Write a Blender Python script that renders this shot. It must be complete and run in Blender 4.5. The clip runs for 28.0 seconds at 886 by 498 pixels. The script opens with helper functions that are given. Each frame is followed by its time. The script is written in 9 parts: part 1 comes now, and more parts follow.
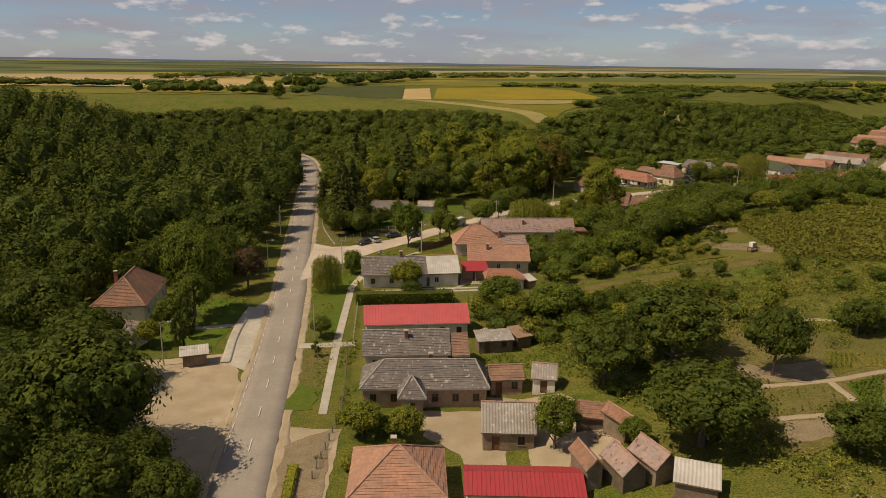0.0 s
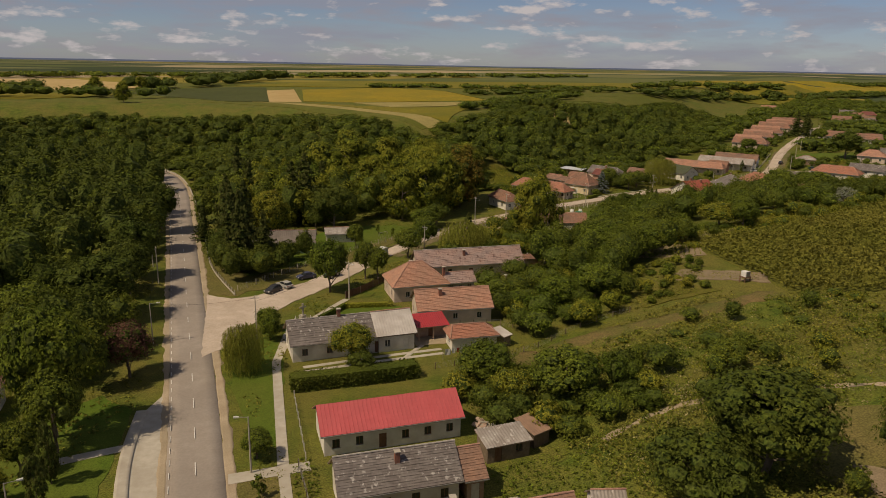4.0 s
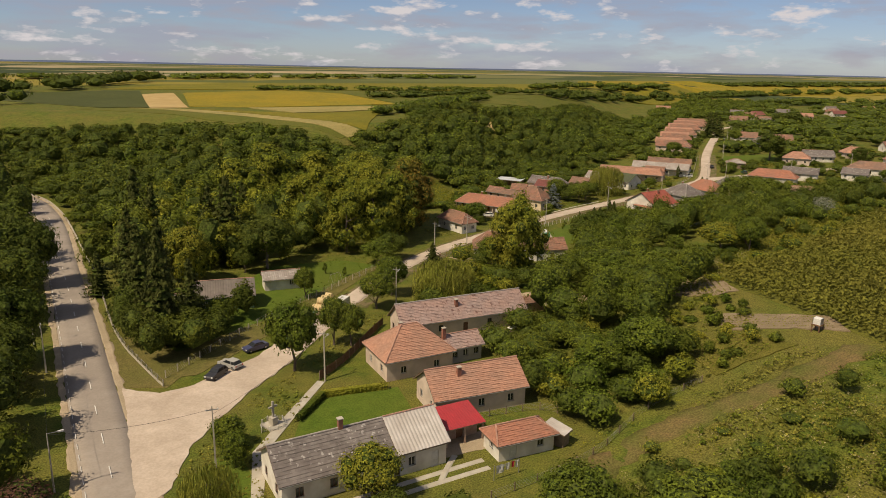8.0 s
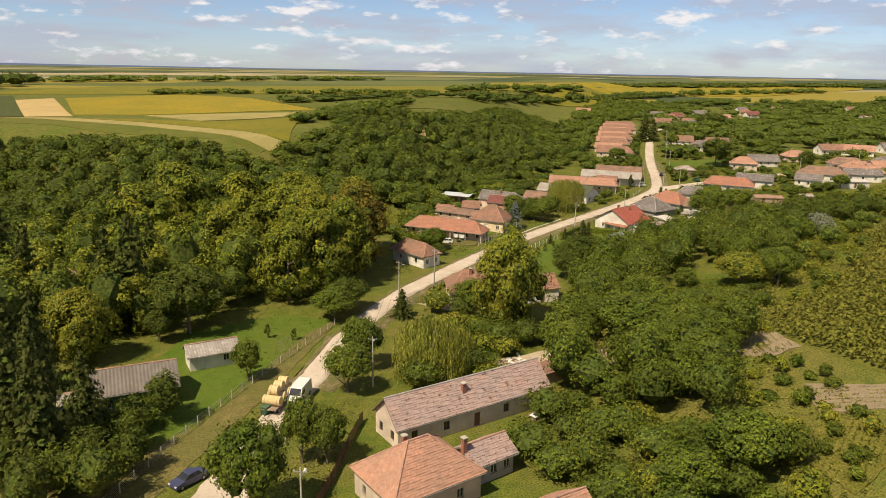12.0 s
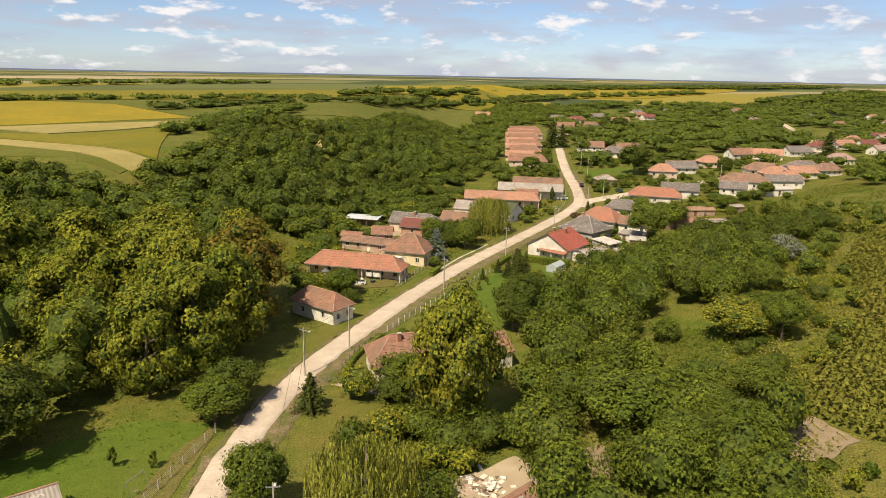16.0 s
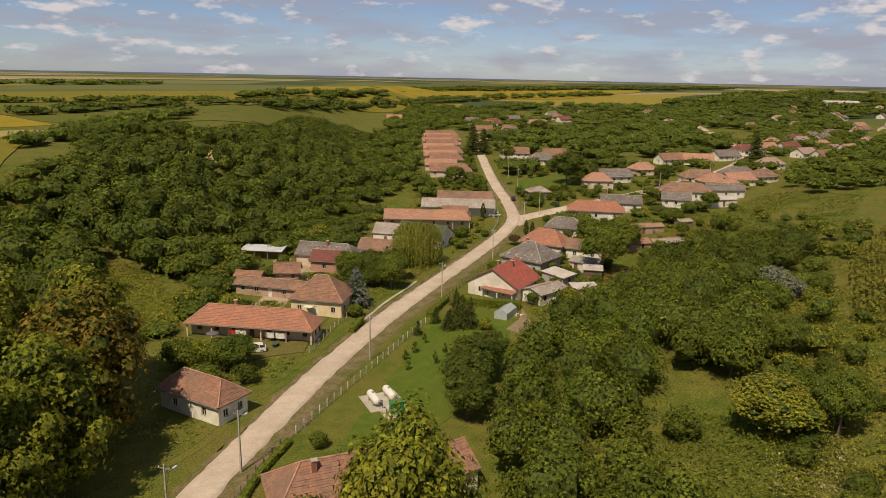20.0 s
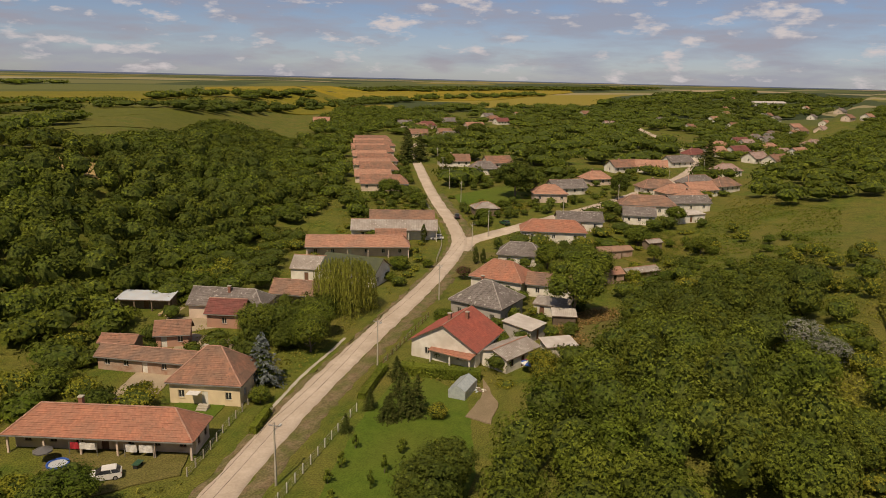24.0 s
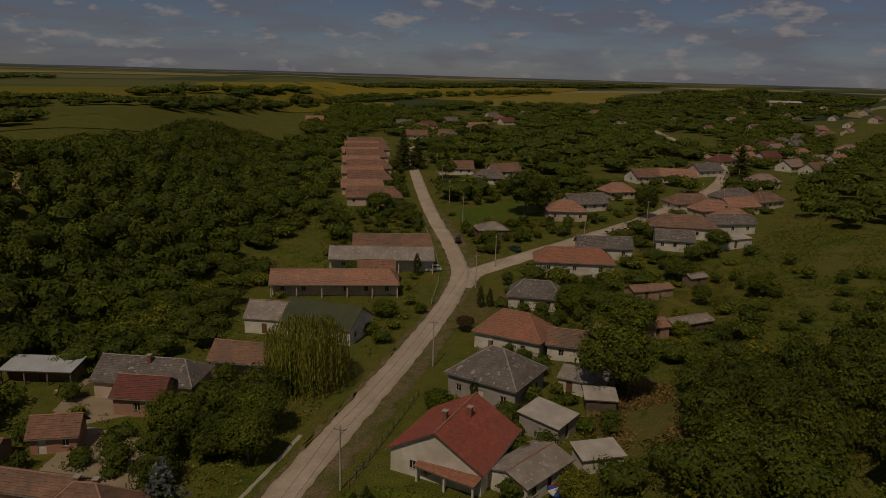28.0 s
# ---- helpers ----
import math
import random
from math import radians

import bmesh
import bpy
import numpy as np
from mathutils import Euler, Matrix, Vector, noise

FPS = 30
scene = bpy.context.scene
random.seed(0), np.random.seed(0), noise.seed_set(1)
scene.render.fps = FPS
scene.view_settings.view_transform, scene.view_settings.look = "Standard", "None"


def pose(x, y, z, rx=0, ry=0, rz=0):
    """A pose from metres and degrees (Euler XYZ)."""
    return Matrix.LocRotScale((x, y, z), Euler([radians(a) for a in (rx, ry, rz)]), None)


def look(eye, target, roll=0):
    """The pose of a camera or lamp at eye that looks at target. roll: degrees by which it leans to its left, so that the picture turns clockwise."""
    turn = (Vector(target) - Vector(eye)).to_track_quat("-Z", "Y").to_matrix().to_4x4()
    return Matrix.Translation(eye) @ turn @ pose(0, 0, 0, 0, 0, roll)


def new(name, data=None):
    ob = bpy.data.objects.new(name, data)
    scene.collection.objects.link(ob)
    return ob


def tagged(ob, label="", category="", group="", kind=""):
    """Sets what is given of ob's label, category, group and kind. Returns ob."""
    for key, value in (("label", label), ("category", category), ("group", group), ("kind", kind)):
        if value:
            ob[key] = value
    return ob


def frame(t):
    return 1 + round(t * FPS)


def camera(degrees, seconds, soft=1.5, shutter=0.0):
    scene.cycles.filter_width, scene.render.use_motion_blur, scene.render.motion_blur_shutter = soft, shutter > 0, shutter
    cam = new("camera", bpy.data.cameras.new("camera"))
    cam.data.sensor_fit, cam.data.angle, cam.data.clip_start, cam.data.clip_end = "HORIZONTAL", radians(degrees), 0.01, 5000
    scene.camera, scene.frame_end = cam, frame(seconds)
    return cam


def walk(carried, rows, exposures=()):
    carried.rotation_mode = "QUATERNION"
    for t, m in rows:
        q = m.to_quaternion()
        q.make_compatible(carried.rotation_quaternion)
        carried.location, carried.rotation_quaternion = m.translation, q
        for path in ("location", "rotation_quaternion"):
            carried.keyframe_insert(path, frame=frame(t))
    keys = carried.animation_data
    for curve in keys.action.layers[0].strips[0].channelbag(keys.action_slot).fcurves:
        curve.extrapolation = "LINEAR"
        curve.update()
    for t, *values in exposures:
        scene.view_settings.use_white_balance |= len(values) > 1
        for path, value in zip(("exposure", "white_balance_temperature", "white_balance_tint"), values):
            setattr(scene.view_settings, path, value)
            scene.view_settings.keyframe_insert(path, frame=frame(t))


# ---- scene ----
import itertools

cam = camera(64.2, 28.0, soft=0.85)
METRES, EYE, TILT, LEAN, TURN = 271.2, 48.0, 0.05, -0.9, 0.0
ROWS = [
    (0.0, 0.0, 0.0, 0.0, -0.02, -14.82, 0.08),
    (0.5, -0.0057, 0.0158, 0.0002, -1.89, -14.82, 0.06),
    (1.0, -0.0128, 0.0333, 0.0004, -3.66, -14.86, 0.03),
    (1.5, -0.0199, 0.0497, 0.0005, -4.88, -14.86, -0.01),
    (2.0, -0.0275, 0.0676, 0.0005, -6.34, -14.86, -0.02),
    (2.5, -0.0349, 0.0841, 0.0004, -8.37, -14.86, -0.02),
    (3.0, -0.0432, 0.1024, 0.0005, -9.84, -14.88, -0.06),
    (3.5, -0.0504, 0.1193, 0.0006, -10.88, -14.88, -0.09),
    (5.5, -0.0761, 0.191, 0.001, -15.26, -14.87, -0.18),
    (6.0, -0.0818, 0.2102, 0.0011, -16.37, -14.87, -0.2),
    (6.5, -0.0864, 0.2279, 0.0011, -17.35, -14.86, -0.21),
    (7.0, -0.0905, 0.2473, 0.0011, -18.69, -14.84, -0.2),
    (7.5, -0.0939, 0.2653, 0.0012, -20.3, -14.84, -0.22),
    (8.0, -0.0972, 0.2846, 0.0011, -21.77, -14.82, -0.22),
    (8.5, -0.0994, 0.3022, 0.0011, -22.77, -14.81, -0.23),
    (9.0, -0.1011, 0.3211, 0.0011, -24.02, -14.79, -0.23),
    (9.5, -0.1016, 0.3384, 0.001, -25.06, -14.78, -0.23),
    (10.0, -0.1015, 0.3567, 0.001, -26.12, -14.76, -0.24),
    (10.5, -0.1005, 0.3735, 0.0009, -27.11, -14.74, -0.24),
    (11.0, -0.0983, 0.3917, 0.0009, -27.95, -14.72, -0.24),
    (11.5, -0.0951, 0.4081, 0.0009, -28.71, -14.71, -0.21),
    (12.0, -0.0908, 0.4257, 0.0011, -29.58, -14.69, -0.23),
    (12.5, -0.0858, 0.4416, 0.0009, -30.46, -14.66, -0.22),
    (14.5, -0.0599, 0.5051, 0.0, -35.03, -14.48, -0.25),
    (15.0, -0.0516, 0.5213, 0.0, -36.2, -14.46, -0.27),
    (15.5, -0.0435, 0.5361, -0.0001, -37.31, -14.47, -0.29),
    (16.0, -0.0345, 0.552, -0.0002, -38.39, -14.45, -0.3),
    (16.5, -0.0259, 0.5664, -0.0003, -39.27, -14.43, -0.32),
    (17.0, -0.0163, 0.5817, -0.0005, -40.25, -14.41, -0.36),
    (17.5, -0.0072, 0.5956, -0.0005, -41.12, -14.42, -0.39),
    (18.0, 0.0029, 0.6105, -0.0009, -42.04, -14.4, -0.42),
    (18.5, 0.0126, 0.6239, -0.001, -42.95, -14.39, -0.43),
    (19.0, 0.0233, 0.6383, -0.0012, -43.97, -14.38, -0.45),
    (19.5, 0.0336, 0.6515, -0.0013, -44.83, -14.37, -0.49),
    (20.0, 0.045, 0.6653, -0.0015, -45.82, -14.36, -0.49),
    (20.5, 0.0557, 0.6779, -0.0016, -46.87, -14.36, -0.54),
    (21.0, 0.068, 0.691, -0.0019, -47.92, -14.35, -0.52),
    (21.5, 0.0795, 0.7028, -0.0021, -48.72, -14.34, -0.55),
    (23.5, 0.1297, 0.75, -0.0027, -51.29, -14.31, -0.68),
    (24.0, 0.1435, 0.7615, -0.0031, -51.32, -14.31, -0.71),
    (24.5, 0.1567, 0.7718, -0.0034, -51.27, -14.3, -0.76),
    (25.0, 0.1708, 0.7829, -0.0036, -51.24, -14.33, -0.82),
    (25.5, 0.184, 0.7932, -0.0037, -51.21, -14.36, -0.84),
    (26.0, 0.1986, 0.8042, -0.0037, -51.18, -14.41, -0.87),
    (26.5, 0.2122, 0.8145, -0.0038, -51.15, -14.45, -0.92),
    (27.0, 0.2271, 0.8256, -0.0039, -51.12, -14.5, -0.95),
    (27.5, 0.2409, 0.8357, -0.0039, -51.09, -14.55, -0.99),
    (28.0, 0.2558, 0.8465, -0.0039, -51.07, -14.59, -1.04),
]
walk(cam, [(t, pose(0, 0, EYE, TILT, LEAN, TURN) @ pose(METRES * x, METRES * y, METRES * z, 90 + pitch, roll, yaw)) for t, x, y, z, yaw, pitch, roll in ROWS], exposures=[(0, -0.42, 7050, 14), (1, -0.58, 7050, 15), (3, -0.7, 7050, 17), (6, -0.68, 6950, 16), (8, -0.24, 6850, 15), (9.5, -0.08, 6800, 12), (11, 0.12, 6750, 11), (15, 0.34, 6700, 11), (17, 0.33, 6700, 11), (18.5, 0.08, 6750, 12), (20, -0.26, 6850, 15), (21, -0.4, 6900, 17), (24, -0.43, 7000, 18), (26.8, -0.45, 7000, 18), (28, -2.15, 7000, 18)])

# ---------------------------------------------------------------- world and sun
SUN_EL, SUN_DIR = radians(55), Vector((-0.95, -0.31, 0)).normalized()
world = bpy.data.worlds.new("world")
scene.world = world
world.use_nodes = True
wn, wl = world.node_tree.nodes, world.node_tree.links
wn.clear()
w_out, w_bg = wn.new("ShaderNodeOutputWorld"), wn.new("ShaderNodeBackground")
w_sky = wn.new("ShaderNodeTexSky")
w_sky.sky_type, w_sky.sun_disc, w_sky.sun_elevation = "NISHITA", False, SUN_EL
w_sky.sun_rotation = math.atan2(SUN_DIR.x, SUN_DIR.y) % (2 * math.pi)
w_sky.air_density, w_sky.dust_density, w_sky.altitude = 1.0, 0.3, 150
w_bg.inputs["Strength"].default_value = 0.056
w_tc = wn.new("ShaderNodeTexCoord")


def cloud_layer(scale, lo, hi, detail, off):
    """Cover by a layer of cloud: scale is (around, up)."""
    mp = wn.new("ShaderNodeMapping")
    mp.inputs["Location"].default_value = off
    mp.inputs["Scale"].default_value = (scale[0], scale[0], scale[1])
    nz, rp = wn.new("ShaderNodeTexNoise"), wn.new("ShaderNodeMapRange")
    nz.inputs["Scale"].default_value, nz.inputs["Detail"].default_value = 1.0, detail
    nz.inputs["Roughness"].default_value = 0.55
    rp.inputs["From Min"].default_value, rp.inputs["From Max"].default_value = lo, hi
    wl.new(w_tc.outputs["Generated"], mp.inputs["Vector"])
    wl.new(mp.outputs[0], nz.inputs["Vector"])
    wl.new(nz.outputs["Fac"], rp.inputs["Value"])
    return rp.outputs[0]


c_small = cloud_layer((19, 58), 0.565, 0.68, 7, (3.1, 7.7, 0.4))
c_grey = cloud_layer((9, 40), 0.50, 0.66, 6, (6.4, 1.1, 2.3))
c_veil = cloud_layer((5.5, 34), 0.43, 0.62, 7, (1.3, 2.2, 5.0))
mix_v, mix_g, mix_c = wn.new("ShaderNodeMix"), wn.new("ShaderNodeMix"), wn.new("ShaderNodeMix")
for m_ in (mix_v, mix_g, mix_c):
    m_.data_type = "RGBA"
w_hsv = wn.new("ShaderNodeHueSaturation")
w_hsv.inputs["Saturation"].default_value, w_hsv.inputs["Value"].default_value = 0.98, 0.84
w_sep, w_low, w_tint, w_mul = wn.new("ShaderNodeSeparateXYZ"), wn.new("ShaderNodeMapRange"), wn.new("ShaderNodeMix"), wn.new("ShaderNodeMix")
wl.new(w_tc.outputs["Generated"], w_sep.inputs[0])
wl.new(w_sep.outputs["Z"], w_low.inputs["Value"])
w_low.inputs["From Min"].default_value, w_low.inputs["From Max"].default_value = 0.02, 0.38
w_tint.data_type, w_mul.data_type, w_mul.blend_type = "RGBA", "RGBA", "MULTIPLY"
wl.new(w_low.outputs[0], w_tint.inputs["Factor"])
w_tint.inputs["A"].default_value, w_tint.inputs["B"].default_value = (1.37, 1.64, 2.28, 1), (1, 1, 1, 1)
w_mul.inputs["Factor"].default_value = 1.0
wl.new(w_sky.outputs[0], w_mul.inputs["A"])
wl.new(w_tint.outputs["Result"], w_mul.inputs["B"])
wl.new(w_mul.outputs["Result"], w_hsv.inputs["Color"])
v_half = wn.new("ShaderNodeMath")
v_half.operation, v_half.inputs[1].default_value = "MULTIPLY", 0.72
wl.new(c_veil, v_half.inputs[0])
wl.new(v_half.outputs[0], mix_v.inputs["Factor"])
wl.new(w_hsv.outputs[0], mix_v.inputs["A"])
mix_v.inputs["B"].default_value = (6.9, 7.6, 9.4, 1)
wl.new(c_small, mix_c.inputs["Factor"])
g_half = wn.new("ShaderNodeMath")
g_half.operation, g_half.inputs[1].default_value = "MULTIPLY", 0.6
wl.new(c_grey, g_half.inputs[0])
wl.new(g_half.outputs[0], mix_g.inputs["Factor"])
wl.new(mix_v.outputs["Result"], mix_g.inputs["A"])
mix_g.inputs["B"].default_value = (7.6, 7.5, 8.6, 1)
wl.new(mix_g.outputs["Result"], mix_c.inputs["A"])
mix_c.inputs["B"].default_value = (13.2, 13.1, 13.4, 1)
wl.new(mix_c.outputs["Result"], w_bg.inputs["Color"])
wl.new(w_bg.outputs[0], w_out.inputs["Surface"])

sun = new("sun", bpy.data.lights.new("sun", "SUN"))
sun.data.energy, sun.data.angle, sun.data.color = 5.0, radians(0.6), (1.0, 0.88, 0.65)
sun_from = SUN_DIR * math.cos(SUN_EL) + Vector((0, 0, math.sin(SUN_EL)))
sun.matrix_world = look(sun_from * 300, (0, 0, 0))


# ---------------------------------------------------------------- materials
def surf(name, c1, c2, scale=1.0, rough=0.9, bump=0.25, c3=None, scale3=0.15, amount3=0.6, metal=0.0, island=0.0,
         ob_random=0.0, stretch=(1, 1, 1), bump_scale=None, lo=0.35, hi=0.65, mottle=0.0, mottle_scale=1.7, specks=None):
    """A two-scale surface: c1 and c2 mixed by fine noise, c3 by broad noise; island and ob_random vary the value piece by piece."""
    m = bpy.data.materials.new(name)
    m.use_nodes = True
    n, l = m.node_tree.nodes, m.node_tree.links
    b = n["Principled BSDF"]
    b.inputs["Roughness"].default_value, b.inputs["Metallic"].default_value = rough, metal
    if rough >= 0.85:
        b.inputs["Specular IOR Level"].default_value = 0.12
    geo, mp = n.new("ShaderNodeNewGeometry"), n.new("ShaderNodeMapping")
    mp.inputs["Scale"].default_value = stretch
    l.new(geo.outputs["Position"], mp.inputs["Vector"])

    def noisy(s, detail):
        t = n.new("ShaderNodeTexNoise")
        t.inputs["Scale"].default_value, t.inputs["Detail"].default_value = s, detail
        l.new(mp.outputs[0], t.inputs["Vector"])
        r = n.new("ShaderNodeMapRange")
        r.inputs["From Min"].default_value, r.inputs["From Max"].default_value = lo, hi
        l.new(t.outputs["Fac"], r.inputs["Value"])
        return r.outputs[0], t

    def mixed(fac, a, b_, k=1.0):
        x = n.new("ShaderNodeMix")
        x.data_type = "RGBA"
        if k != 1.0:
            mu = n.new("ShaderNodeMath")
            mu.operation, mu.inputs[1].default_value = "MULTIPLY", k
            l.new(fac, mu.inputs[0])
            fac = mu.outputs[0]
        l.new(fac, x.inputs["Factor"])
        for key, v in (("A", a), ("B", b_)):
            if isinstance(v, tuple):
                x.inputs[key].default_value = (*v, 1)
            else:
                l.new(v, x.inputs[key])
        return x.outputs["Result"]

    f1, t1 = noisy(scale, 5)
    col = mixed(f1, c1, c2)
    if c3:
        f3, _ = noisy(scale3, 4)
        col = mixed(f3, col, c3, amount3)
    if specks:
        ts, rs = n.new("ShaderNodeTexNoise"), n.new("ShaderNodeMapRange")
        ts.inputs["Scale"].default_value, ts.inputs["Detail"].default_value = 1.7, 7
        l.new(mp.outputs[0], ts.inputs["Vector"])
        rs.inputs["From Min"].default_value, rs.inputs["From Max"].default_value = 0.60, 0.66
        l.new(ts.outputs["Fac"], rs.inputs["Value"])
        col = mixed(rs.outputs[0], col, specks, 0.75)
    if mottle:
        fm, _ = noisy(mottle_scale, 8)
        rm, hm = n.new("ShaderNodeMapRange"), n.new("ShaderNodeHueSaturation")
        rm.inputs["To Min"].default_value, rm.inputs["To Max"].default_value = 1 - mottle, 1 + mottle
        l.new(fm, rm.inputs["Value"])
        l.new(rm.outputs[0], hm.inputs["Value"])
        l.new(col, hm.inputs["Color"])
        col = hm.outputs["Color"]
    for k, src in ((island, geo.outputs["Random Per Island"]), (ob_random, None)):
        if k:
            if src is None:
                src = n.new("ShaderNodeObjectInfo").outputs["Random"]
            r = n.new("ShaderNodeMapRange")
            r.inputs["To Min"].default_value, r.inputs["To Max"].default_value = 1 - k, 1 + k
            l.new(src, r.inputs["Value"])
            h = n.new("ShaderNodeHueSaturation")
            l.new(r.outputs[0], h.inputs["Value"])
            l.new(col, h.inputs["Color"])
            col = h.outputs["Color"]
    l.new(col, b.inputs["Base Color"])
    if bump:
        bp, tb = n.new("ShaderNodeBump"), n.new("ShaderNodeTexNoise")
        tb.inputs["Scale"].default_value, tb.inputs["Detail"].default_value = bump_scale or scale * 3, 4
        l.new(mp.outputs[0], tb.inputs["Vector"])
        bp.inputs["Strength"].default_value, bp.inputs["Distance"].default_value = bump, 0.15
        l.new(tb.outputs["Fac"], bp.inputs["Height"])
        l.new(bp.outputs[0], b.inputs["Normal"])
    return m


def leafy(name, c1, c2, c3, spread=0.35, tree_scale=0.13, grain=5.0, gaps=0.40):
    """Foliage: varies leaf clump by leaf clump and, more broadly, tree by tree; lets some light through."""
    m = surf(name, c1, c2, scale=tree_scale, rough=0.75, bump=0, c3=c3, scale3=0.05, amount3=0.34, island=spread, mottle=0.3, mottle_scale=grain * 0.45)
    n, l = m.node_tree.nodes, m.node_tree.links
    b = n["Principled BSDF"]
    b.inputs["Specular IOR Level"].default_value = 0.08
    tr, mx = n.new("ShaderNodeBsdfTranslucent"), n.new("ShaderNodeMixShader")
    l.new(b.inputs["Base Color"].links[0].from_socket, tr.inputs["Color"])
    mx.inputs[0].default_value = 0.2
    l.new(b.outputs[0], mx.inputs[1])
    l.new(tr.outputs[0], mx.inputs[2])
    geo, tg, gt = n.new("ShaderNodeNewGeometry"), n.new("ShaderNodeTexNoise"), n.new("ShaderNodeMath")
    tg.inputs["Scale"].default_value, tg.inputs["Detail"].default_value = grain, 3
    l.new(geo.outputs["Position"], tg.inputs["Vector"])
    gt.operation, gt.inputs[1].default_value = "LESS_THAN", gaps
    l.new(tg.outputs["Fac"], gt.inputs[0])
    hole, cutout = n.new("ShaderNodeBsdfTransparent"), n.new("ShaderNodeMixShader")
    l.new(gt.outputs[0], cutout.inputs[0])
    l.new(mx.outputs[0], cutout.inputs[1])
    l.new(hole.outputs[0], cutout.inputs[2])
    l.new(cutout.outputs[0], n["Material Output"].inputs["Surface"])
    return m


GRASS = surf("grass", (0.066, 0.098, 0.013), (0.122, 0.134, 0.021), 0.45, bump=0.8, c3=(0.165, 0.130, 0.035), scale3=0.09, amount3=0.6, bump_scale=2.5, mottle=0.42, mottle_scale=4.5)
LAWN = surf("lawn", (0.064, 0.112, 0.011), (0.088, 0.136, 0.015), 0.5, bump=0.3, c3=(0.115, 0.126, 0.022), scale3=0.06, amount3=0.6, bump_scale=8, mottle=0.2, mottle_scale=5.0)
MEADOW = surf("meadow", (0.080, 0.085, 0.012), (0.118, 0.112, 0.019), 0.4, bump=0.6, c3=(0.214, 0.170, 0.043), scale3=0.06, amount3=0.7, bump_scale=4, mottle=0.3, mottle_scale=4.5)
DRY = surf("dry_grass", (0.128, 0.108, 0.034), (0.177, 0.140, 0.051), 0.6, bump=0.6, c3=(0.107, 0.110, 0.026), scale3=0.08, amount3=0.7, bump_scale=3, mottle=0.3, mottle_scale=4.5)
SOIL = surf("bare_soil", (0.22, 0.165, 0.10), (0.28, 0.215, 0.14), 0.6, bump=0.4, c3=(0.22, 0.175, 0.11), scale3=0.1, bump_scale=4, mottle=0.2, mottle_scale=6.0)
DUST = surf("dirt_yard", (0.36, 0.28, 0.19), (0.45, 0.36, 0.255), 0.35, bump=0.3, c3=(0.29, 0.24, 0.16), scale3=0.09, bump_scale=4, mottle=0.09, mottle_scale=7.0)
ASPHALT = surf("old_asphalt", (0.315, 0.270, 0.230), (0.350, 0.305, 0.262), 0.5, rough=0.85, bump=0.05, c3=(0.265, 0.228, 0.195), scale3=0.10, amount3=0.7, bump_scale=10, mottle=0.05, mottle_scale=3.0)
LANE = surf("village_road", (0.50, 0.412, 0.330), (0.575, 0.482, 0.395), 0.6, rough=0.9, bump=0.15, c3=(0.40, 0.322, 0.25), scale3=0.16, amount3=0.7, bump_scale=6, mottle=0.07, mottle_scale=3.0)
CONCRETE = surf("concrete", (0.42, 0.38, 0.31), (0.50, 0.46, 0.39), 0.9, bump=0.15, c3=(0.34, 0.30, 0.24), scale3=0.25)
TRACK = surf("earth_track", (0.185, 0.122, 0.055), (0.135, 0.112, 0.036), 0.35, bump=0.5, c3=(0.085, 0.105, 0.018), scale3=0.13, amount3=0.8, bump_scale=3, mottle=0.3, mottle_scale=4.0)
VERGE_SOIL = surf("verge_soil", (0.175, 0.125, 0.072), (0.23, 0.17, 0.105), 0.9, bump=0.5, c3=(0.085, 0.105, 0.020), scale3=0.35, amount3=0.8, bump_scale=4, mottle=0.3, mottle_scale=4.0)
MARKING = surf("road_paint", (0.72, 0.70, 0.66), (0.60, 0.58, 0.54), 2.0, bump=0)
TILE = surf("clay_tile", (0.44, 0.195, 0.125), (0.35, 0.155, 0.105), 1.5, bump=0.15, c3=(0.29, 0.16, 0.115), scale3=0.4, amount3=0.7, island=0.11, specks=(0.28, 0.16, 0.115))
TILE_OLD = surf("weathered_clay_tile", (0.36, 0.18, 0.12), (0.26, 0.14, 0.10), 1.1, bump=0.2, c3=(0.20, 0.135, 0.10), scale3=0.3, amount3=0.8, island=0.11, specks=(0.16, 0.11, 0.085))
TILE_BROWN = surf("brown_tile", (0.26, 0.155, 0.11), (0.33, 0.19, 0.13), 1.1, bump=0.2, c3=(0.18, 0.13, 0.105), scale3=0.3, amount3=0.8, island=0.11)
TILE_PINK = surf("pale_clay_tile", (0.47, 0.25, 0.17), (0.39, 0.205, 0.14), 1.2, bump=0.15, c3=(0.31, 0.195, 0.145), scale3=0.35, amount3=0.7, island=0.11)
TILE_RED = surf("red_tile", (0.42, 0.12, 0.085), (0.35, 0.10, 0.075), 1.2, bump=0.15, c3=(0.28, 0.10, 0.08), scale3=0.3, island=0.11)
TILE_WINE = surf("dark_red_tile", (0.235, 0.085, 0.072), (0.19, 0.075, 0.065), 1.2, bump=0.15, c3=(0.16, 0.075, 0.065), scale3=0.3, island=0.1)
TILE_GREY = surf("grey_tile", (0.175, 0.152, 0.142), (0.225, 0.20, 0.185), 1.1, bump=0.2, c3=(0.14, 0.12, 0.11), scale3=0.3, amount3=0.7, island=0.11, specks=(0.46, 0.43, 0.40))
TILE_PURPLE = surf("mossy_grey_tile", (0.30, 0.225, 0.205), (0.37, 0.285, 0.26), 0.9, bump=0.2, c3=(0.40, 0.235, 0.18), scale3=0.45, amount3=0.45, island=0.11, specks=(0.13, 0.062, 0.05))
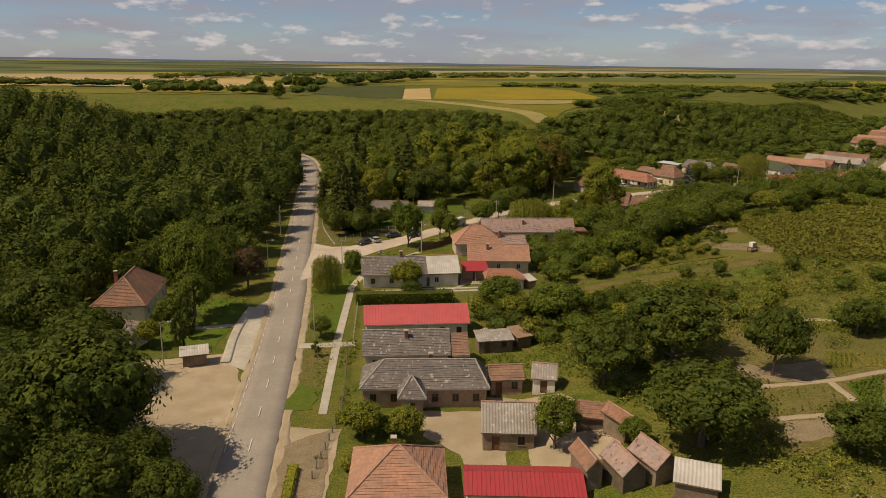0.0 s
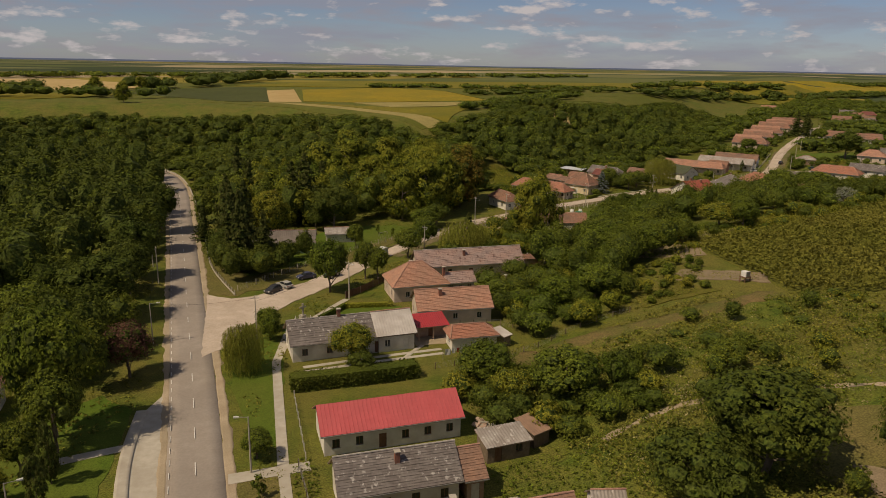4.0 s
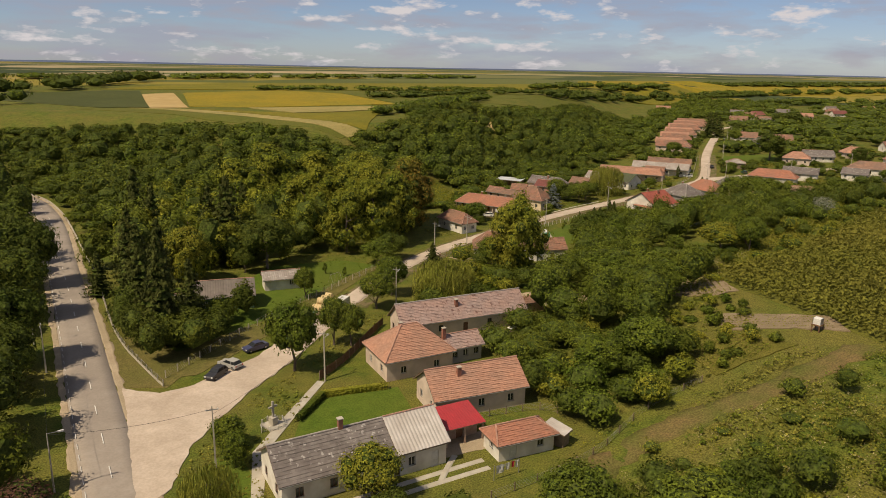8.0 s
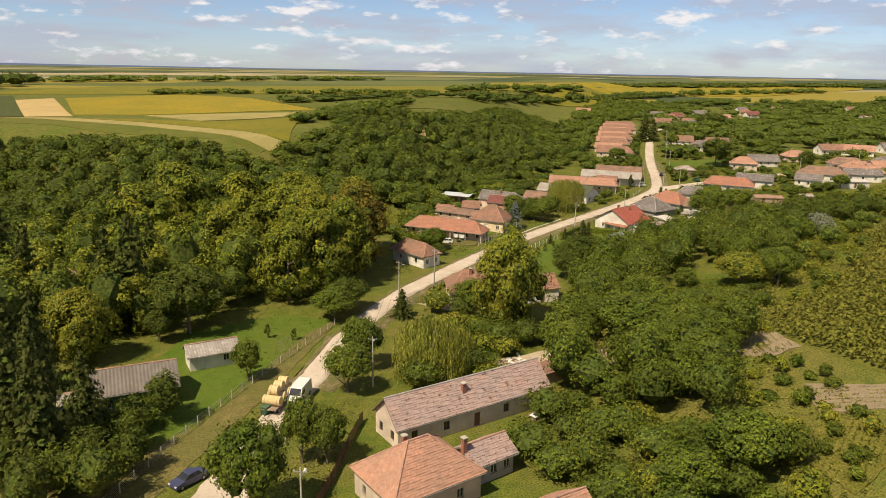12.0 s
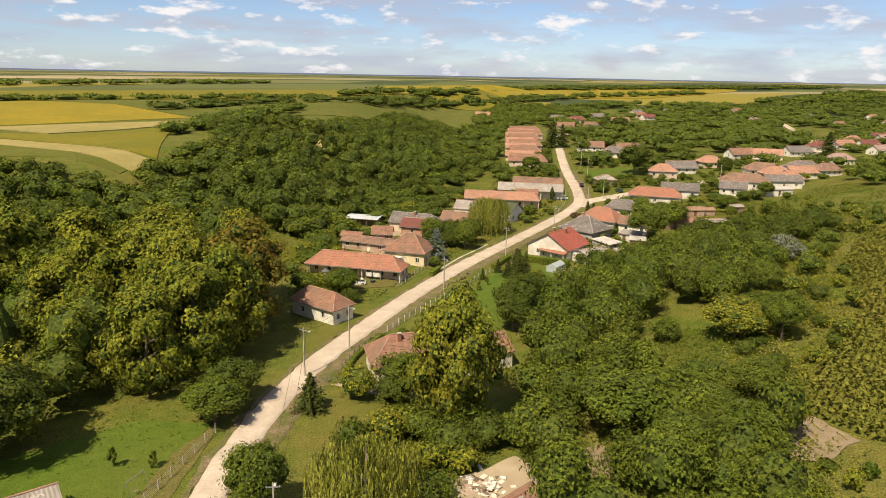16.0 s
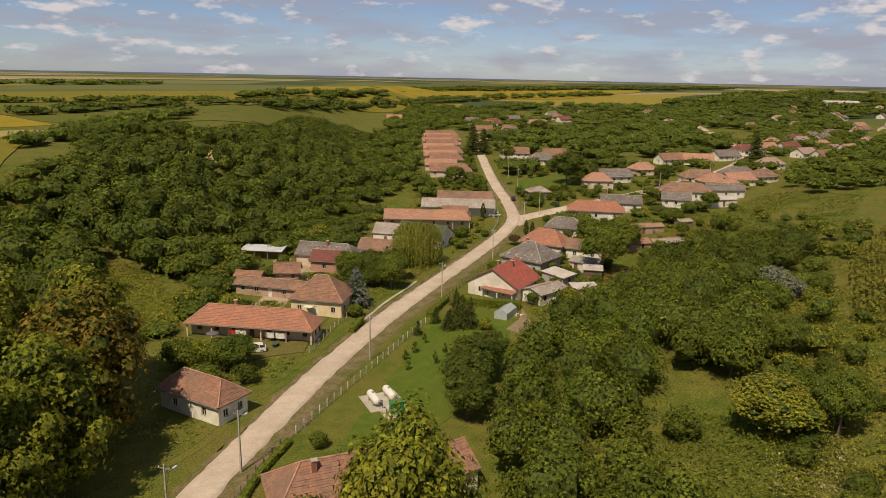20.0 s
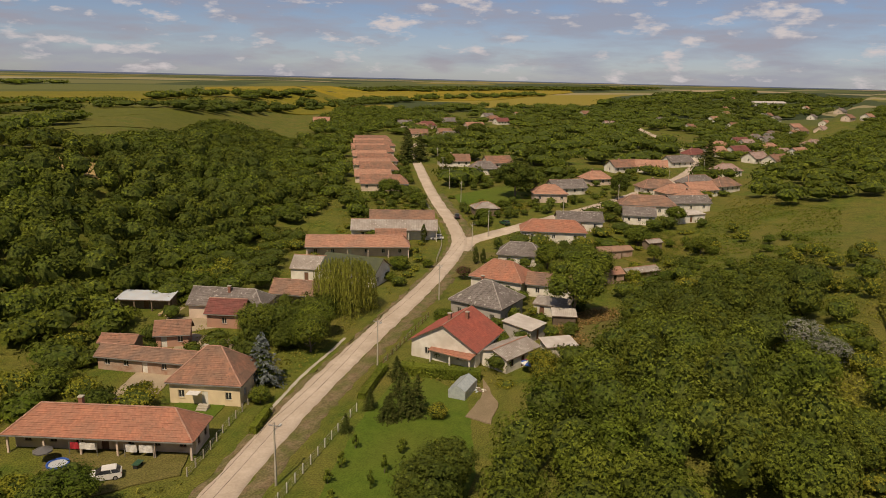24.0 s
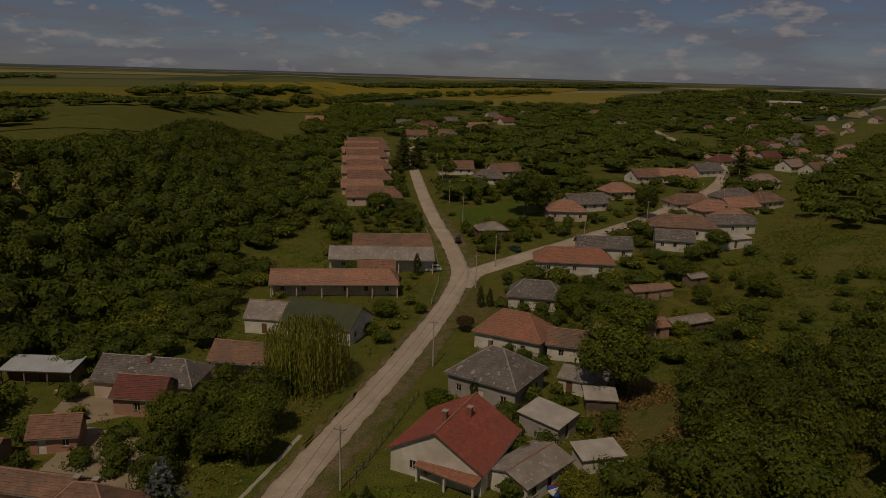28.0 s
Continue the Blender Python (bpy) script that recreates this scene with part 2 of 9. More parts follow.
SHEET_RED = surf("red_metal_sheet", (0.40, 0.036, 0.042), (0.35, 0.034, 0.04), 0.7, rough=0.55, bump=0.05, c3=(0.30, 0.045, 0.048), scale3=0.25, amount3=0.5)
SHEET_PINK = surf("faded_red_sheet", (0.55, 0.10, 0.105), (0.50, 0.085, 0.09), 0.7, rough=0.55, bump=0.05, c3=(0.43, 0.09, 0.09), scale3=0.25, amount3=0.5)
SHEET_GREY = surf("grey_corrugated_sheet", (0.30, 0.265, 0.235), (0.38, 0.34, 0.305), 1.0, rough=0.7, bump=0.1, c3=(0.22, 0.18, 0.15), scale3=0.4, amount3=0.7, specks=(0.52, 0.48, 0.44))
SHEET_DARK = surf("dark_weathered_sheet", (0.15, 0.125, 0.105), (0.195, 0.165, 0.14), 1.0, rough=0.75, bump=0.1, c3=(0.11, 0.09, 0.075), scale3=0.4, amount3=0.7)
SHEET_PALE = surf("pale_corrugated_sheet", (0.56, 0.52, 0.48), (0.48, 0.44, 0.40), 0.9, rough=0.65, bump=0.1, c3=(0.38, 0.33, 0.29), scale3=0.4, amount3=0.7)
SHEET_BROWN = surf("rusty_sheet", (0.29, 0.175, 0.115), (0.22, 0.135, 0.095), 1.0, rough=0.8, bump=0.1, c3=(0.35, 0.22, 0.14), scale3=0.4)
SHEET_GREEN = surf("dark_green_sheet", (0.072, 0.086, 0.030), (0.090, 0.104, 0.042), 1.0, rough=0.6, bump=0.05, c3=(0.05, 0.055, 0.04), scale3=0.3)
SHEET_BLUE = surf("pale_blue_sheet", (0.50, 0.56, 0.62), (0.58, 0.60, 0.62), 0.8, rough=0.5, bump=0.05, c3=(0.42, 0.42, 0.42), scale3=0.4)
RIDGE = surf("ridge_tile", (0.44, 0.26, 0.19), (0.36, 0.20, 0.15), 2.0, bump=0.1, island=0.15)
RIDGE_GREY = surf("grey_ridge_cap", (0.40, 0.36, 0.33), (0.33, 0.30, 0.27), 2.0, bump=0.1, island=0.15)
PLASTER_W = surf("white_plaster", (0.82, 0.78, 0.71), (0.74, 0.70, 0.62), 0.9, bump=0.1, c3=(0.48, 0.42, 0.34), scale3=0.4, amount3=0.6)
PLASTER_Y = surf("cream_plaster", (0.80, 0.66, 0.43), (0.73, 0.59, 0.39), 0.9, bump=0.1, c3=(0.52, 0.41, 0.28), scale3=0.4, amount3=0.5)
PLASTER_P = surf("pinkish_plaster", (0.74, 0.60, 0.49), (0.66, 0.53, 0.43), 0.8, bump=0.1, c3=(0.44, 0.35, 0.28), scale3=0.35, amount3=0.7)
PLASTER_G = surf("grey_plaster", (0.40, 0.37, 0.34), (0.46, 0.42, 0.385), 0.8, bump=0.1, c3=(0.32, 0.29, 0.26), scale3=0.35, amount3=0.7)
PLASTER_O = surf("salmon_plaster", (0.50, 0.27, 0.19), (0.44, 0.24, 0.17), 0.8, bump=0.1, c3=(0.38, 0.24, 0.18), scale3=0.35)
BRICKY = surf("old_brickwork", (0.34, 0.20, 0.14), (0.42, 0.29, 0.22), 2.0, bump=0.3, c3=(0.48, 0.40, 0.32), scale3=0.6, amount3=0.6)
WOOD = surf("grey_wood", (0.20, 0.15, 0.105), (0.27, 0.205, 0.15), 3.0, bump=0.3, c3=(0.14, 0.105, 0.075), scale3=0.8, ob_random=0.25)
WOOD_BROWN = surf("brown_wood", (0.17, 0.095, 0.055), (0.22, 0.13, 0.08), 3.0, bump=0.2, ob_random=0.2)
GREEN_WOOD = surf("green_painted_wood", (0.07, 0.12, 0.075), (0.09, 0.145, 0.09), 2.0, bump=0.2)
GLASS = surf("window_glass", (0.02, 0.023, 0.026), (0.035, 0.038, 0.04), 1.0, rough=0.12, bump=0)
FRAME_W = surf("white_frame_paint", (0.72, 0.69, 0.63), (0.62, 0.59, 0.53), 2.0, bump=0)
FRAME_B = surf("brown_frame_paint", (0.16, 0.085, 0.05), (0.20, 0.11, 0.07), 2.0, bump=0)
BRICK_RED = surf("chimney_brick", (0.36, 0.16, 0.11), (0.29, 0.13, 0.09), 3.0, bump=0.3, c3=(0.20, 0.12, 0.09), scale3=0.8)
METAL = surf("galvanised_metal", (0.42, 0.41, 0.40), (0.34, 0.33, 0.32), 2.0, rough=0.5, bump=0.05, metal=0.6)
DARK = surf("dark_rubber", (0.025, 0.024, 0.023), (0.04, 0.038, 0.036), 2.0, bump=0.1)
BARK = surf("bark", (0.13, 0.10, 0.075), (0.19, 0.15, 0.115), 2.0, bump=0.6, stretch=(1, 1, 0.3))
LEAF = leafy("leaves_green", (0.072, 0.110, 0.012), (0.147, 0.180, 0.020), (0.176, 0.172, 0.028))
LEAF_DARK = leafy("leaves_dark", (0.050, 0.072, 0.010), (0.089, 0.112, 0.015), (0.109, 0.112, 0.020))
LEAF_WOOD = leafy("leaves_woodland", (0.054, 0.080, 0.009), (0.109, 0.132, 0.015), (0.131, 0.130, 0.021))
LEAF_LIGHT = leafy("leaves_light", (0.177, 0.195, 0.020), (0.234, 0.230, 0.027), (0.253, 0.206, 0.031))
LEAF_PLANE = leafy("leaves_plane", (0.125, 0.160, 0.016), (0.250, 0.252, 0.027), (0.200, 0.180, 0.026))
LEAF_WILLOW = leafy("leaves_willow", (0.214, 0.235, 0.036), (0.284, 0.280, 0.048), (0.198, 0.210, 0.034), spread=0.25, gaps=0.3)
LEAF_ORANGE = leafy("leaves_turning", (0.198, 0.135, 0.022), (0.118, 0.118, 0.018), (0.289, 0.140, 0.028), tree_scale=0.3)
# Crown cores: shade inside the foliage, put in as a darker green.
INNER_SHADE = surf("inner_foliage_shade", (0.042, 0.066, 0.010), (0.062, 0.084, 0.014), 2.0, bump=0.9, c3=(0.085, 0.095, 0.022), scale3=0.6, amount3=0.5, bump_scale=2.5, mottle=0.45, mottle_scale=2.2)
LEAF_NEEDLE = leafy("needles", (0.054, 0.066, 0.015), (0.078, 0.088, 0.020), (0.090, 0.090, 0.022), gaps=0.38)
LEAF_BLUE = leafy("blue_needles", (0.128, 0.155, 0.150), (0.171, 0.190, 0.185), (0.107, 0.130, 0.120), gaps=0.36)
LEAF_PURPLE = leafy("leaves_purple", (0.093, 0.043, 0.035), (0.132, 0.065, 0.046), (0.108, 0.072, 0.031))
LEAF_SILVER = leafy("leaves_silver", (0.214, 0.220, 0.180), (0.278, 0.280, 0.230), (0.171, 0.180, 0.120), gaps=0.36)
LEAF_WEED = leafy("weeds", (0.141, 0.167, 0.023), (0.208, 0.203, 0.035), (0.281, 0.217, 0.055), tree_scale=0.3, gaps=0.3)
LEAF_STRAW = leafy("straw_tufts", (0.332, 0.215, 0.085), (0.257, 0.165, 0.065), (0.193, 0.150, 0.050), tree_scale=0.4, gaps=0.3)
LEAF_PALE = leafy("seeding_weeds", (0.289, 0.250, 0.110), (0.364, 0.310, 0.170), (0.214, 0.210, 0.070), tree_scale=0.4, gaps=0.3)
LEAF_CORN = leafy("maize_leaves", (0.154, 0.159, 0.025), (0.191, 0.184, 0.031), (0.215, 0.184, 0.041), tree_scale=0.04, spread=0.2, gaps=0.2)
FIELD_YELLOW = surf("sunflowers", (0.310, 0.215, 0.017), (0.235, 0.185, 0.019), 0.35, bump=0.6, c3=(0.161, 0.155, 0.022), scale3=0.03, amount3=0.5, bump_scale=1.5, mottle=0.3, mottle_scale=4.5)
FIELD_OLIVE = surf("ripening_crop", (0.166, 0.145, 0.017), (0.219, 0.175, 0.017), 0.3, bump=0.6, c3=(0.118, 0.125, 0.016), scale3=0.03, amount3=0.6, bump_scale=1.5, mottle=0.3, mottle_scale=4.5)
FIELD_GREEN = surf("green_crop", (0.086, 0.100, 0.015), (0.112, 0.120, 0.019), 0.2, bump=0.5, c3=(0.134, 0.125, 0.024), scale3=0.02, amount3=0.6, bump_scale=1.5, mottle=0.3, mottle_scale=4.5)
FIELD_DARK = surf("dark_crop", (0.064, 0.075, 0.022), (0.083, 0.090, 0.027), 0.25, bump=0.5, c3=(0.054, 0.065, 0.019), scale3=0.03, bump_scale=1.5, mottle=0.3, mottle_scale=4.5)
FIELD_TAN = surf("stubble", (0.428, 0.300, 0.128), (0.492, 0.360, 0.165), 0.2, bump=0.3, c3=(0.364, 0.260, 0.105), scale3=0.03, bump_scale=1.5)
FIELD_PALE = surf("pale_stubble", (0.289, 0.235, 0.086), (0.353, 0.280, 0.109), 0.2, bump=0.3, c3=(0.214, 0.190, 0.060), scale3=0.03, bump_scale=1.5, mottle=0.3, mottle_scale=4.5)


def parcelled(m):
    """Far from the village the land falls into long parcels of different crops."""
    n, l = m.node_tree.nodes, m.node_tree.links
    b = n["Principled BSDF"]
    near = b.inputs["Base Color"].links[0].from_socket
    geo, mp, vo, rp = n.new("ShaderNodeNewGeometry"), n.new("ShaderNodeMapping"), n.new("ShaderNodeTexVoronoi"), n.new("ShaderNodeValToRGB")
    mp.inputs["Rotation"].default_value, mp.inputs["Scale"].default_value = (0, 0, radians(28)), (1 / 420, 1 / 210, 0)
    l.new(geo.outputs["Position"], mp.inputs["Vector"])
    l.new(mp.outputs[0], vo.inputs["Vector"])
    vo.inputs["Scale"].default_value, vo.distance = 1.0, "CHEBYCHEV"
    sp = n.new("ShaderNodeSeparateColor")
    l.new(vo.outputs["Color"], sp.inputs[0])
    rp.color_ramp.interpolation = "CONSTANT"
    shades = [(0.0, (0.095, 0.110, 0.032)), (0.2, (0.060, 0.078, 0.030)), (0.34, (0.24, 0.195, 0.035)), (0.46, (0.12, 0.13, 0.04)), (0.6, (0.36, 0.28, 0.16)), (0.7, (0.042, 0.058, 0.022)), (0.84, (0.15, 0.15, 0.055)), (0.93, (0.28, 0.24, 0.13))]
    el = rp.color_ramp.elements
    while len(el) < len(shades):
        el.new(0.5)
    for e, (at, c) in zip(el, shades):
        e.position, e.color = at, (*c, 1)
    l.new(sp.outputs[0], rp.inputs[0])
    ds, mr, mx = n.new("ShaderNodeVectorMath"), n.new("ShaderNodeMapRange"), n.new("ShaderNodeMix")
    ds.operation = "DISTANCE"
    ds.inputs[1].default_value = (150, 250, 0)
    l.new(geo.outputs["Position"], ds.inputs[0])
    mr.inputs["From Min"].default_value, mr.inputs["From Max"].default_value = 640, 680
    l.new(ds.outputs["Value"], mr.inputs["Value"])
    mx.data_type = "RGBA"
    l.new(mr.outputs[0], mx.inputs["Factor"])
    l.new(near, mx.inputs["A"])
    # past 1.5 km a grey-green tint in the colour stands in for haze
    fr, fx = n.new("ShaderNodeMapRange"), n.new("ShaderNodeMix")
    fr.inputs["From Min"].default_value, fr.inputs["From Max"].default_value, fr.inputs["To Max"].default_value = 1500, 2600, 0.2
    l.new(ds.outputs["Value"], fr.inputs["Value"])
    fx.data_type = "RGBA"
    fx.inputs["B"].default_value = (0.050, 0.066, 0.040, 1)
    l.new(fr.outputs[0], fx.inputs["Factor"])
    l.new(rp.outputs[0], fx.inputs["A"])
    l.new(fx.outputs["Result"], mx.inputs["B"])
    l.new(mx.outputs["Result"], b.inputs["Base Color"])


parcelled(GRASS)

# ---------------------------------------------------------------- ground
N_FOOT = [(-3000, 440), (-200, 430), (-120, 428), (-60, 398), (-12, 305), (60, 312), (120, 348), (180, 388), (250, 470), (330, 570), (520, 760)]
W_FOOT = [(-50, -300), (-62, 60), (-85, 150), (-75, 220), (-85, 300), (-100, 345), (-140, 375), (-200, 390), (-3000, 400)]
S_FOOT = [(-30, -200), (8, 60), (14, 110), (34, 170), (64, 215), (112, 252), (170, 268), (260, 282), (420, 300), (700, 330)]


def side_of(line, x, y):
    """Signed distance from a polyline; positive on its right."""
    best, side = np.full(x.shape, 1e9), np.ones(x.shape)
    for (x0, y0), (x1, y1) in zip(line, line[1:]):
        dx, dy = x1 - x0, y1 - y0
        u = np.clip(((x - x0) * dx + (y - y0) * dy) / (dx * dx + dy * dy), 0, 1)
        d = np.hypot(x - x0 - u * dx, y - y0 - u * dy)
        s = np.where((x - x0) * dy - (y - y0) * dx > 0, 1.0, -1.0)
        near = d < best
        best, side = np.where(near, d, best), np.where(near, s, side)
    return best * side


def smooth(a, b, v):
    u = np.clip((v - a) / (b - a), 0, 1)
    return u * u * (3 - 2 * u)


def heights(x, y):
    x, y = np.asarray(x, float), np.asarray(y, float)
    s = np.maximum(0.75 * (x - 205) + 0.66 * (y - 325), 0)
    z = np.minimum(9 * (1 - np.exp(-s / 80)) + 0.02 * np.maximum(0, s - 350), 26)
    d = side_of(N_FOOT, x, y)
    z = z + np.where(d < 0, (22 - 0.6 * z) * smooth(0, 85, -d), 0)
    d = side_of(W_FOOT, x, y)
    z = np.where(d < 0, np.maximum(z, 20 * smooth(0, 90, -d)), z)
    d = side_of(S_FOOT, x, y)
    z = z + np.where(d > 0, np.maximum(0, 16 - 0.4 * z) * (1 - np.exp(-np.maximum(d, 0) / 60)), 0)
    r = np.hypot(x - 50, y - 200)
    far = smooth(900, 4700, r)
    return z * (1 - far) + 36 * far


def gz(x, y):
    return float(heights(np.array([x]), np.array([y]))[0])


def mesh_of(name, verts, faces, material, smooth_shade=False):
    me = bpy.data.meshes.new(name)
    me.from_pydata([tuple(v) for v in verts], [], [tuple(f) for f in faces])
    for m in (material if isinstance(material, (list, tuple)) else [material]):
        me.materials.append(m)
    if smooth_shade:
        me.polygons.foreach_set("use_smooth", [True] * len(me.polygons))
    me.update()
    return me


def quad_mesh(name, verts, quads, material):
    """A mesh from numpy arrays of points and four-cornered faces."""
    me = bpy.data.meshes.new(name)
    nv, nq = len(verts), len(quads)
    me.vertices.add(nv)
    me.vertices.foreach_set("co", np.asarray(verts, np.float32).ravel())
    me.loops.add(nq * 4)
    me.loops.foreach_set("vertex_index", np.asarray(quads, np.int32).ravel())
    me.polygons.add(nq)
    me.polygons.foreach_set("loop_start", np.arange(0, nq * 4, 4, dtype=np.int32))
    me.materials.append(material)
    me.update(calc_edges=True)
    return me


def part(name, data, parent, label=""):
    ob = new(name, data)
    ob.parent = parent
    return tagged(ob, label)


def steps_out(a, b, inner):
    """Grid lines: a regular middle, then ever wider steps out to 4.8 km."""
    out, step, v = [], inner, b
    while v < 4800:
        step *= 1.22
        v = min(v + step, 4800)
        out.append(v)
    lows, step, v = [], inner, a
    while v > -4800:
        step *= 1.22
        v = max(v - step, -4800)
        lows.append(v)
    return np.array(lows[::-1] + list(np.arange(a, b + 0.1, inner)) + out)


gx, gy = steps_out(-160, 420, 4), steps_out(-40, 640, 4)
GX, GY = np.meshgrid(gx, gy)
GZ = heights(GX, GY)
nx_, ny_ = len(gx), len(gy)
idx = np.arange(nx_ * ny_).reshape(ny_, nx_)
g_quads = np.stack([idx[:-1, :-1], idx[:-1, 1:], idx[1:, 1:], idx[1:, :-1]], -1).reshape(-1, 4)
ground_me = quad_mesh("ground", np.stack([GX, GY, GZ], -1).reshape(-1, 3), g_quads, GRASS)
ground_me.polygons.foreach_set("use_smooth", [True] * len(ground_me.polygons))
ground = tagged(new("ground", ground_me), "grassy valley floor, wooded slopes and farmland reaching the horizon", "ground", kind="structure")


# hazy hills on the horizon: distance haze painted as a blue-grey glow
HAZE = bpy.data.materials.new("far_hazy_hills")
HAZE.use_nodes = True
hz = HAZE.node_tree
hz.nodes.clear()
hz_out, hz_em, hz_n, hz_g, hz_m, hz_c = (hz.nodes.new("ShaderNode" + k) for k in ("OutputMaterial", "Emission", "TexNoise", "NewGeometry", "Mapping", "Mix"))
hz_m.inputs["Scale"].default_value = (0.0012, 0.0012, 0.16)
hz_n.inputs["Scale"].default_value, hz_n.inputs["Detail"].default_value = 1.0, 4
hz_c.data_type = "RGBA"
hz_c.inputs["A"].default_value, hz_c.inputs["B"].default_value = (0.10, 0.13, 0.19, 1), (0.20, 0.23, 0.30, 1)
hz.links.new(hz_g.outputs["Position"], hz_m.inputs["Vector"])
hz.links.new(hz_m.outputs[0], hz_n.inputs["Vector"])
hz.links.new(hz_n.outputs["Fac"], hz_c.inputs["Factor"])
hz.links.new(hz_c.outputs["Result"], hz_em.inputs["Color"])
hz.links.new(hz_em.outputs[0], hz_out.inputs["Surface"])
ring, hill = 240, []
for k in range(ring):
    an = 2 * math.pi * k / ring
    top = 40 + 6 * max(-0.6, noise.noise((math.cos(an) * 2.3, math.sin(an) * 2.3, 4.0))) + 2 * noise.noise((math.cos(an) * 14, math.sin(an) * 14, 9.0)) + 5 * max(0.0, math.cos(an - 1.95))
    hill += [(50 + 4500 * math.cos(an), 200 + 4500 * math.sin(an), 20), (50 + 4500 * math.cos(an), 200 + 4500 * math.sin(an), top), (50 + 4740 * math.cos(an), 200 + 4740 * math.sin(an), 20)]
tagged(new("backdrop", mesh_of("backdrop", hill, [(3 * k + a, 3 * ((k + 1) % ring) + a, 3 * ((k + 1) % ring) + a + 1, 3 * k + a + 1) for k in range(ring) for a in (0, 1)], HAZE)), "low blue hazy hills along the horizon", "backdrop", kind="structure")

DRAPED = [0]


def drape(name, pts, material, dz, label, category, kind="structure", step=5.0, ragged=0.0, parent=None):
    """A sheet over the ground inside a plan outline; ragged: metres by which its edge wanders."""
    DRAPED[0] += 1
    dz += 0.0005 * DRAPED[0]
    if ragged:
        step = min(step, 2.0)
    bm = bmesh.new()
    vs = [bm.verts.new((x, y, 0)) for x, y in pts]
    bm.faces.new(vs)
    for _ in range(7):
        long_e = [e for e in bm.edges if e.calc_length() > step]
        if not long_e:
            break
        bmesh.ops.subdivide_edges(bm, edges=long_e, cuts=1)
        bmesh.ops.triangulate(bm, faces=[f for f in bm.faces if len(f.verts) > 3])
    edge = {v for e in bm.edges if len(e.link_faces) == 1 for v in e.verts}
    vl = list(bm.verts)
    zz = heights([v.co.x for v in vl], [v.co.y for v in vl])
    for v, z in zip(vl, zz):
        if ragged and v in edge:
            k = noise.noise_vector((v.co.x * 0.35, v.co.y * 0.35, 3.3)) + 0.6 * noise.noise_vector((v.co.x * 1.1, v.co.y * 1.1, 8.3))
            v.co.x += k.x * ragged
            v.co.y += k.y * ragged
        v.co.z = z + dz
    bmesh.ops.recalc_face_normals(bm, faces=bm.faces)
    for f in bm.faces:
        if f.normal.z < 0:
            f.normal_flip()
    rim = bmesh.ops.extrude_edge_only(bm, edges=[e for e in bm.edges if len(e.link_faces) == 1])
    for v in rim["geom"]:
        if isinstance(v, bmesh.types.BMVert):
            v.co.z -= dz + 0.3
    me = bpy.data.meshes.new(name)
    bm.to_mesh(me)
    bm.free()
    me.materials.append(material)
    ob = new(name, me)
    ob.parent = parent
    return tagged(ob, label, category, kind=kind)


def along(line, step):
    """Points every step metres along a smoothed polyline, with their headings."""
    p = np.array(line, float)
    for _ in range(2):
        q = [p[0]]
        for a, b in zip(p, p[1:]):
            q += [a * 0.75 + b * 0.25, a * 0.25 + b * 0.75]
        p = np.array(q + [p[-1]])
    d = np.concatenate([[0], np.cumsum(np.hypot(*np.diff(p, axis=0).T))])
    s = np.arange(0, d[-1], step)
    x, y = np.interp(s, d, p[:, 0]), np.interp(s, d, p[:, 1])
    tx, ty = np.gradient(x), np.gradient(y)
    n = np.hypot(tx, ty)
    return np.stack([x, y], 1), np.stack([tx / n, ty / n], 1)


def ribbon(name, line, left, right, material, dz, label, category, step=2.0, ragged=0.0, kind="structure", parent=None):
    """A strip over the ground along a polyline, from left to right metres beside it."""
    DRAPED[0] += 1
    dz += 0.0005 * DRAPED[0]
    if ragged:
        step = min(step, 1.2)
    p, t = along(line, step)
    n = np.stack([t[:, 1], -t[:, 0]], 1)
    places = [left - 0.12] + [left + (right - left) * k / 4 for k in range(5)] + [right + 0.12]
    cols = len(places)
    verts = []
    for i in range(len(p)):
        for k, o in enumerate(places):
            if ragged and k in (0, 1, cols - 2, cols - 1):
                side = 0 if k < 2 else 4
                o += ragged * (noise.noise((p[i, 0] * 0.4, p[i, 1] * 0.4, side * 7.0)) + 0.6 * noise.noise((p[i, 0] * 1.3, p[i, 1] * 1.3, side * 5.0)))
            verts.append(p[i] + n[i] * o)
    verts = np.array(verts)
    sunk = np.tile([-0.25] + [dz] * 5 + [-0.25], len(p))
    v3 = np.column_stack([verts, heights(verts[:, 0], verts[:, 1]) + sunk])
    ix = np.arange(len(p) * cols).reshape(len(p), cols)
    q = np.stack([ix[:-1, :-1], ix[:-1, 1:], ix[1:, 1:], ix[1:, :-1]], -1).reshape(-1, 4)
    ob = new(name, quad_mesh(name, v3, q, material))
    ob.parent = parent
    return tagged(ob, label, category, kind=kind)

# ---------------------------------------------------------------- roads
MAIN = [(-8, -60), (-16, 15), (-22.8, 70), (-24.6, 86.4), (-27.3, 109.5), (-31.6, 142), (-37.2, 178), (-44.6, 228.6), (-50, 262), (-57.1, 311), (-63.6, 340), (-71, 362), (-86, 380), (-120, 398)]
LANE_LINE = [(-30.5, 171.5), (-22, 178), (-13, 188), (-3, 201), (7, 212.5), (25, 234.5), (43, 249.5), (57.5, 258.3), (80, 271.5), (102, 282.7), (119.7, 290.7), (147, 302), (178.6, 316), (196, 325.4), (205, 331), (208.5, 334.4), (216.5, 342.5), (246, 376.7), (317, 446.4), (335, 466), (352, 482), (392, 500)]
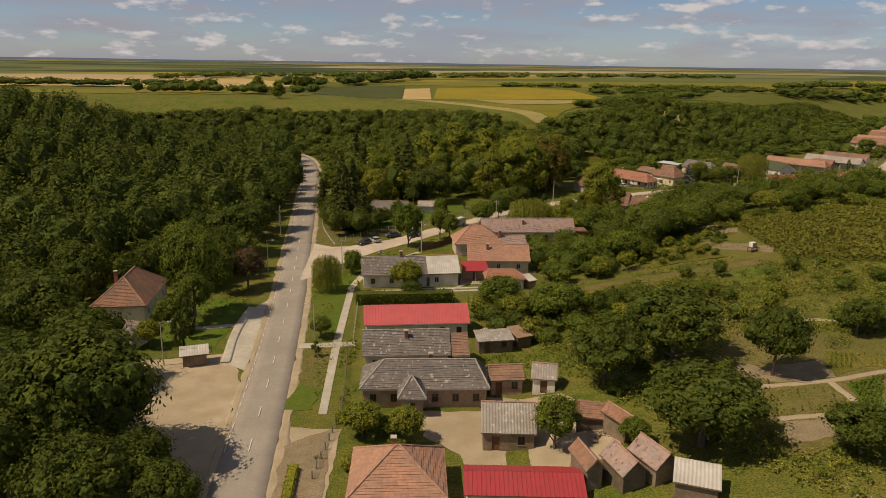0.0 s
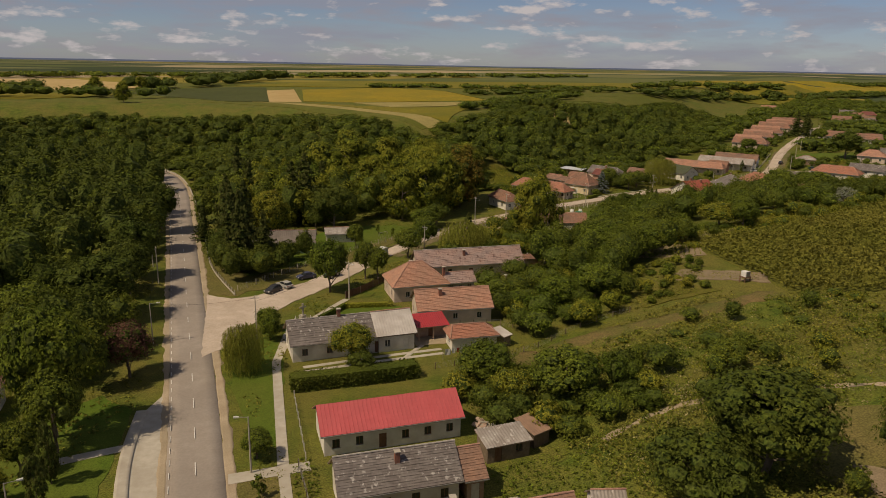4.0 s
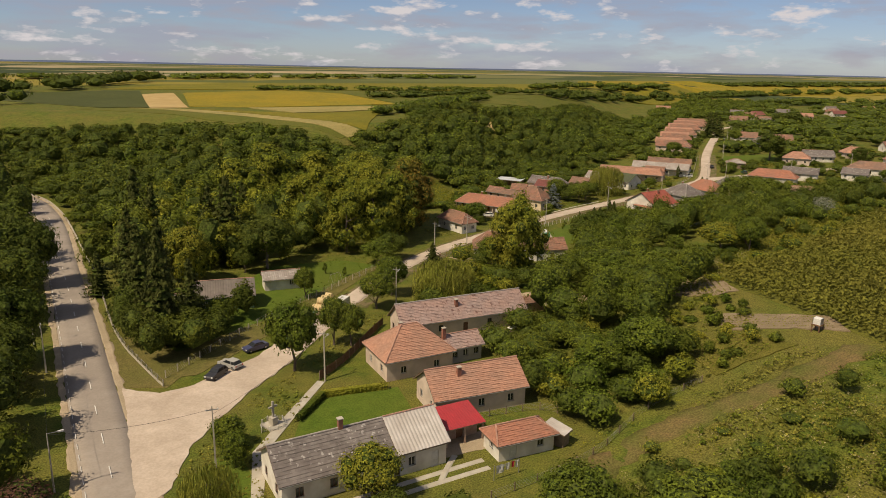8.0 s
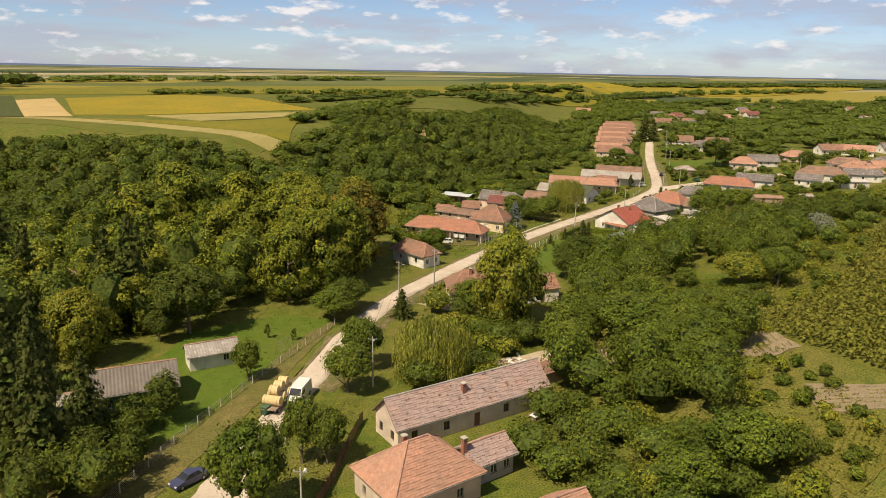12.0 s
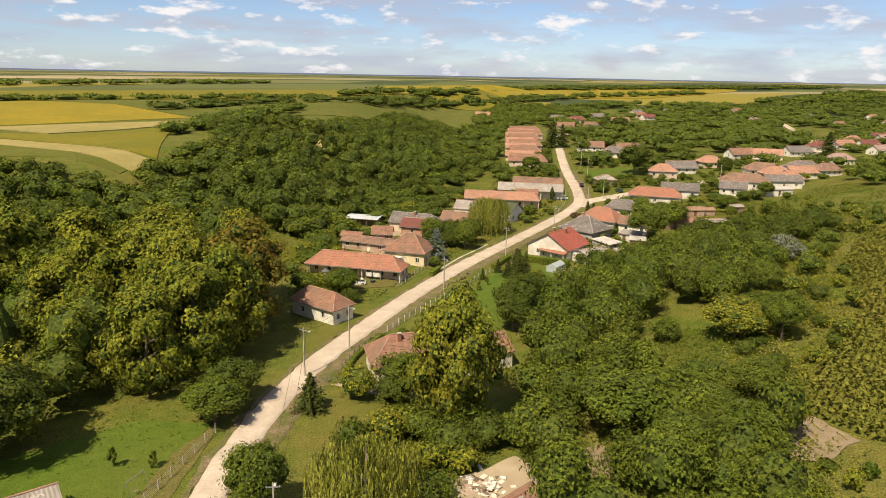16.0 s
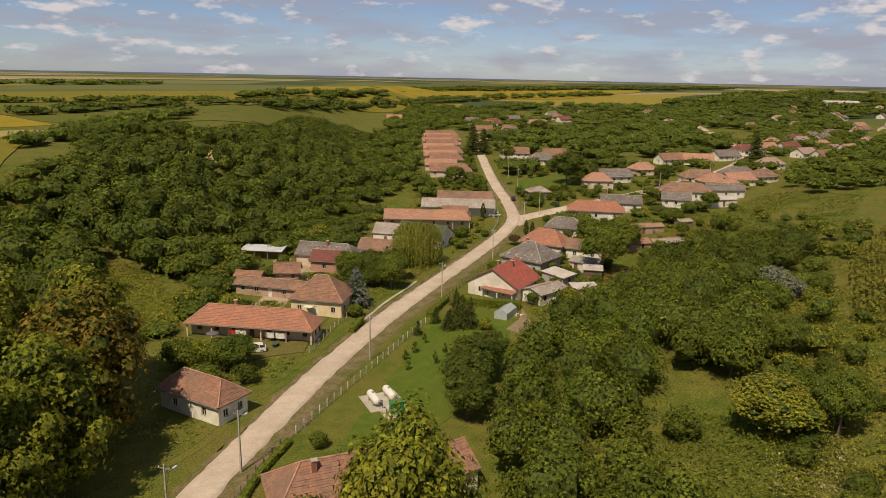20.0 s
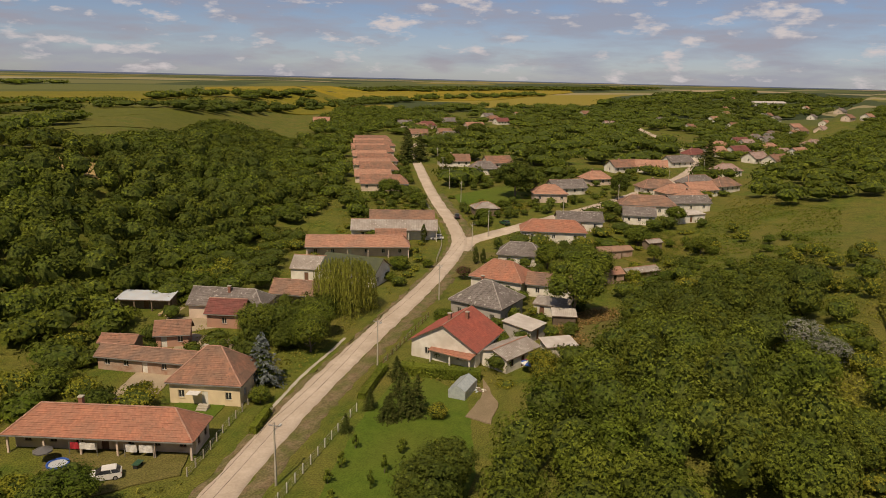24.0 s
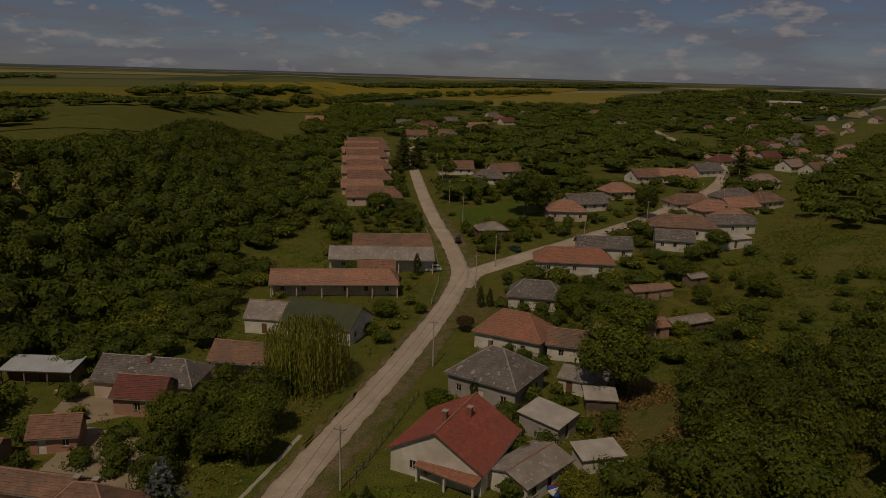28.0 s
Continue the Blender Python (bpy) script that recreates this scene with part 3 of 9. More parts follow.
EAST = [(196, 325), (206, 329.4), (212, 328.6), (221, 327), (241, 324), (269, 319.8), (301, 318), (366, 320), (430, 340), (520, 390), (640, 470)]
main_road = ribbon("road", MAIN, -3.3, 3.3, ASPHALT, 0.10, "worn grey asphalt main road with faded lane dashes", "road")
ribbon("road_shoulder", MAIN, 3.25, 4.6, DUST, 0.0705, "dusty gravel shoulder beside the main road", "road", ragged=0.5)
ribbon("road_shoulder", MAIN, -4.3, -3.25, DUST, 0.0705, "dusty gravel shoulder beside the main road", "road", ragged=0.5)
village_lane = ribbon("lane", LANE_LINE, -2.6, 1.8, LANE, 0.11, "pale sun-bleached village lane with dusty edges", "road", ragged=0.35)
ribbon("lane_shoulder", LANE_LINE[4:18], -3.6, -2.5, VERGE_SOIL, 0.05, "dry grassy verge along the village lane", "verge", ragged=0.8)
ribbon("lane_shoulder", LANE_LINE[4:18], 1.7, 4.6, VERGE_SOIL, 0.05, "brown earth verge with thin grass along the village lane", "verge", ragged=0.9)
ribbon("gutter", [(92, 281.6), (97.1, 284.6), (110.3, 291.8), (119.9, 295.6), (126, 298.6)], -0.25, 0.25, CONCRETE, 0.06, "narrow stone-lined drainage gutter in the verge", "gutter", step=1.0, ragged=0.15)
ribbon("lane", EAST, -2.6, 2.6, LANE, 0.10, "pale dusty side lane between the houses", "road", ragged=0.4)
drape("lane_mouth", [(-34.2, 186), (-29, 182.2), (-24, 183.6), (-13, 192), (-5, 202), (2, 202), (-9, 187), (-17, 177.5), (-25, 165.5), (-28, 156), (-31.5, 152)], LANE, 0.11, "wide pale mouth of the village lane at the main road", "road", step=4, ragged=0.4)
drape("dirt_lot", [(-29.5, 99), (-33, 108), (-35.5, 110.5), (-50, 107), (-62, 98), (-60, 84), (-45, 76), (-24, 70), (-25.2, 84)], DUST, 0.045, "bare trampled dirt lot beside the main road", "dirt lot", step=4, ragged=1.0)
drape("bus_bay", [(-30.8, 104), (-34.2, 106.5), (-36.6, 121), (-37, 134), (-34.2, 142), (-31.8, 138)], CONCRETE, 0.06, "pale concrete bus bay widening the road", "bus bay", step=4)
drape("shoulder_yard", [(-20.5, 86), (-19, 70), (-16.5, 60), (-12.5, 60), (-13, 86)], DUST, 0.045, "dusty bare strip between road and gardens", "dirt strip", step=3, ragged=0.5)


def dashes(line, offset, long, gap, wide, name, label):
    p, t = along(line, 0.5)
    n = np.stack([t[:, 1], -t[:, 0]], 1)
    vs, fs, per, k = [], [], int((long + gap) / 0.5), int(long / 0.5)
    for i in range(20, len(p) - per, per):
        for j in range(k):
            a, b = i + j, i + j + 1
            q = [p[a] + n[a] * (offset - wide / 2), p[a] + n[a] * (offset + wide / 2), p[b] + n[b] * (offset + wide / 2), p[b] + n[b] * (offset - wide / 2)]
            base = len(vs)
            vs += [(v[0], v[1], gz(v[0], v[1]) + 0.205) for v in q]
            fs.append((base, base + 1, base + 2, base + 3))
    return part(name, mesh_of(name, vs, fs, MARKING), main_road, label)


dashes(MAIN[2:12], 0.0, 3, 6, 0.12, "centre_dashes", "faded white centre dashes")
dashes(MAIN[2:12], -3.0, 1.5, 1.5, 0.09, "edge_dashes", "faded white edge dashes")


# ---------------------------------------------------------------- houses
def box(vs, fs, x0, x1, y0, y1, z0, z1):
    b = len(vs)
    vs += [(x0, y0, z0), (x1, y0, z0), (x1, y1, z0), (x0, y1, z0), (x0, y0, z1), (x1, y0, z1), (x1, y1, z1), (x0, y1, z1)]
    fs += [(b, b + 3, b + 2, b + 1), (b + 4, b + 5, b + 6, b + 7), (b, b + 1, b + 5, b + 4), (b + 1, b + 2, b + 6, b + 5), (b + 2, b + 3, b + 7, b + 6), (b + 3, b, b + 4, b + 7)]


def box_mesh(name, material, *boxes):
    vs, fs = [], []
    for b in boxes:
        box(vs, fs, *b)
    return mesh_of(name, vs, fs, material)


def panel(vs, fs, p0, p1, z0, z1, holes, thick=0.3):
    """One wall, p0 to p1 with its outside on the right hand, pierced by holes (u0, u1, z0, z1)."""
    p0, p1 = Vector((*p0, 0)), Vector((*p1, 0))
    d = (p1 - p0).normalized()
    length, inward = (p1 - p0).length, Vector((-d.y, d.x, 0))
    us = sorted({0.0, length, *[h[0] for h in holes], *[h[1] for h in holes]})

    def put(quad, off):
        b = len(vs)
        vs.extend([tuple(p0 + d * u + inward * off + Vector((0, 0, z))) for u, z in quad])
        fs.append((b, b + 1, b + 2, b + 3))

    for u0, u1 in zip(us, us[1:]):
        mid = (u0 + u1) / 2
        gaps = sorted((h[2], h[3]) for h in holes if h[0] < mid < h[1])
        lo = z0
        for a, b in [*gaps, (z1, z1)]:
            if a > lo:
                for off in (0, thick):
                    put([(u0, lo), (u1, lo), (u1, a), (u0, a)], off)
            lo = b
    for u0, u1, a, b in holes:
        for (ua, za), (ub, zb) in (((u0, a), (u1, a)), ((u1, a), (u1, b)), ((u1, b), (u0, b)), ((u0, b), (u0, a))):
            k = len(vs)
            for off in (0, thick):
                vs.append(tuple(p0 + d * ua + inward * off + Vector((0, 0, za))))
                vs.append(tuple(p0 + d * ub + inward * off + Vector((0, 0, zb))))
            fs.append((k, k + 1, k + 3, k + 2))
    return p0, d, inward


def cover_face(vs, fs, a, b, c, d, style, size):
    """Roofing laid on one slope: a, b along the eave, c, d along the top."""
    a, b, c, d = (Vector(p) for p in (a, b, c, d))
    n = (b - a).cross(d - a).normalized() if (d - a).length > 0.01 else (b - a).cross(c - a).normalized()
    slope = ((c + d) / 2 - (a + b) / 2).length
    rows = max(1, round(slope / (size * 1.1))) if style == "tile" else 1
    for r in range(rows):
        v0, v1 = r / rows, min(1, (r + 1.12) / rows)
        l0, r0, l1, r1 = a.lerp(d, v0), b.lerp(c, v0), a.lerp(d, v1), b.lerp(c, v1)
        count = max(1, round((r0 - l0).length / size))
        shift = 0.5 / count if r % 2 and count > 2 else 0
        for k in range(count + (1 if shift else 0)):
            u0, u1 = max(0, k / count - shift), min(1, (k + 1) / count - shift)
            if u1 - u0 < 1e-4:
                continue
            w = 0.02 * math.sin(k * 12.9898 + r * 78.233)
            if style == "tile":
                up0, up1 = 0.07 + w, 0.025 + w * 0.5
                q = [l0.lerp(r0, u0) + n * up0, l0.lerp(r0, u1) + n * up0, l1.lerp(r1, u1) + n * up1, l1.lerp(r1, u0) + n * up1, l0.lerp(r0, u0) + n * 0.005, l0.lerp(r0, u1) + n * 0.005]
                m = len(vs)
                vs.extend(q)
                fs.extend([(m, m + 1, m + 2, m + 3), (m + 4, m + 5, m + 1, m)])
            else:
                um = (u0 + u1) / 2
                hi = 0.065 if style == "wave" else 0.0
                m = len(vs)
                if style == "wave":
                    vs.extend([l0.lerp(r0, u0) + n * 0.02, l0.lerp(r0, um) + n * hi, l0.lerp(r0, u1) + n * 0.02, l1.lerp(r1, u1) + n * 0.02, l1.lerp(r1, um) + n * hi, l1.lerp(r1, u0) + n * 0.02])
                    fs.extend([(m, m + 1, m + 4, m + 5), (m + 1, m + 2, m + 3, m + 4)])
                else:
                    e = min(0.05, (u1 - u0) * 0.15)
                    vs.extend([l0.lerp(r0, u0) + n * 0.02, l0.lerp(r0, u1 - e) + n * 0.02, l0.lerp(r0, u1 - e / 2) + n * 0.07, l0.lerp(r0, u1) + n * 0.02, l1.lerp(r1, u1) + n * 0.02, l1.lerp(r1, u1 - e / 2) + n * 0.07, l1.lerp(r1, u1 - e) + n * 0.02, l1.lerp(r1, u0) + n * 0.02])
                    fs.extend([(m, m + 1, m + 6, m + 7), (m + 1, m + 2, m + 5, m + 6), (m + 2, m + 3, m + 4, m + 5)])


def ridge_strip(vs, fs, a, b, r=0.13):
    """A row of cap tiles from a to b."""
    a, b = Vector(a), Vector(b)
    d = b - a
    if d.length < 0.2:
        return
    count = max(1, round(d.length / 0.45))
    side = d.cross(Vector((0, 0, 1))).normalized()
    up = side.cross(d).normalized()
    for k in range(count):
        p, q = a + d * (k / count), a + d * ((k + 1.08) / count)
        m = len(vs)
        for e, rr in ((p, r), (q, r * 0.85)):
            vs.extend([e - side * rr, e - side * rr * 0.6 + up * rr * 0.8, e + side * rr * 0.6 + up * rr * 0.8, e + side * rr])
        fs.extend([(m, m + 1, m + 5, m + 4), (m + 1, m + 2, m + 6, m + 5), (m + 2, m + 3, m + 7, m + 6)])


def spread_holes(length, count, kind="w", door=None, wide=0.95, lo=0.95, hi=2.15):
    out = []
    for k in range(count):
        u = length * (k + 0.5) / count
        if door == k:
            out.append((u - 0.5, u + 0.5, 0.05, 2.1, "d"))
        else:
            out.append((u - wide / 2, u + wide / 2, lo, hi, "w"))
    return out


SITES = []


def house(name, label, a, b, wide, eave, rise, roof="gable", hips=(1, 1), cover=None, style="tile", wall=None, front=(3, None), back=2, ends=(1, 1),
          chimneys=(), frame_mat=None, size=0.28, over=0.45, group="", category="house", ridge_mat=None, posts=0, stack=None, flue=1.2, gutter=True, lift=0.0):
    """A building whose front eave runs from a to b, with its depth beyond; openings, roof deck, roofing, caps and chimneys are parts."""
    cover, wall, frame_mat, ridge_mat, stack = cover or TILE, wall or PLASTER_W, frame_mat or FRAME_W, ridge_mat or RIDGE, stack or BRICK_RED
    ax, ay, bx, by = *a, *b
    length, turn = math.hypot(bx - ax, by - ay), math.degrees(math.atan2(by - ay, bx - ax))
    c, s = math.cos(radians(turn)), math.sin(radians(turn))
    mx, my = (ax + bx) / 2 - s * wide / 2, (ay + by) / 2 + c * wide / 2
    root = new(name)
    root.matrix_world = pose(ax, ay, gz(mx, my) + lift, 0, 0, turn)
    tagged(root, label, category, group)
    SITES.append((mx, my, (length + wide) / 4))
    if length > wide * 1.5:
        SITES.append((ax * 0.8 + bx * 0.2 - s * wide / 2, ay * 0.8 + by * 0.2 + c * wide / 2, wide / 2))
        SITES.append((ax * 0.2 + bx * 0.8 - s * wide / 2, ay * 0.2 + by * 0.8 + c * wide / 2, wide / 2))
    hl, hr = (wide / 2 * hips[0] if roof == "hip" else 0), (wide / 2 * hips[1] if roof == "hip" else 0)
    hl, hr = min(hl, length * 0.48), min(hr, length * 0.48)
    top = eave + rise
    # walls
    x0, x1, y0, y1 = over, length - over, over, wide - over
    if posts:
        y0 += 1.5
    vs, fs, fills = [], [], []
    sides = [((x0, y0), (x1, y0), spread_holes(x1 - x0, front[0], door=front[1]) if isinstance(front, tuple) else list(front)),
             ((x1, y0), (x1, y1), spread_holes(y1 - y0, ends[1])), ((x1, y1), (x0, y1), spread_holes(x1 - x0, back)), ((x0, y1), (x0, y0), spread_holes(y1 - y0, ends[0]))]
    low = -0.7
    head = eave + (rise * over / (wide / 2) if roof != "mono" else 0) - 0.06
    if roof == "mono":
        head = eave + rise * over / wide - 0.06
    for p0, p1, holes in sides:
        holes = [h for h in holes if h[3] < head - 0.1]
        org, d, inw = panel(vs, fs, p0, p1, low, head, [h[:4] for h in holes])
        fills += [(org, d, inw, h) for h in holes]
    if roof == "mono":
        hb = eave + rise * (y1 / wide) - 0.06
        for x in (x0, x1):
            k = len(vs)
            vs += [(x, y0, head), (x, y1, head), (x, y1, hb)]
            fs.append((k, k + 1, k + 2))
        k = len(vs)
        vs += [(x0, y1, head), (x1, y1, head), (x1, y1, hb), (x0, y1, hb)]
        fs.append((k, k + 1, k + 2, k + 3))
    else:
        for x, hip in ((x0, hl), (x1, hr)):
            if hip == 0:
                k = len(vs)
                yf = over
                vs += [(x, yf, head), (x, y1, head), (x, wide / 2, top - 0.08)]
                fs.append((k, k + 1, k + 2))
    part("wall", mesh_of("wall", vs, fs, wall), root)
    # roof deck and roofing
    if roof == "mono":
        slopes = [[(0, 0, eave), (length, 0, eave), (length, wide, top), (0, wide, top)]]
        caps = []
    else:
        rl, rr = (hl, wide / 2, top), (length - hr, wide / 2, top)
        slopes = [[(0, 0, eave), (length, 0, eave), rr, rl], [(length, wide, eave), (0, wide, eave), rl, rr]]
        caps = [(rl, rr)]
        if hl:
            slopes.append([(0, wide, eave), (0, 0, eave), rl, rl])
            caps += [((0, 0, eave), rl), ((0, wide, eave), rl)]
        if hr:
            slopes.append([(length, 0, eave), (length, wide, eave), rr, rr])
            caps += [((length, 0, eave), rr), ((length, wide, eave), rr)]
    vs, fs, cv, cf = [], [], [], []
    for q in slopes:
        q2 = q[:3] if q[2] == q[3] else q
        k = len(vs)
        vs += q2
        vs += [(x, y, z - 0.14) for x, y, z in q2]
        m = len(q2)
        fs.append(tuple(range(k, k + m)))
        fs.append(tuple(range(k + 2 * m - 1, k + m - 1, -1)))
        fs += [(k + i, k + m + i, k + m + (i + 1) % m, k + (i + 1) % m) for i in range(m)]
        cover_face(cv, cf, *q, style, size)
    deck = part("roof", mesh_of("roof", vs, fs, WOOD), root)
    tagged(part("roofing", mesh_of("roofing", cv, cf, cover), deck), kind="stuff")
    if caps and style != "seam":
        vs, fs = [], []
        for p, q in caps:
            up = Vector((0, 0, 0.07))
            ridge_strip(vs, fs, Vector(p) + up, Vector(q) + up)
        tagged(part("ridge_cap", mesh_of("ridge_cap", vs, fs, ridge_mat), deck), kind="stuff")
    if gutter and roof != "mono":
        part("gutter", box_mesh("gutter", METAL, (0, length, -0.12, -0.01, eave - 0.16, eave - 0.04)), root)
        part("gutter", box_mesh("gutter", METAL, (0, length, wide + 0.01, wide + 0.12, eave - 0.16, eave - 0.04)), root)
    # openings
    for org, d, inw, (u0, u1, za, zb, kind) in fills:
        at = Matrix.Translation(org + d * u0 + inw * 0.12) @ Matrix.Rotation(math.atan2(d.y, d.x), 4, "Z")
        w, h = u1 - u0, zb - za
        if kind == "d":
            ob = part("door", box_mesh("door", frame_mat, (0, w, 0, 0.06, za, zb), (0.12, w - 0.12, -0.02, 0, za + 0.15, za + 0.9), (0.12, w - 0.12, -0.02, 0, za + 1.05, zb - 0.12)), root)
            ob.matrix_local = at
        elif kind == "w":
            ob = part("window", box_mesh("window", frame_mat, (0, w, 0, 0.07, za, za + 0.07), (0, w, 0, 0.07, zb - 0.07, zb), (0, 0.07, 0, 0.07, za + 0.07, zb - 0.07), (w - 0.07, w, 0, 0.07, za + 0.07, zb - 0.07), (w / 2 - 0.035, w / 2 + 0.035, 0, 0.07, za + 0.07, zb - 0.07)), root)
            ob.matrix_local = at
            part("pane", box_mesh("pane", GLASS, (0.06, w - 0.06, 0.03, 0.05, za + 0.06, zb - 0.06)), ob)
            sill = part("sill", box_mesh("sill", wall, (-0.08, w + 0.08, -0.2, 0.0, za - 0.07, za)), root)
            sill.matrix_local = at
    # chimneys
    for u, v in chimneys:
        rz = eave + rise * (1 - abs(2 * v - 1)) if roof != "mono" else top
        x, y = u * length, v * wide
        ch = part("chimney", box_mesh("chimney", stack, (x - 0.28, x + 0.28, y - 0.28, y + 0.28, rz - 0.5, rz + flue)), root)
        part("cap", box_mesh("cap", CONCRETE, (x - 0.36, x + 0.36, y - 0.36, y + 0.36, rz + flue, rz + flue + 0.12)), ch)
    for k in range(posts):
        x = x0 + (x1 - x0) * k / max(1, posts - 1)
        part("post", box_mesh("post", wall, (x - 0.12, x + 0.12, over - 0.1, over + 0.14, low, eave + 0.05)), root)
    return root


# houses along the main road, from the nearest up the valley
house("house", "orange hipped clay-tiled house with a brown sheet side", (-9.7, 65.6), (1.2, 66.0), 10.5, 3.0, 3.4, "hip", cover=TILE_PINK, front=(2, None), chimneys=[(0.45, 0.7)], wall=PLASTER_P)
house("workshop", "long low workshop with a bright red metal roof", (2.9, 66.6), (16.2, 66.4), 6.0, 3.0, 1.1, cover=SHEET_RED, style="seam", size=0.5, wall=PLASTER_P, front=(4, 1), gutter=False, frame_mat=FRAME_B)
house("house", "old grey-tiled house with a hipped end and patched roof", (-11.2, 91.6), (7.4, 92.4), 7.6, 3.1, 2.9, "hip", (0.9, 0.5), cover=TILE_GREY, ridge_mat=RIDGE_GREY, wall=BRICKY, front=(6, 2), chimneys=[(0.55, 0.6)], frame_mat=FRAME_B)
house("porch", "small grey-tiled gabled porch on the old house", (-5.6, 89.0), (-1.6, 89.2), 5.0, 3.0, 2.3, "hip", (0.9, 0.9), cover=TILE_GREY, ridge_mat=RIDGE_GREY, wall=BRICKY, front=(1, None), ends=(0, 0), back=0, category="porch", frame_mat=FRAME_B)
house("house", "grey-tiled long house with white walls and small windows", (-12.1, 103.4), (2.0, 104.6), 7.6, 3.0, 2.9, cover=TILE_GREY, ridge_mat=RIDGE_GREY, front=(4, 1), ends=(1, 1), chimneys=[(0.5, 0.35)], frame_mat=FRAME_B)
house("shed", "low brown-roofed shed joined to the grey house", (2.1, 104.6), (5.0, 104.9), 6.8, 2.8, 2.4, cover=TILE_BROWN, wall=BRICKY, front=(1, 0), ends=(0, 0), back=0, category="shed")
house("house", "white house with a long faded red metal roof", (-13.3, 117.0), (5.6, 119.0), 8.0, 3.0, 2.4, cover=SHEET_PINK, style="seam", size=0.55, front=(6, 2), ends=(1, 1), frame_mat=FRAME_B)
house("house", "white house under grey and pale patched sheet roofing", (-17.0, 146.9), (4.2, 149.8), 9.0, 3.0, 2.9, cover=TILE_GREY, ridge_mat=RIDGE_GREY, front=(5, 3), ends=(2, 0), chimneys=[(0.42, 0.5)], frame_mat=FRAME_B, size=0.42)
house("house", "gabled house with a bright clay-tiled roof", (6.4, 160.2), (21.4, 160.4), 8.6, 3.0, 3.0, cover=TILE_PINK, front=(3, None), ends=(2, 1), chimneys=[(0.33, 0.35)], wall=PLASTER_P)
house("garage", "small clay-tiled outbuilding with a hipped roof", (9.9, 147.4), (18.9, 147.8), 5.0, 2.4, 1.6, "hip", (0.4, 0.9), cover=TILE, wall=PLASTER_W, front=(2, 0), ends=(1, 0), back=0, category="garage")
house("house", "pyramid-roofed house with pale clay tiles and cream walls", (3.7, 174.3), (16.2, 175.6), 9.8, 3.3, 4.0, "hip", (1, 1), cover=TILE_PINK, wall=PLASTER_P, front=(2, None), ends=(2, 1), chimneys=[(0.45, 0.7)])
house("annex", "low tiled annex behind the pyramid-roofed house", (15.6, 177.4), (22.6, 178.2), 5.4, 2.7, 1.7, cover=TILE_PURPLE, wall=PLASTER_G, front=(3, None), ends=(0, 1), back=0, chimneys=[(0.02, 0.4)], category="outbuilding", flue=1.8)
house("farmhouse", "long farmhouse with mossy mottled tiles and a peach gable", (11.3, 189.2), (37.5, 190.8), 7.0, 3.0, 3.2, cover=TILE_PURPLE, ridge_mat=RIDGE_GREY, wall=PLASTER_P, front=(5, 2), ends=(2, 1), chimneys=[(0.45, 0.3)], frame_mat=FRAME_B, category="house")
house("cottage", "green-walled cottage with a ribbed grey sheet roof", (-22.4, 217.2), (-10.4, 216.2), 9.0, 3.0, 2.3, cover=SHEET_DARK, style="wave", size=0.5, wall=GREEN_WOOD, front=(3, 1), ends=(1, 1))
house("shed", "whitewashed shed with a ribbed sheet roof", (-7.6, 226.8), (1.0, 226.8), 5.0, 2.5, 1.4, cover=SHEET_GREY, style="wave", size=0.45, wall=PLASTER_W, front=(2, 0), ends=(0, 0), back=0, category="shed")
house("chapel_house", "brown-roofed house half hidden among the trees", (-27.5, 268.0), (-17.0, 270.0), 9.0, 4.0, 3.6, "hip", cover=TILE_BROWN, front=(2, None), wall=PLASTER_P)
house("house", "brown tiled house among tall trees by the road", (-54.7, 124.5), (-56.8, 141.4), 10.0, 3.4, 4.2, "hip", cover=TILE_OLD, wall=PLASTER_W, front=(3, None), chimneys=[(0.4, 0.7)], flue=2.4)
house("hut", "small grey-roofed hut on the verge", (-41.3, 104.3), (-37.0, 105.8), 3.2, 2.1, 0.5, "mono", cover=SHEET_PALE, style="wave", size=0.4, wall=WOOD, front=(1, None), ends=(0, 0), back=0, category="hut")

# houses along the village lane
house("house", "tiled house with a hipped roof close to the lane", (46.5, 236.9), (62.0, 230.0), 9.5, 3.0, 3.6, "hip", (0.8, 0), cover=TILE_OLD, wall=PLASTER_W, front=(3, None), ends=(2, 1), chimneys=[(0.3, 0.4)])
house("house", "small white hipped house beside the dark trees", (52.0, 276.5), (55.2, 264.2), 6.4, 3.0, 2.6, "hip", (0.8, 0.8), cover=TILE_OLD, front=(2, None), ends=(1, 2))
house("long_house", "long verandah house with a mottled orange tiled roof", (68.2, 300.8), (82.8, 280.7), 7.0, 2.7, 2.9, "hip", (1, 1), cover=TILE, wall=PLASTER_P, front=(7, 3), ends=(1, 2), posts=6, chimneys=[(0.35, 0.55)], frame_mat=FRAME_B, category="house")
house("house", "cream house with a pyramid of weathered red tiles", (89.4, 298.4), (95.9, 288.7), 9.4, 3.4, 4.2, "hip", (1, 1), cover=TILE_OLD, wall=PLASTER_Y, front=(3, 1), ends=(1, 2), chimneys=[(0.3, 0.75), (0.45, 0.8)])
house("outbuilding", "row of low tiled outbuildings with open stalls", (88.4, 318.5), (97.0, 302.9), 4.6, 2.4, 1.4, cover=TILE_BROWN, wall=BRICKY, front=(5, 2), ends=(0, 0), back=0, category="outbuilding")
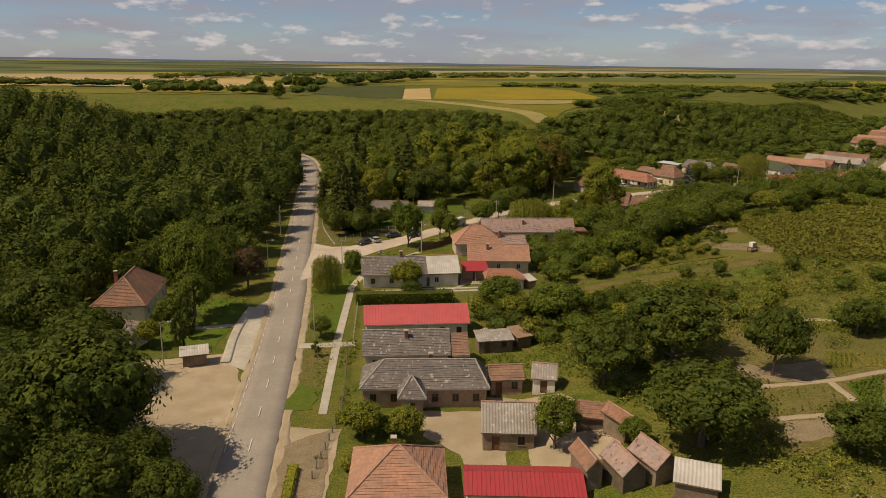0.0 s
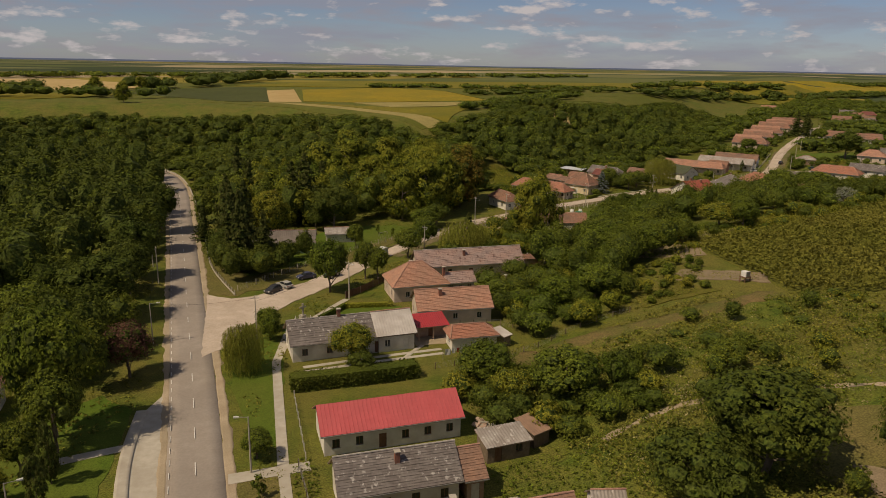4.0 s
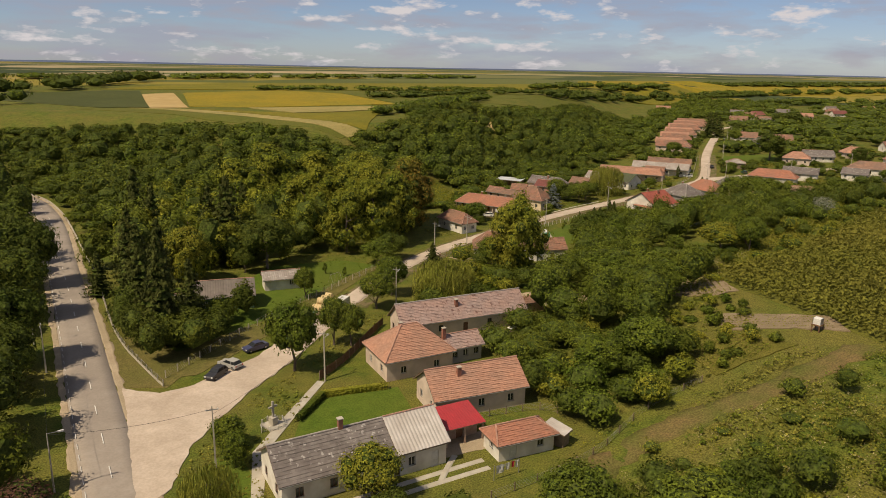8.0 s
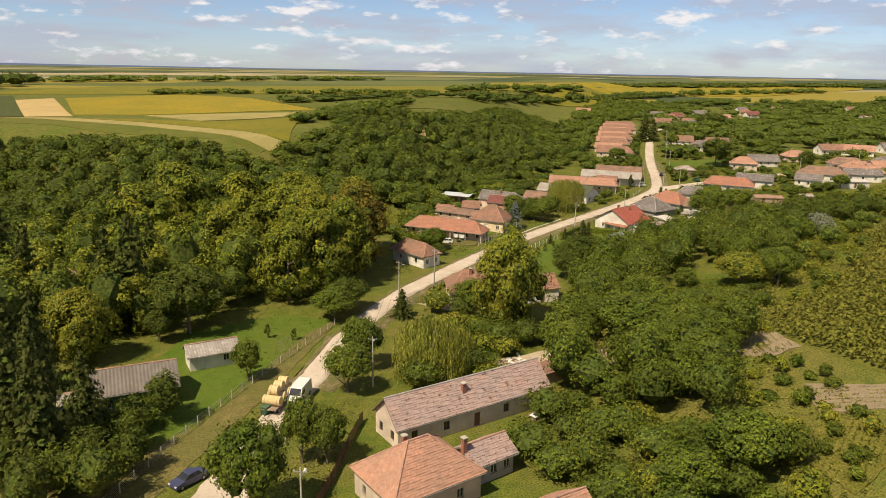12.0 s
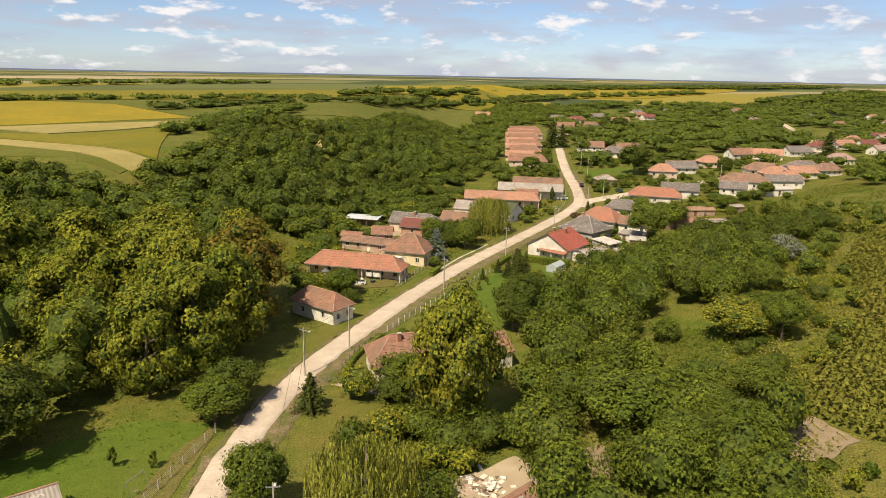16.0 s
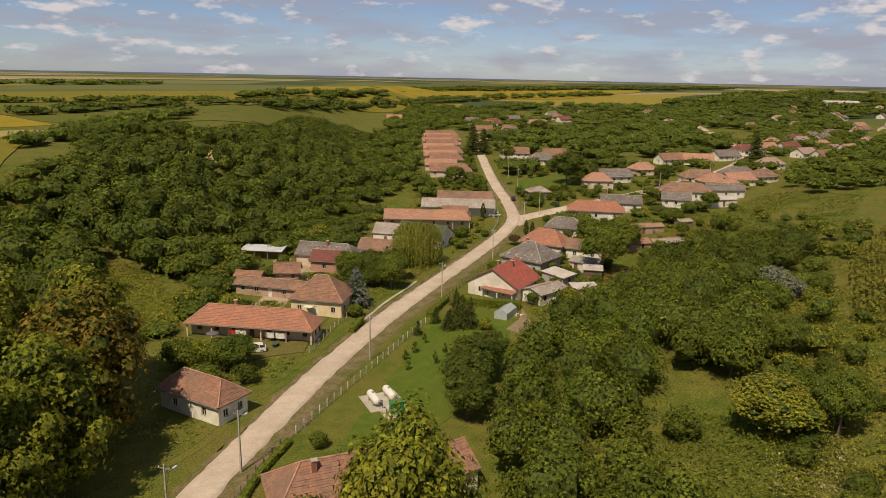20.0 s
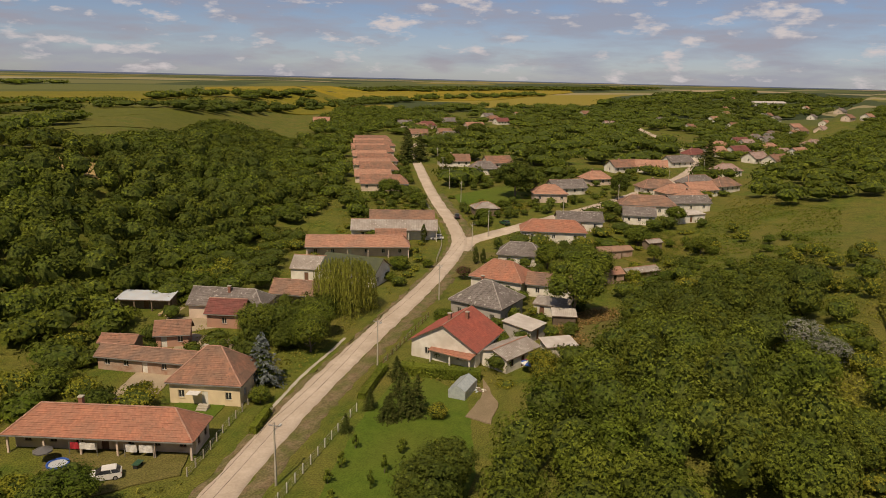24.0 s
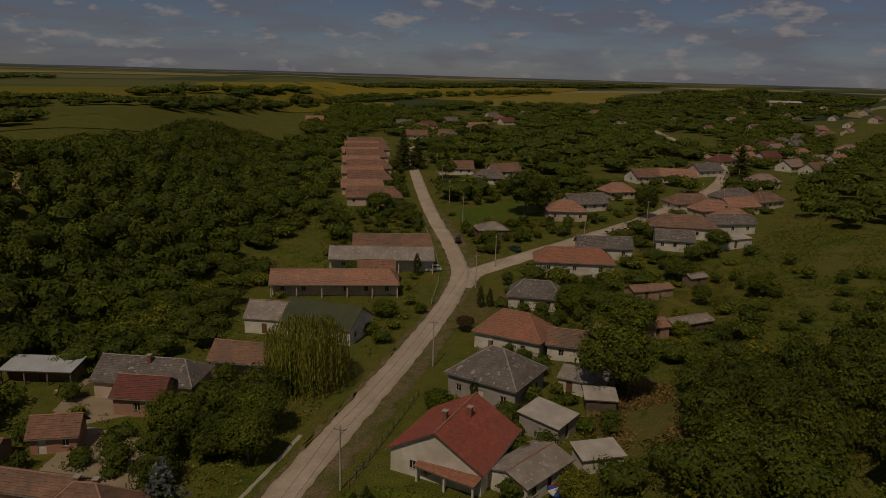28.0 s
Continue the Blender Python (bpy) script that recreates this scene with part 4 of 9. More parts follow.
house("shed", "little red shed with a rusty tiled roof", (99.5, 319.8), (104.4, 315.6), 5.0, 2.4, 2.0, cover=TILE_OLD, wall=PLASTER_O, front=(2, 0), ends=(1, 0), back=0, category="shed")
house("house", "grey-roofed house with a red-roofed salmon wing", (112.4, 330.0), (121.0, 316.6), 8.0, 3.0, 2.6, "hip", (0, 0.7), cover=TILE_GREY, ridge_mat=RIDGE_GREY, wall=PLASTER_P, front=(2, None), ends=(0, 1), chimneys=[(0.5, 0.4)])
house("wing", "salmon wing with a dark red tiled roof", (111.6, 322.6), (116.0, 316.2), 6.5, 2.9, 2.2, cover=TILE_WINE, wall=PLASTER_O, front=(1, None), ends=(0, 0), back=0, category="house wing")
house("house", "open-fronted house with an old brown tiled roof", (128.2, 324.2), (134.6, 312.6), 6.6, 2.9, 2.4, cover=TILE_BROWN, front=(3, 1), ends=(0, 1), posts=4)
house("house", "white house with a dark green sheet roof", (148.0, 331.4), (152.8, 316.6), 9.6, 3.2, 3.0, cover=SHEET_GREEN, style="seam", size=0.5, front=(4, 2), ends=(0, 2))
house("house", "long pillared house with an orange clay-tiled roof", (160.6, 350.4), (180.2, 329.8), 7.4, 3.0, 2.6, "hip", (0, 0.6), cover=TILE_PINK, wall=PLASTER_P, front=(6, 2), posts=6, ends=(0, 2))
house("house", "white house with grey sheets and a small red gable", (182.0, 355.0), (199.4, 335.6), 7.6, 3.1, 2.6, cover=SHEET_GREY, style="wave", size=0.5, front=(4, 1), ends=(0, 2), posts=4)
house("house", "brown-roofed long house at the fork", (192.5, 357.5), (206.5, 342.5), 7.4, 3.1, 2.7, cover=TILE_BROWN, front=(4, 2), ends=(0, 2))
house("house", "white gabled house with a red tiled roof", (130.2, 271.0), (142.6, 273.8), 13.2, 3.0, 3.8, cover=TILE_RED, wall=PLASTER_W, front=(2, None), ends=(2, 1), chimneys=[(0.6, 0.4), (0.35, 0.55)])
house("house", "grey house with a tall grey hipped roof", (149.2, 292.2), (150.6, 279.8), 11.0, 3.6, 3.8, "hip", (0.95, 0.95), cover=TILE_GREY, ridge_mat=RIDGE_GREY, wall=PLASTER_G, front=(3, 1), ends=(2, 2), chimneys=[(0.35, 0.6)])
house("house", "house with a bright orange hipped tile roof", (167.6, 300.6), (170.4, 287.6), 9.4, 3.2, 3.6, "hip", (0.9, 0.9), cover=TILE, front=(2, None), ends=(1, 1))
house("annex", "dark-roofed annex behind the orange roof", (171.6, 287.6), (176.0, 278.0), 7.0, 2.9, 2.0, cover=TILE_BROWN, front=(2, None), ends=(0, 0), back=0, category="outbuilding")
house("house", "weathered dark-roofed house near the fork", (190.5, 308.4), (196.0, 297.6), 8.0, 2.9, 2.8, "hip", (0.8, 0.8), cover=TILE_GREY, ridge_mat=RIDGE_GREY, front=(2, None), ends=(1, 1))
house("house", "wide house with orange tiled wings", (216.5, 317.6), (228.0, 301.0), 9.0, 3.0, 3.0, "hip", (0.8, 0.8), cover=TILE, front=(3, None), ends=(1, 1))


# houses further off: pattern of rows
def row_of(name, items, label, cover, wall, **kw):
    for (x, y, turn, length, wide, eave, rise) in items:
        c, s = math.cos(radians(turn)), math.sin(radians(turn))
        a = (x - c * length / 2 + s * wide / 2, y - s * length / 2 - c * wide / 2)
        b = (a[0] + c * length, a[1] + s * length)
        house(name, label, a, b, wide, eave, rise, cover=cover, wall=wall, size=0.6, group="far village houses", **kw)


row_of("house", [(240, 396, -45, 19, 11, 2.6, 3.0), (262, 420, -43, 17, 11, 2.6, 3.0), (281, 439, -42, 19, 11, 2.6, 3.0), (306, 465, -41, 20, 11, 2.6, 3.0), (326, 484, -40, 22, 11, 2.6, 3.0), (346, 505, -39, 22, 11, 2.6, 3.0)], "terrace house with a clay-tiled roof along the lane", TILE_OLD, PLASTER_P, roof="hip", hips=(0, 0.6), front=(4, None))
row_of("house", [(248, 410, -44, 15, 7, 2.4, 2.6), (270, 432, -42, 17, 8, 2.4, 2.6), (291, 454, -41, 17, 8, 2.4, 2.6), (313, 477, -40, 18, 8, 2.4, 2.6), (334, 497, -39, 18, 8, 2.4, 2.6)], "long low wing with pale clay tiles behind the terrace", TILE_PINK, PLASTER_P, front=(3, None))
row_of("house", [(276, 303, -60, 20, 9, 3.2, 3.0)], "big house with a dark brown hipped roof", TILE_BROWN, PLASTER_W, roof="hip", front=(5, 2))
row_of("house", [(290, 294, -40, 16, 7, 3, 2.4), (262, 300, -60, 11, 8, 2.8, 2.4)], "grey-roofed house in a row of yards", TILE_GREY, PLASTER_W, front=(3, None))
row_of("house", [(304, 304, -30, 14, 8, 3, 3), (268, 338, -50, 13, 9, 3, 3)], "pale clay-tiled house by the side lane", TILE_PINK, PLASTER_P, roof="hip", front=(3, None))

# ---------------------------------------------------------------- trees
rng = np.random.default_rng(11)


def leaf_quads(centres, normals, size, gen, droop=0.0):
    """One small four-cornered clump of leaves at each centre."""
    n = len(centres)
    t = gen.normal(size=(n, 3))
    t -= normals * np.sum(t * normals, 1, keepdims=True)
    t /= np.linalg.norm(t, axis=1, keepdims=True) + 1e-9
    b = np.cross(normals, t)
    s = size * gen.uniform(0.6, 1.3, (n, 1))
    bend = normals * s * 0.25
    q = np.stack([centres - t * s - bend * 0.6, centres - b * s * 0.62, centres + t * s - bend * 0.6, centres + b * s * 0.62 + bend], 1)
    if droop:
        q[:, 0, 2] -= droop * gen.uniform(0.5, 1.4, n)
    return q.reshape(-1, 3)


def tri_mesh(name, verts, material, pick=None):
    """A mesh of loose triangles from a numpy array of corners."""
    me = bpy.data.meshes.new(name)
    n = len(verts)
    me.vertices.add(n)
    me.vertices.foreach_set("co", np.asarray(verts, np.float32).ravel())
    me.loops.add(n)
    me.loops.foreach_set("vertex_index", np.arange(n, dtype=np.int32))
    me.polygons.add(n // 3)
    me.polygons.foreach_set("loop_start", np.arange(0, n, 3, dtype=np.int32))
    for m in (material if isinstance(material, tuple) else (material,)):
        me.materials.append(m)
    if pick is not None:
        me.polygons.foreach_set("material_index", np.asarray(pick, np.int32))
    me.update(calc_edges=True)
    return me


def leaf_tris(centres, normals, size, gen):
    n = len(centres)
    t = gen.normal(size=(n, 3))
    t -= normals * np.sum(t * normals, 1, keepdims=True)
    t /= np.linalg.norm(t, axis=1, keepdims=True) + 1e-9
    b = np.cross(normals, t)
    s = size * gen.uniform(0.55, 1.35, (n, 1))
    return np.stack([centres - t * s, centres + t * s * 0.6 - b * s * 0.75, centres + t * s * 0.6 + b * s * 0.75], 1).reshape(-1, 3)


OCTA = np.array([p for sx in (-1, 1) for sy in (-1, 1) for sz in (-1, 1) for p in (((sx, 0, 0), (0, sy, 0), (0, 0, sz)) if sx * sy * sz > 0 else ((sx, 0, 0), (0, 0, sz), (0, sy, 0)))], float)


GOLD = (1 + 5 ** 0.5) / 2
ICO = np.array([p for a in (-1, 1) for b in (-GOLD, GOLD) for p in ((0, a, b), (a, b, 0), (b, 0, a))], float) / math.hypot(1, GOLD)
BALL = np.array([ICO[list(t if np.dot(np.cross(ICO[t[1]] - ICO[t[0]], ICO[t[2]] - ICO[t[0]]), ICO[t[0]]) > 0 else t[::-1])] for t in itertools.combinations(range(12), 3)
                 if max(np.linalg.norm(ICO[t[i]] - ICO[t[j]]) for i, j in ((0, 1), (0, 2), (1, 2))) < 1.1]).reshape(-1, 3)


def crown_points(shape, gen, lumps, per, lump_r, core=0.0):
    """Leaf places in a crown that fits a unit tree: 1 high, 1 wide. Returns centres, normals and the dense inner masses."""
    cs, ns, inner = [], [], []
    for _ in range(lumps):
        if shape == "tall":
            h = gen.uniform(0, 1)
            rad = 0.44 * math.sin(math.pi * min(1, 0.12 + 0.86 * h)) ** 0.6 * gen.uniform(0.4, 1)
            an = gen.uniform(0, 2 * math.pi)
            c, r, flat = np.array([rad * math.cos(an), rad * math.sin(an), 0.12 + 0.8 * h]), lump_r * gen.uniform(0.7, 1.15), 0.85
        else:
            lo, hi = {"bush": (0.04, 0.95), "full": (0.06, 0.98)}.get(shape, (0.24, 0.97))
            mid, half = (lo + hi) / 2, (hi - lo) / 2 - lump_r * 0.6
            g_ = (len(cs) + 0.5) / lumps
            zz = 1 - (1.75 if shape in ("round", "bush") else 1.45) * g_
            an = len(cs) * 2.39996 + gen.uniform(-0.5, 0.5)
            rr = math.sqrt(max(0.0, 1 - zz * zz)) * gen.uniform(0.72, 1.05)
            out = 0.5 - lump_r * 0.8
            c = np.array([math.cos(an) * rr * out, math.sin(an) * rr * out, mid + zz * half * gen.uniform(0.8, 1.06)])
            r, flat = lump_r * gen.uniform(0.7, 1.3), 0.85
        d = gen.normal(size=(per, 3))
        d[:, 2] += 0.35
        d /= np.linalg.norm(d, axis=1, keepdims=True)
        p = c + d * r * gen.uniform(0.55, 1.06, (per, 1)) * np.array([1, 1, flat])
        away = p - np.array([0, 0, 0.42])
        nn = d * 0.75 + away / (np.linalg.norm(away, axis=1, keepdims=True) + 1e-6) * 0.7 + gen.normal(size=(per, 3)) * 0.34
        nn /= np.linalg.norm(nn, axis=1, keepdims=True)
        cs.append(p)
        ns.append(nn)
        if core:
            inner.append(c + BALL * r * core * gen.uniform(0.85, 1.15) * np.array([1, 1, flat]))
    return np.concatenate(cs), np.concatenate(ns), (np.concatenate(inner) if inner else np.zeros((0, 3)))


def stem(h0, h1, r0, r1, bend, gen, limbs=5, sides=6, spread=0.28):
    """A tapered trunk with limbs, for a unit tree."""
    vs, fs = [], []

    def tube(p, q, ra, rb):
        m = len(vs)
        d = (q - p).normalized()
        u = d.orthogonal().normalized()
        w = d.cross(u)
        for e, r in ((p, ra), (q, rb)):
            for k in range(sides):
                an = 2 * math.pi * k / sides
                vs.append(e + u * r * math.cos(an) + w * r * math.sin(an))
        for k in range(sides):
            fs.append((m + k, m + (k + 1) % sides, m + sides + (k + 1) % sides, m + sides + k))

    p = Vector((0, 0, h0))
    joints = [p]
    for k in range(4):
        z = h0 + (h1 - h0) * (k + 1) / 4
        q = Vector((gen.uniform(-bend, bend), gen.uniform(-bend, bend), z))
        tube(p, q, r0 + (r1 - r0) * k / 4, r0 + (r1 - r0) * (k + 1) / 4)
        p = q
        joints.append(q)
    for k in range(limbs):
        j = joints[1 + k % 4]
        an = gen.uniform(0, 2 * math.pi)
        tip = j + Vector((math.cos(an) * spread, math.sin(an) * spread, gen.uniform(0.08, 0.22)))
        tube(j, tip, r0 * 0.45, r0 * 0.12)
    return mesh_of("trunk", vs, fs, BARK)


def unit_tree(shape, seed, lumps, per, lump_r, leaf, material, limbs=6):
    """Trunk and crown meshes of a tree 10 m high and 10 m wide."""
    gen = np.random.default_rng(seed)
    c, n, inner = crown_points(shape, gen, lumps, per, lump_r, 0.5)
    crown = tri_mesh("crown", np.concatenate([leaf_tris(c * 10, n, leaf, gen), inner * 10]), (material, INNER_SHADE), [0] * len(c) + [1] * (len(inner) // 3))
    trunk = stem(-0.05, 0.66, 0.03, 0.008, 0.02, gen, limbs, spread=0.2)
    trunk.transform(Matrix.Scale(10, 4))
    return trunk, crown


def willow_tree(seed):
    gen = np.random.default_rng(seed)
    cs, ns = [], []
    for _ in range(560):
        an, rad = gen.uniform(0, 2 * math.pi), 0.5 * math.sqrt(gen.uniform(0.04, 1))
        top = 0.62 + 0.36 * math.sqrt(max(0, 1 - (rad / 0.52) ** 2)) + gen.uniform(-0.05, 0.03)
        low = gen.uniform(0.06, 0.34)
        z = np.arange(low, top, 0.042)
        out = 1 + 0.10 * (top - z)
        p = np.stack([rad * math.cos(an) * out, rad * math.sin(an) * out, z], 1) + gen.normal(size=(len(z), 3)) * 0.008
        cs.append(p)
        m = np.tile([math.cos(an), math.sin(an), 0.4], (len(z), 1)) + gen.normal(size=(len(z), 3)) * 0.45
        ns.append(m / np.linalg.norm(m, axis=1, keepdims=True))
    q = leaf_quads(np.concatenate(cs) * 10, np.concatenate(ns), 0.12, gen, droop=0.75)
    crown = quad_mesh("crown", q, np.arange(len(q)).reshape(-1, 4), LEAF_WILLOW)
    trunk = stem(-0.05, 0.75, 0.03, 0.012, 0.02, gen, 6)
    trunk.transform(Matrix.Scale(10, 4))
    return trunk, crown


def spruce_tree(seed, material, whorls=26, per_whorl=10):
    """Whorls of drooping branches round a straight stem, for a tree 10 m high and 10 m wide."""
    gen = np.random.default_rng(seed)
    cs, ns, inner = [], [], []
    for k in range(whorls):
        h = (k + 0.5) / whorls
        reach = 0.5 * (1 - h) ** 0.8 * gen.uniform(0.85, 1.08) + 0.012
        for j in range(max(4, int(per_whorl * (1 - 0.55 * h)))):
            an = gen.uniform(0, 2 * math.pi)
            r1 = reach * gen.uniform(0.7, 1.08)
            u = np.linspace(0.18, 1, max(3, int(5 + 13 * r1)))
            z = 0.06 + 0.93 * h - 0.16 * r1 * u ** 1.6 + 0.05 * r1 * u ** 4
            side = gen.normal(size=len(u)) * 0.028 * (1.1 - 0.5 * u)
            p = np.stack([math.cos(an) * r1 * u - math.sin(an) * side, math.sin(an) * r1 * u + math.cos(an) * side, z], 1)
            m = np.tile([math.cos(an) * 0.55, math.sin(an) * 0.55, 0.8], (len(u), 1)) + gen.normal(size=(len(u), 3)) * 0.35
            cs.append(p), ns.append(m / np.linalg.norm(m, axis=1, keepdims=True))
            cs.append(p + np.array([0, 0, -0.012])), ns.append(m / np.linalg.norm(m, axis=1, keepdims=True))
        if k % 2 == 0:
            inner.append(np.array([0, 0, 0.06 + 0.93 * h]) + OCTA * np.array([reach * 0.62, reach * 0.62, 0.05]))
    c, n, inner = np.concatenate(cs), np.concatenate(ns), np.concatenate(inner)
    crown = tri_mesh("crown", np.concatenate([leaf_tris(c * 10, n, 0.27, gen), inner * 10]), (material, INNER_SHADE), [0] * len(c) + [1] * (len(inner) // 3))
    trunk = stem(-0.05, 0.95, 0.022, 0.004, 0.005, gen, 0)
    trunk.transform(Matrix.Scale(10, 4))
    return trunk, crown


KINDS = {
    "round": [unit_tree("round", 30 + k, 56, 104, 0.15, 0.20, LEAF) for k in range(3)],
    "dark": [unit_tree("round", 40 + k, 56, 104, 0.15, 0.20, LEAF_DARK) for k in range(3)],
    "light": [unit_tree("tall", 50 + k, 84, 150, 0.15, 0.19, LEAF_LIGHT) for k in range(2)],
    "lime": [unit_tree("round", 56 + k, 56, 104, 0.15, 0.20, LEAF_LIGHT) for k in range(2)],
    "tall": [unit_tree("tall", 60 + k, 66, 112, 0.14, 0.20, LEAF_PLANE) for k in range(3)],
    "turning": [unit_tree("tall", 70 + k, 66, 112, 0.14, 0.20, LEAF_ORANGE) for k in range(1)],
    "spruce": [spruce_tree(80 + k, LEAF_NEEDLE) for k in range(3)],
    "blue_spruce": [spruce_tree(85, LEAF_BLUE)],
    "sapling": [unit_tree("tall", 83, 14, 16, 0.2, 0.75, LEAF, 4)],
    "cypress": [unit_tree("tall", 87, 60, 60, 0.16, 0.2, LEAF_NEEDLE, 0)],
    "acacia": [unit_tree("round", 88 + k, 60, 150, 0.16, 0.15, LEAF) for k in range(2)],
    "purple": [unit_tree("round", 90, 56, 100, 0.15, 0.20, LEAF_PURPLE)],
    "silver": [unit_tree("bush", 93, 50, 90, 0.15, 0.19, LEAF_SILVER)],
    "bush": [unit_tree("bush", 95 + k, 40, 96, 0.18, 0.25, LEAF, 3) for k in range(2)],
    "lime_bush": [unit_tree("bush", 98, 40, 96, 0.18, 0.25, LEAF_LIGHT, 3)],
    "willow": [willow_tree(101)],
}
WORDS = {"round": "leafy green broadleaf tree with a rounded crown", "dark": "dark green broadleaf tree with a dense crown", "light": "tall yellow-green tree with an airy crown",
         "lime": "bright green rounded garden tree", "tall": "tall green plane tree with a full crown", "turning": "tall plane tree turning orange", "spruce": "tall dark green spruce tree",
         "sapling": "thin young fruit tree on mown grass", "cypress": "narrow dark green garden cypress", "acacia": "feathery green young acacia on the slope",
         "blue_spruce": "silvery blue spruce in a garden", "purple": "dark purple-leaved plum tree", "silver": "silver-grey leaved bush on the slope", "bush": "low rounded green roadside bush",
         "lime_bush": "low yellow-green garden bush with fine leaves", "willow": "weeping willow with hanging pale green branches"}
planted = 0


def plant(kind, x, y, h, w, label=""):
    global planted
    planted += 1
    if kind in ("round", "dark", "lime"):
        h *= 1.05
    elif "spruce" in kind:
        w *= 1.3
    trunk, crown = KINDS[kind][planted % len(KINDS[kind])]
    low = "bush" in kind or kind == "silver"
    root = new("bush" if low else "tree")
    root.matrix_world = pose(x, y, gz(x, y) - 0.05, 0, 0, planted * 137.5 % 360) @ Matrix.Diagonal((w / 10, w / 10, h / 10, 1))
    tagged(root, label or WORDS[kind], "bush" if low else "tree")
    part("trunk", trunk, root)
    part("crown", crown, root)


def plant_rows(kind, rows):
    for x, y, h, w in rows:
        plant(kind, x, y, h, w)


plant_rows("dark", [(-65, 108, 14, 15), (-52, 97, 13, 13), (-51, 80, 15, 16), (-62, 90, 12, 13), (24, 94, 10, 12), (34.5, 97.5, 12, 16), (31, 74.5, 10, 16), (-6, 141, 4, 5), (92, 250, 8, 9), (86, 246, 8, 9), (82, 242, 7, 8), (98, 252, 7, 8), (46, 89.5, 10, 9.5), (46, 68.5, 6, 9), (62.9, 99.5, 6, 6), (-4, 245, 13, 15), (27, 244, 7, 9), (-51.9, 173, 13, 16), (-9.5, 243, 6, 6)])
plant_rows("round", [(-47, 128.5, 18, 12), (-60, 160, 12, 12), (-51, 152, 9, 9), (-8.7, 184, 12, 9.5), (-0.1, 192.5, 9, 6), (2.6, 191, 8, 5.5), (12, 132, 8, 10), (22, 125, 8, 12), (14.8, 79.6, 7.5, 6.5), (45, 121, 5, 6), (51, 126, 3, 4.5), (22.5, 240, 6.5, 10), (12.5, 208.5, 8, 8), (18, 216, 9, 8), (63, 201, 9, 14), (43, 162, 8, 11), (35, 163, 7, 9), (67, 281, 6, 9), (113, 308, 8, 8), (117, 298, 7, 8), (123, 303, 7, 8), (191, 281, 9, 13), (66, 103, 4, 8), (-21.2, 118.6, 4, 4.5), (0.1, 219.8, 7, 5), (23.9, 77.2, 3.5, 4.5), (48, 229, 8, 7)])
plant_rows("lime", [(-7, 145, 7, 8), (-10, 84, 5, 6.5), (14, 126, 6, 7), (135, 261, 5, 5.5), (-4, 83, 5, 5), (98, 206, 7, 13), (-49.5, 113, 5, 5)])
plant_rows("light", [(51, 221.5, 20, 15), (-22, 239, 13, 11), (-25, 243, 11, 8)])
plant_rows("tall", [(7, 316, 22, 22), (19, 296, 22, 20), (31, 290, 22, 20), (-5, 300, 20, 20), (12, 280, 17, 16), (36, 300, 21, 18), (33, 262, 20, 17), (26, 257, 19, 17), (46, 285, 21, 17), (18, 255, 17, 15), (30, 274, 21, 18)])
plant_rows("turning", [(41, 273, 22, 19)])
plant_rows("spruce", [(-33, 274, 22, 10), (-29, 266, 19, 9), (-12, 254, 22, 11), (-16, 258, 19, 9), (-6, 274, 17, 8), (-28, 221, 19, 9), (-32, 228, 17, 9), (-27.9, 203, 20, 9), (-34, 240, 18, 9), (-31, 213, 17, 8), (-23, 208, 14, 7), (-40, 235, 10, 6), (107, 270, 4, 3), (110, 269, 7, 4), (119, 279, 4, 2.8), (114, 274, 5, 3), (327, 461, 14, 9), (35, 235.5, 6, 5)])
plant_rows("cypress", [(-44.1, 112, 7, 3), (-44.2, 117, 8, 2.8), (150, 287, 4, 1.6), (187, 312.6, 5, 2), (188.6, 311.3, 4.5, 1.8), (195.5, 338, 6, 2)])
plant_rows("acacia", [(101, 199.5, 9, 8), (75, 197, 7, 10), (79, 192, 7, 8), (69, 193, 7, 9), (112, 217, 9, 10), (120, 213, 8, 8), (66, 186, 8, 10), (60, 190, 8, 10), (56, 180, 8, 9)])
plant_rows("willow", [(-24.3, 145, 8.5, 6.5), (27, 208, 9.5, 13), (137, 310, 12, 13)])
plant_rows("round", [(165.8, 271.8, 12, 14), (195.9, 295.7, 7, 8), (228, 339.3, 4, 6), (230, 383.6, 7, 10), (294.6, 408.5, 8, 10), (226.7, 366.7, 5, 7), (237.7, 289, 6, 9), (268.8, 289.7, 6, 8), (316.9, 364.2, 8, 10), (370.7, 367.4, 8, 11), (182.7, 346.1, 5, 6)])
plant_rows("dark", [(262, 349, 14, 16), (287, 319, 10, 8), (328.6, 441, 8, 11), (343.5, 391, 9, 13), (427.6, 487.3, 11, 15), (418.5, 493.8, 9, 11)])
plant_rows("spruce", [(400, 323.5, 14, 12), (300, 436, 16, 10), (306, 434, 14, 9)])
plant_rows("bush", [(229.9, 264.7, 3, 4.3), (169.2, 323.9, 4, 6.5), (245.5, 343, 3.5, 6), (176, 320, 2.5, 3.5), (160, 319, 2.5, 4), (98.7, 288.2, 3, 4), (62, 250.5, 2.5, 3), (222, 334.5, 3.5, 5), (225.5, 336.5, 3.5, 5), (228, 341, 3, 4)])
plant_rows("purple", [(173.4, 306.4, 3.5, 4), (-41.5, 146, 9.5, 8.5)])
plant_rows("blue_spruce", [(103, 293, 9, 6.5), (112.5, 270.5, 3, 2)])
plant_rows("silver", [(156, 227, 6, 8), (151, 222, 5, 7)])
